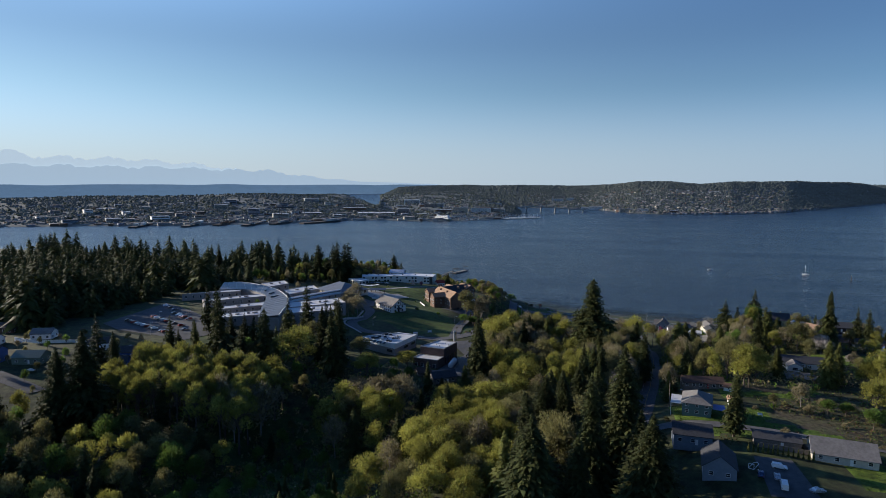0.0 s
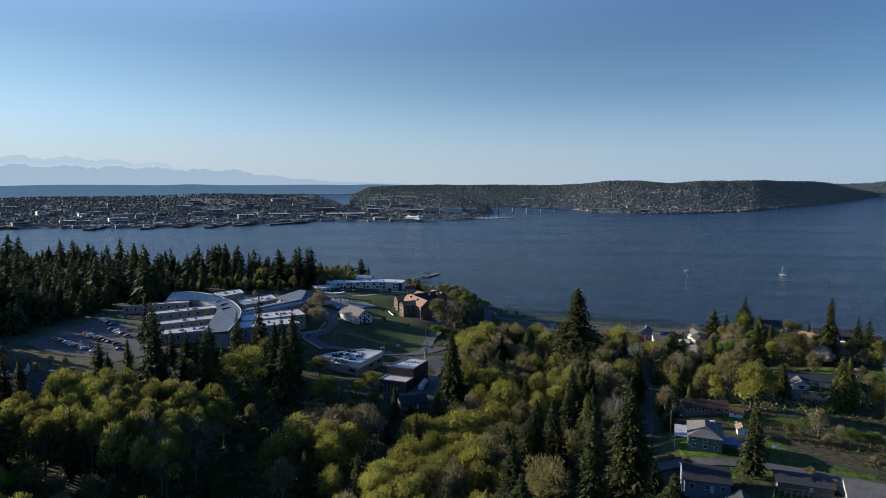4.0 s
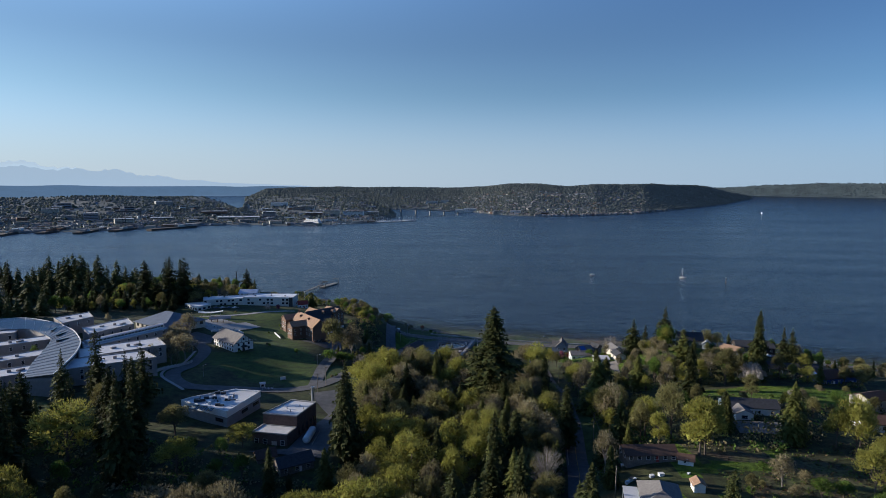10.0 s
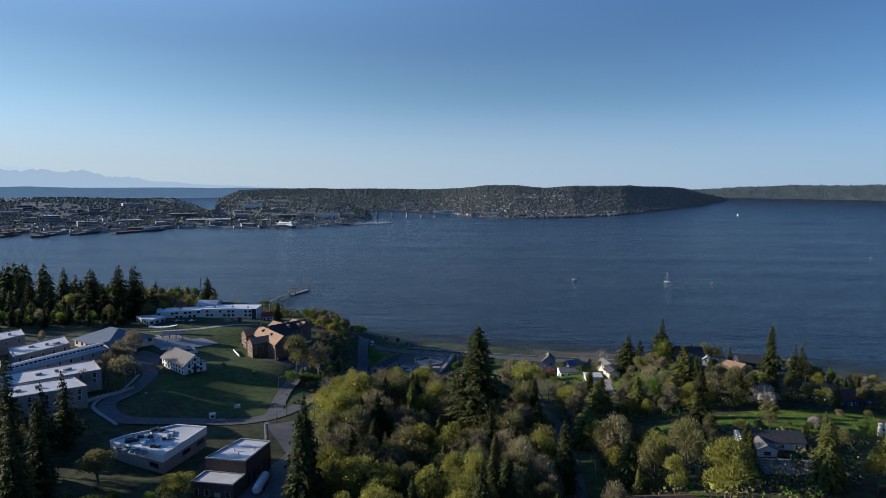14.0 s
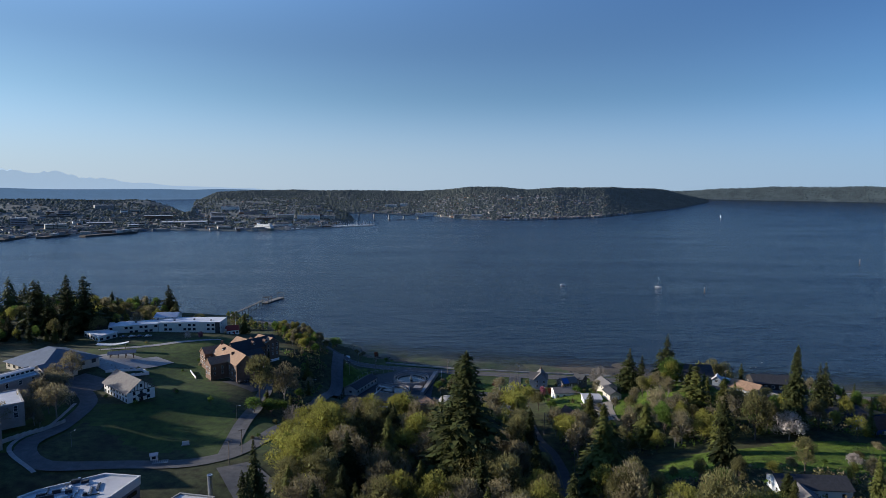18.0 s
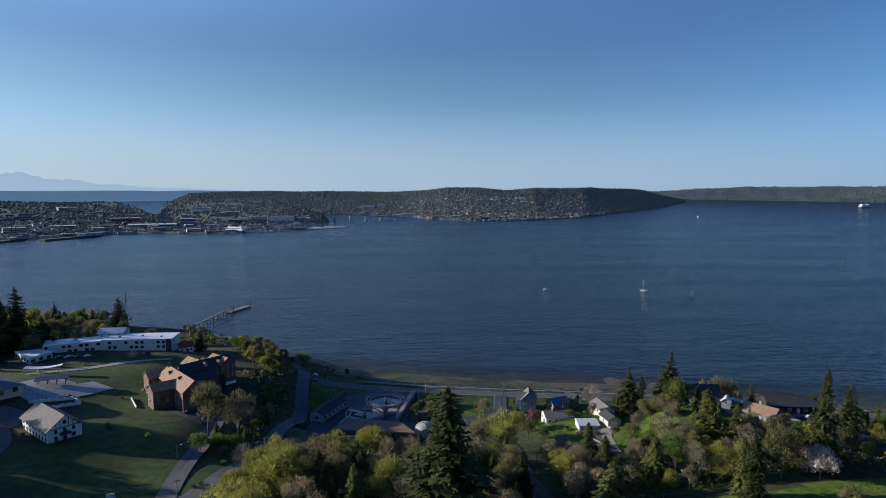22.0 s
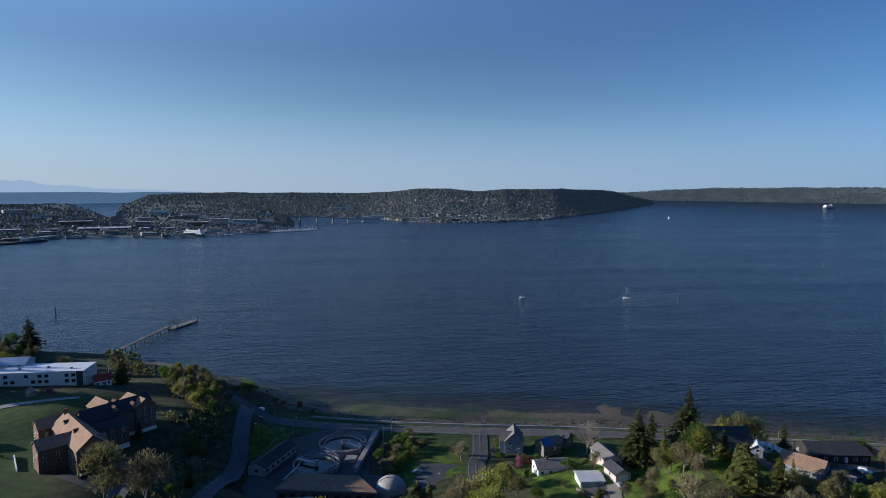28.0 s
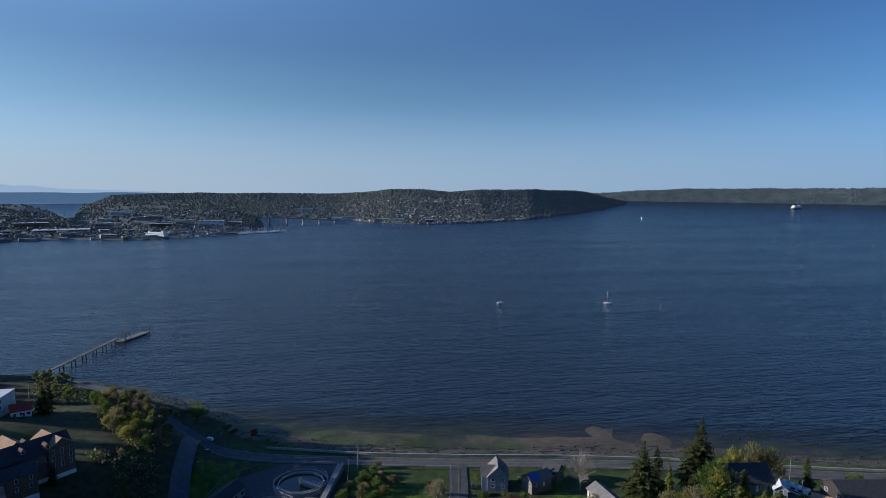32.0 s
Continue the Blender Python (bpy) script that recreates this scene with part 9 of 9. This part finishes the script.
# brambles and rough growth on the cleared slope
br1, br2 = Geo(), Geo()
bram = random.Random(31)
for poly in BRUSH + [[(48, 250), (150, 235), (180, 300), (150, 345), (60, 345)]]:
    bx0, bx1, by0, by1 = min(p[0] for p in poly), max(p[0] for p in poly), min(p[1] for p in poly), max(p[1] for p in poly)
    for _ in range(int((bx1 - bx0) * (by1 - by0) / 9)):
        x, y = bram.uniform(bx0, bx1), bram.uniform(by0, by1)
        if not inside(x, y, poly) or any(inside(x, y, q) for q in LAWNS) or near_line(x, y, [(25, 262), (45, 266), (70, 266), (95, 258), (130, 246), (170, 236)], 4) or any((x - a) ** 2 + (y - b) ** 2 < (r + 3) ** 2 for a, b, r in BUILT):
            continue
        z, s = height(x, y), bram.uniform(0.5, 1.3)
        for _ in range(7):
            u = rnd_dir(bram)
            v = u.cross(rnd_dir(bram)).normalized()
            q = Vector((x + bram.uniform(-s, s), y + bram.uniform(-s, s), z + bram.uniform(0.0, s * 0.8)))
            k = bram.uniform(0.15, 0.4)
            (br1 if bram.random() < 0.6 else br2).add([q - u * k, q + u * k - v * k * 0.3, q + v * k * 1.5], [(0, 1, 2)])
leafy("bramble_stems", (0.13, 0.085, 0.05), (0.09, 0.07, 0.04), 0.2)
tagged(part("brambles", br1, ["bramble_stems"]), "brown dry brambles on the cleared slope", "brambles", "", "stuff")
tagged(part("weeds", br2, ["green_leaves"]), "low green weeds among the brambles", "weeds", "", "stuff")
material("wet_stone", (0.045, 0.045, 0.042), 0.6, vary=0.3, scale=0.5)
# rubble, drift logs and stones on the beach; brush piles
bg, lg, sg2 = Geo(), Geo(), Geo()
beach = random.Random(17)
for k in range(900):
    x = beach.uniform(-160, 300)
    y = float(np.interp(x, SH[:, 0], SH[:, 1])) + beach.uniform(-14, 4)
    s = beach.uniform(0.15, 0.55)
    z = height(x, y)
    if z < -0.5:
        continue
    bg.prism([(x - s, y - s * .7), (x + s * .6, y - s), (x + s, y + s * .5), (x - s * .4, y + s)], z - 0.2, z + s * 0.8)
for k in range(34):
    x = beach.uniform(180, 330)
    y = float(np.interp(x, SH[:, 0], SH[:, 1])) + beach.uniform(0, 60)
    s = beach.uniform(0.25, 0.7)
    bg.prism([(x - s, y - s * .7), (x + s * .6, y - s), (x + s, y + s * .5), (x - s * .4, y + s)], -0.6, 0.12 + 0.3 * s)
for k in range(70):
    x = beach.uniform(-60, 280)
    y = float(np.interp(x, SH[:, 0], SH[:, 1])) - beach.uniform(4, 12)
    a = beach.uniform(-0.4, 0.2)
    ln = beach.uniform(1.5, 5)
    z = height(x, y) + 0.2
    lg.tube((x - ln * math.cos(a), y - ln * math.sin(a), z), (x + ln * math.cos(a), y + ln * math.sin(a), z), 0.22, 0.15, 6)
for k in range(2600):
    q = beach.choice(BRUSH)
    x, y = beach.uniform(72, 150), beach.uniform(250, 348)
    if not any(inside(x, y, p) for p in BRUSH):
        continue
    z = height(x, y)
    u = rnd_dir(beach) * beach.uniform(0.3, 1.0)
    sg2.tube((x, y, z), (x + u.x * 2, y + u.y * 2, z + abs(u.z) * 1.4), 0.06, 0.02, 3, caps=False)
tagged(part("beach_stones", bg, ["wet_stone"]), "grey stones and rubble along the beach", "stones", "", "stuff")
tagged(part("drift_logs", lg, ["weathered_wood"]), "bleached drift logs along the seawall", "driftwood", "", "stuff")
tagged(part("cut_brush", sg2, ["brush"]), "dry cut brush lying on the cleared slope", "brush", "", "stuff")

# patio clutter beside the mobile home
clut = random.Random(31)
for k in range(12):
    x, y = clut.uniform(42, 64), clut.uniform(309, 312) if k < 7 else clut.uniform(322, 326)
    b = Building("storage_crate", "pale plastic storage crate beside the mobile home", "crate", x, y, None, clut.uniform(0, 90), "clutter beside the mobile home")
    s = clut.uniform(0.4, 0.9)
    b.part("box", Geo().box(-s, s, -s * .7, s * .7, -0.2, s), [clut.choice(["white_paint", "grey_blue_siding", "weathered_wood"])])
    b.part("lid", Geo().box(-s - .05, s + .05, -s * .7 - .05, s * .7 + .05, s, s + 0.08), [clut.choice(["white_paint", "dark_steel"])])
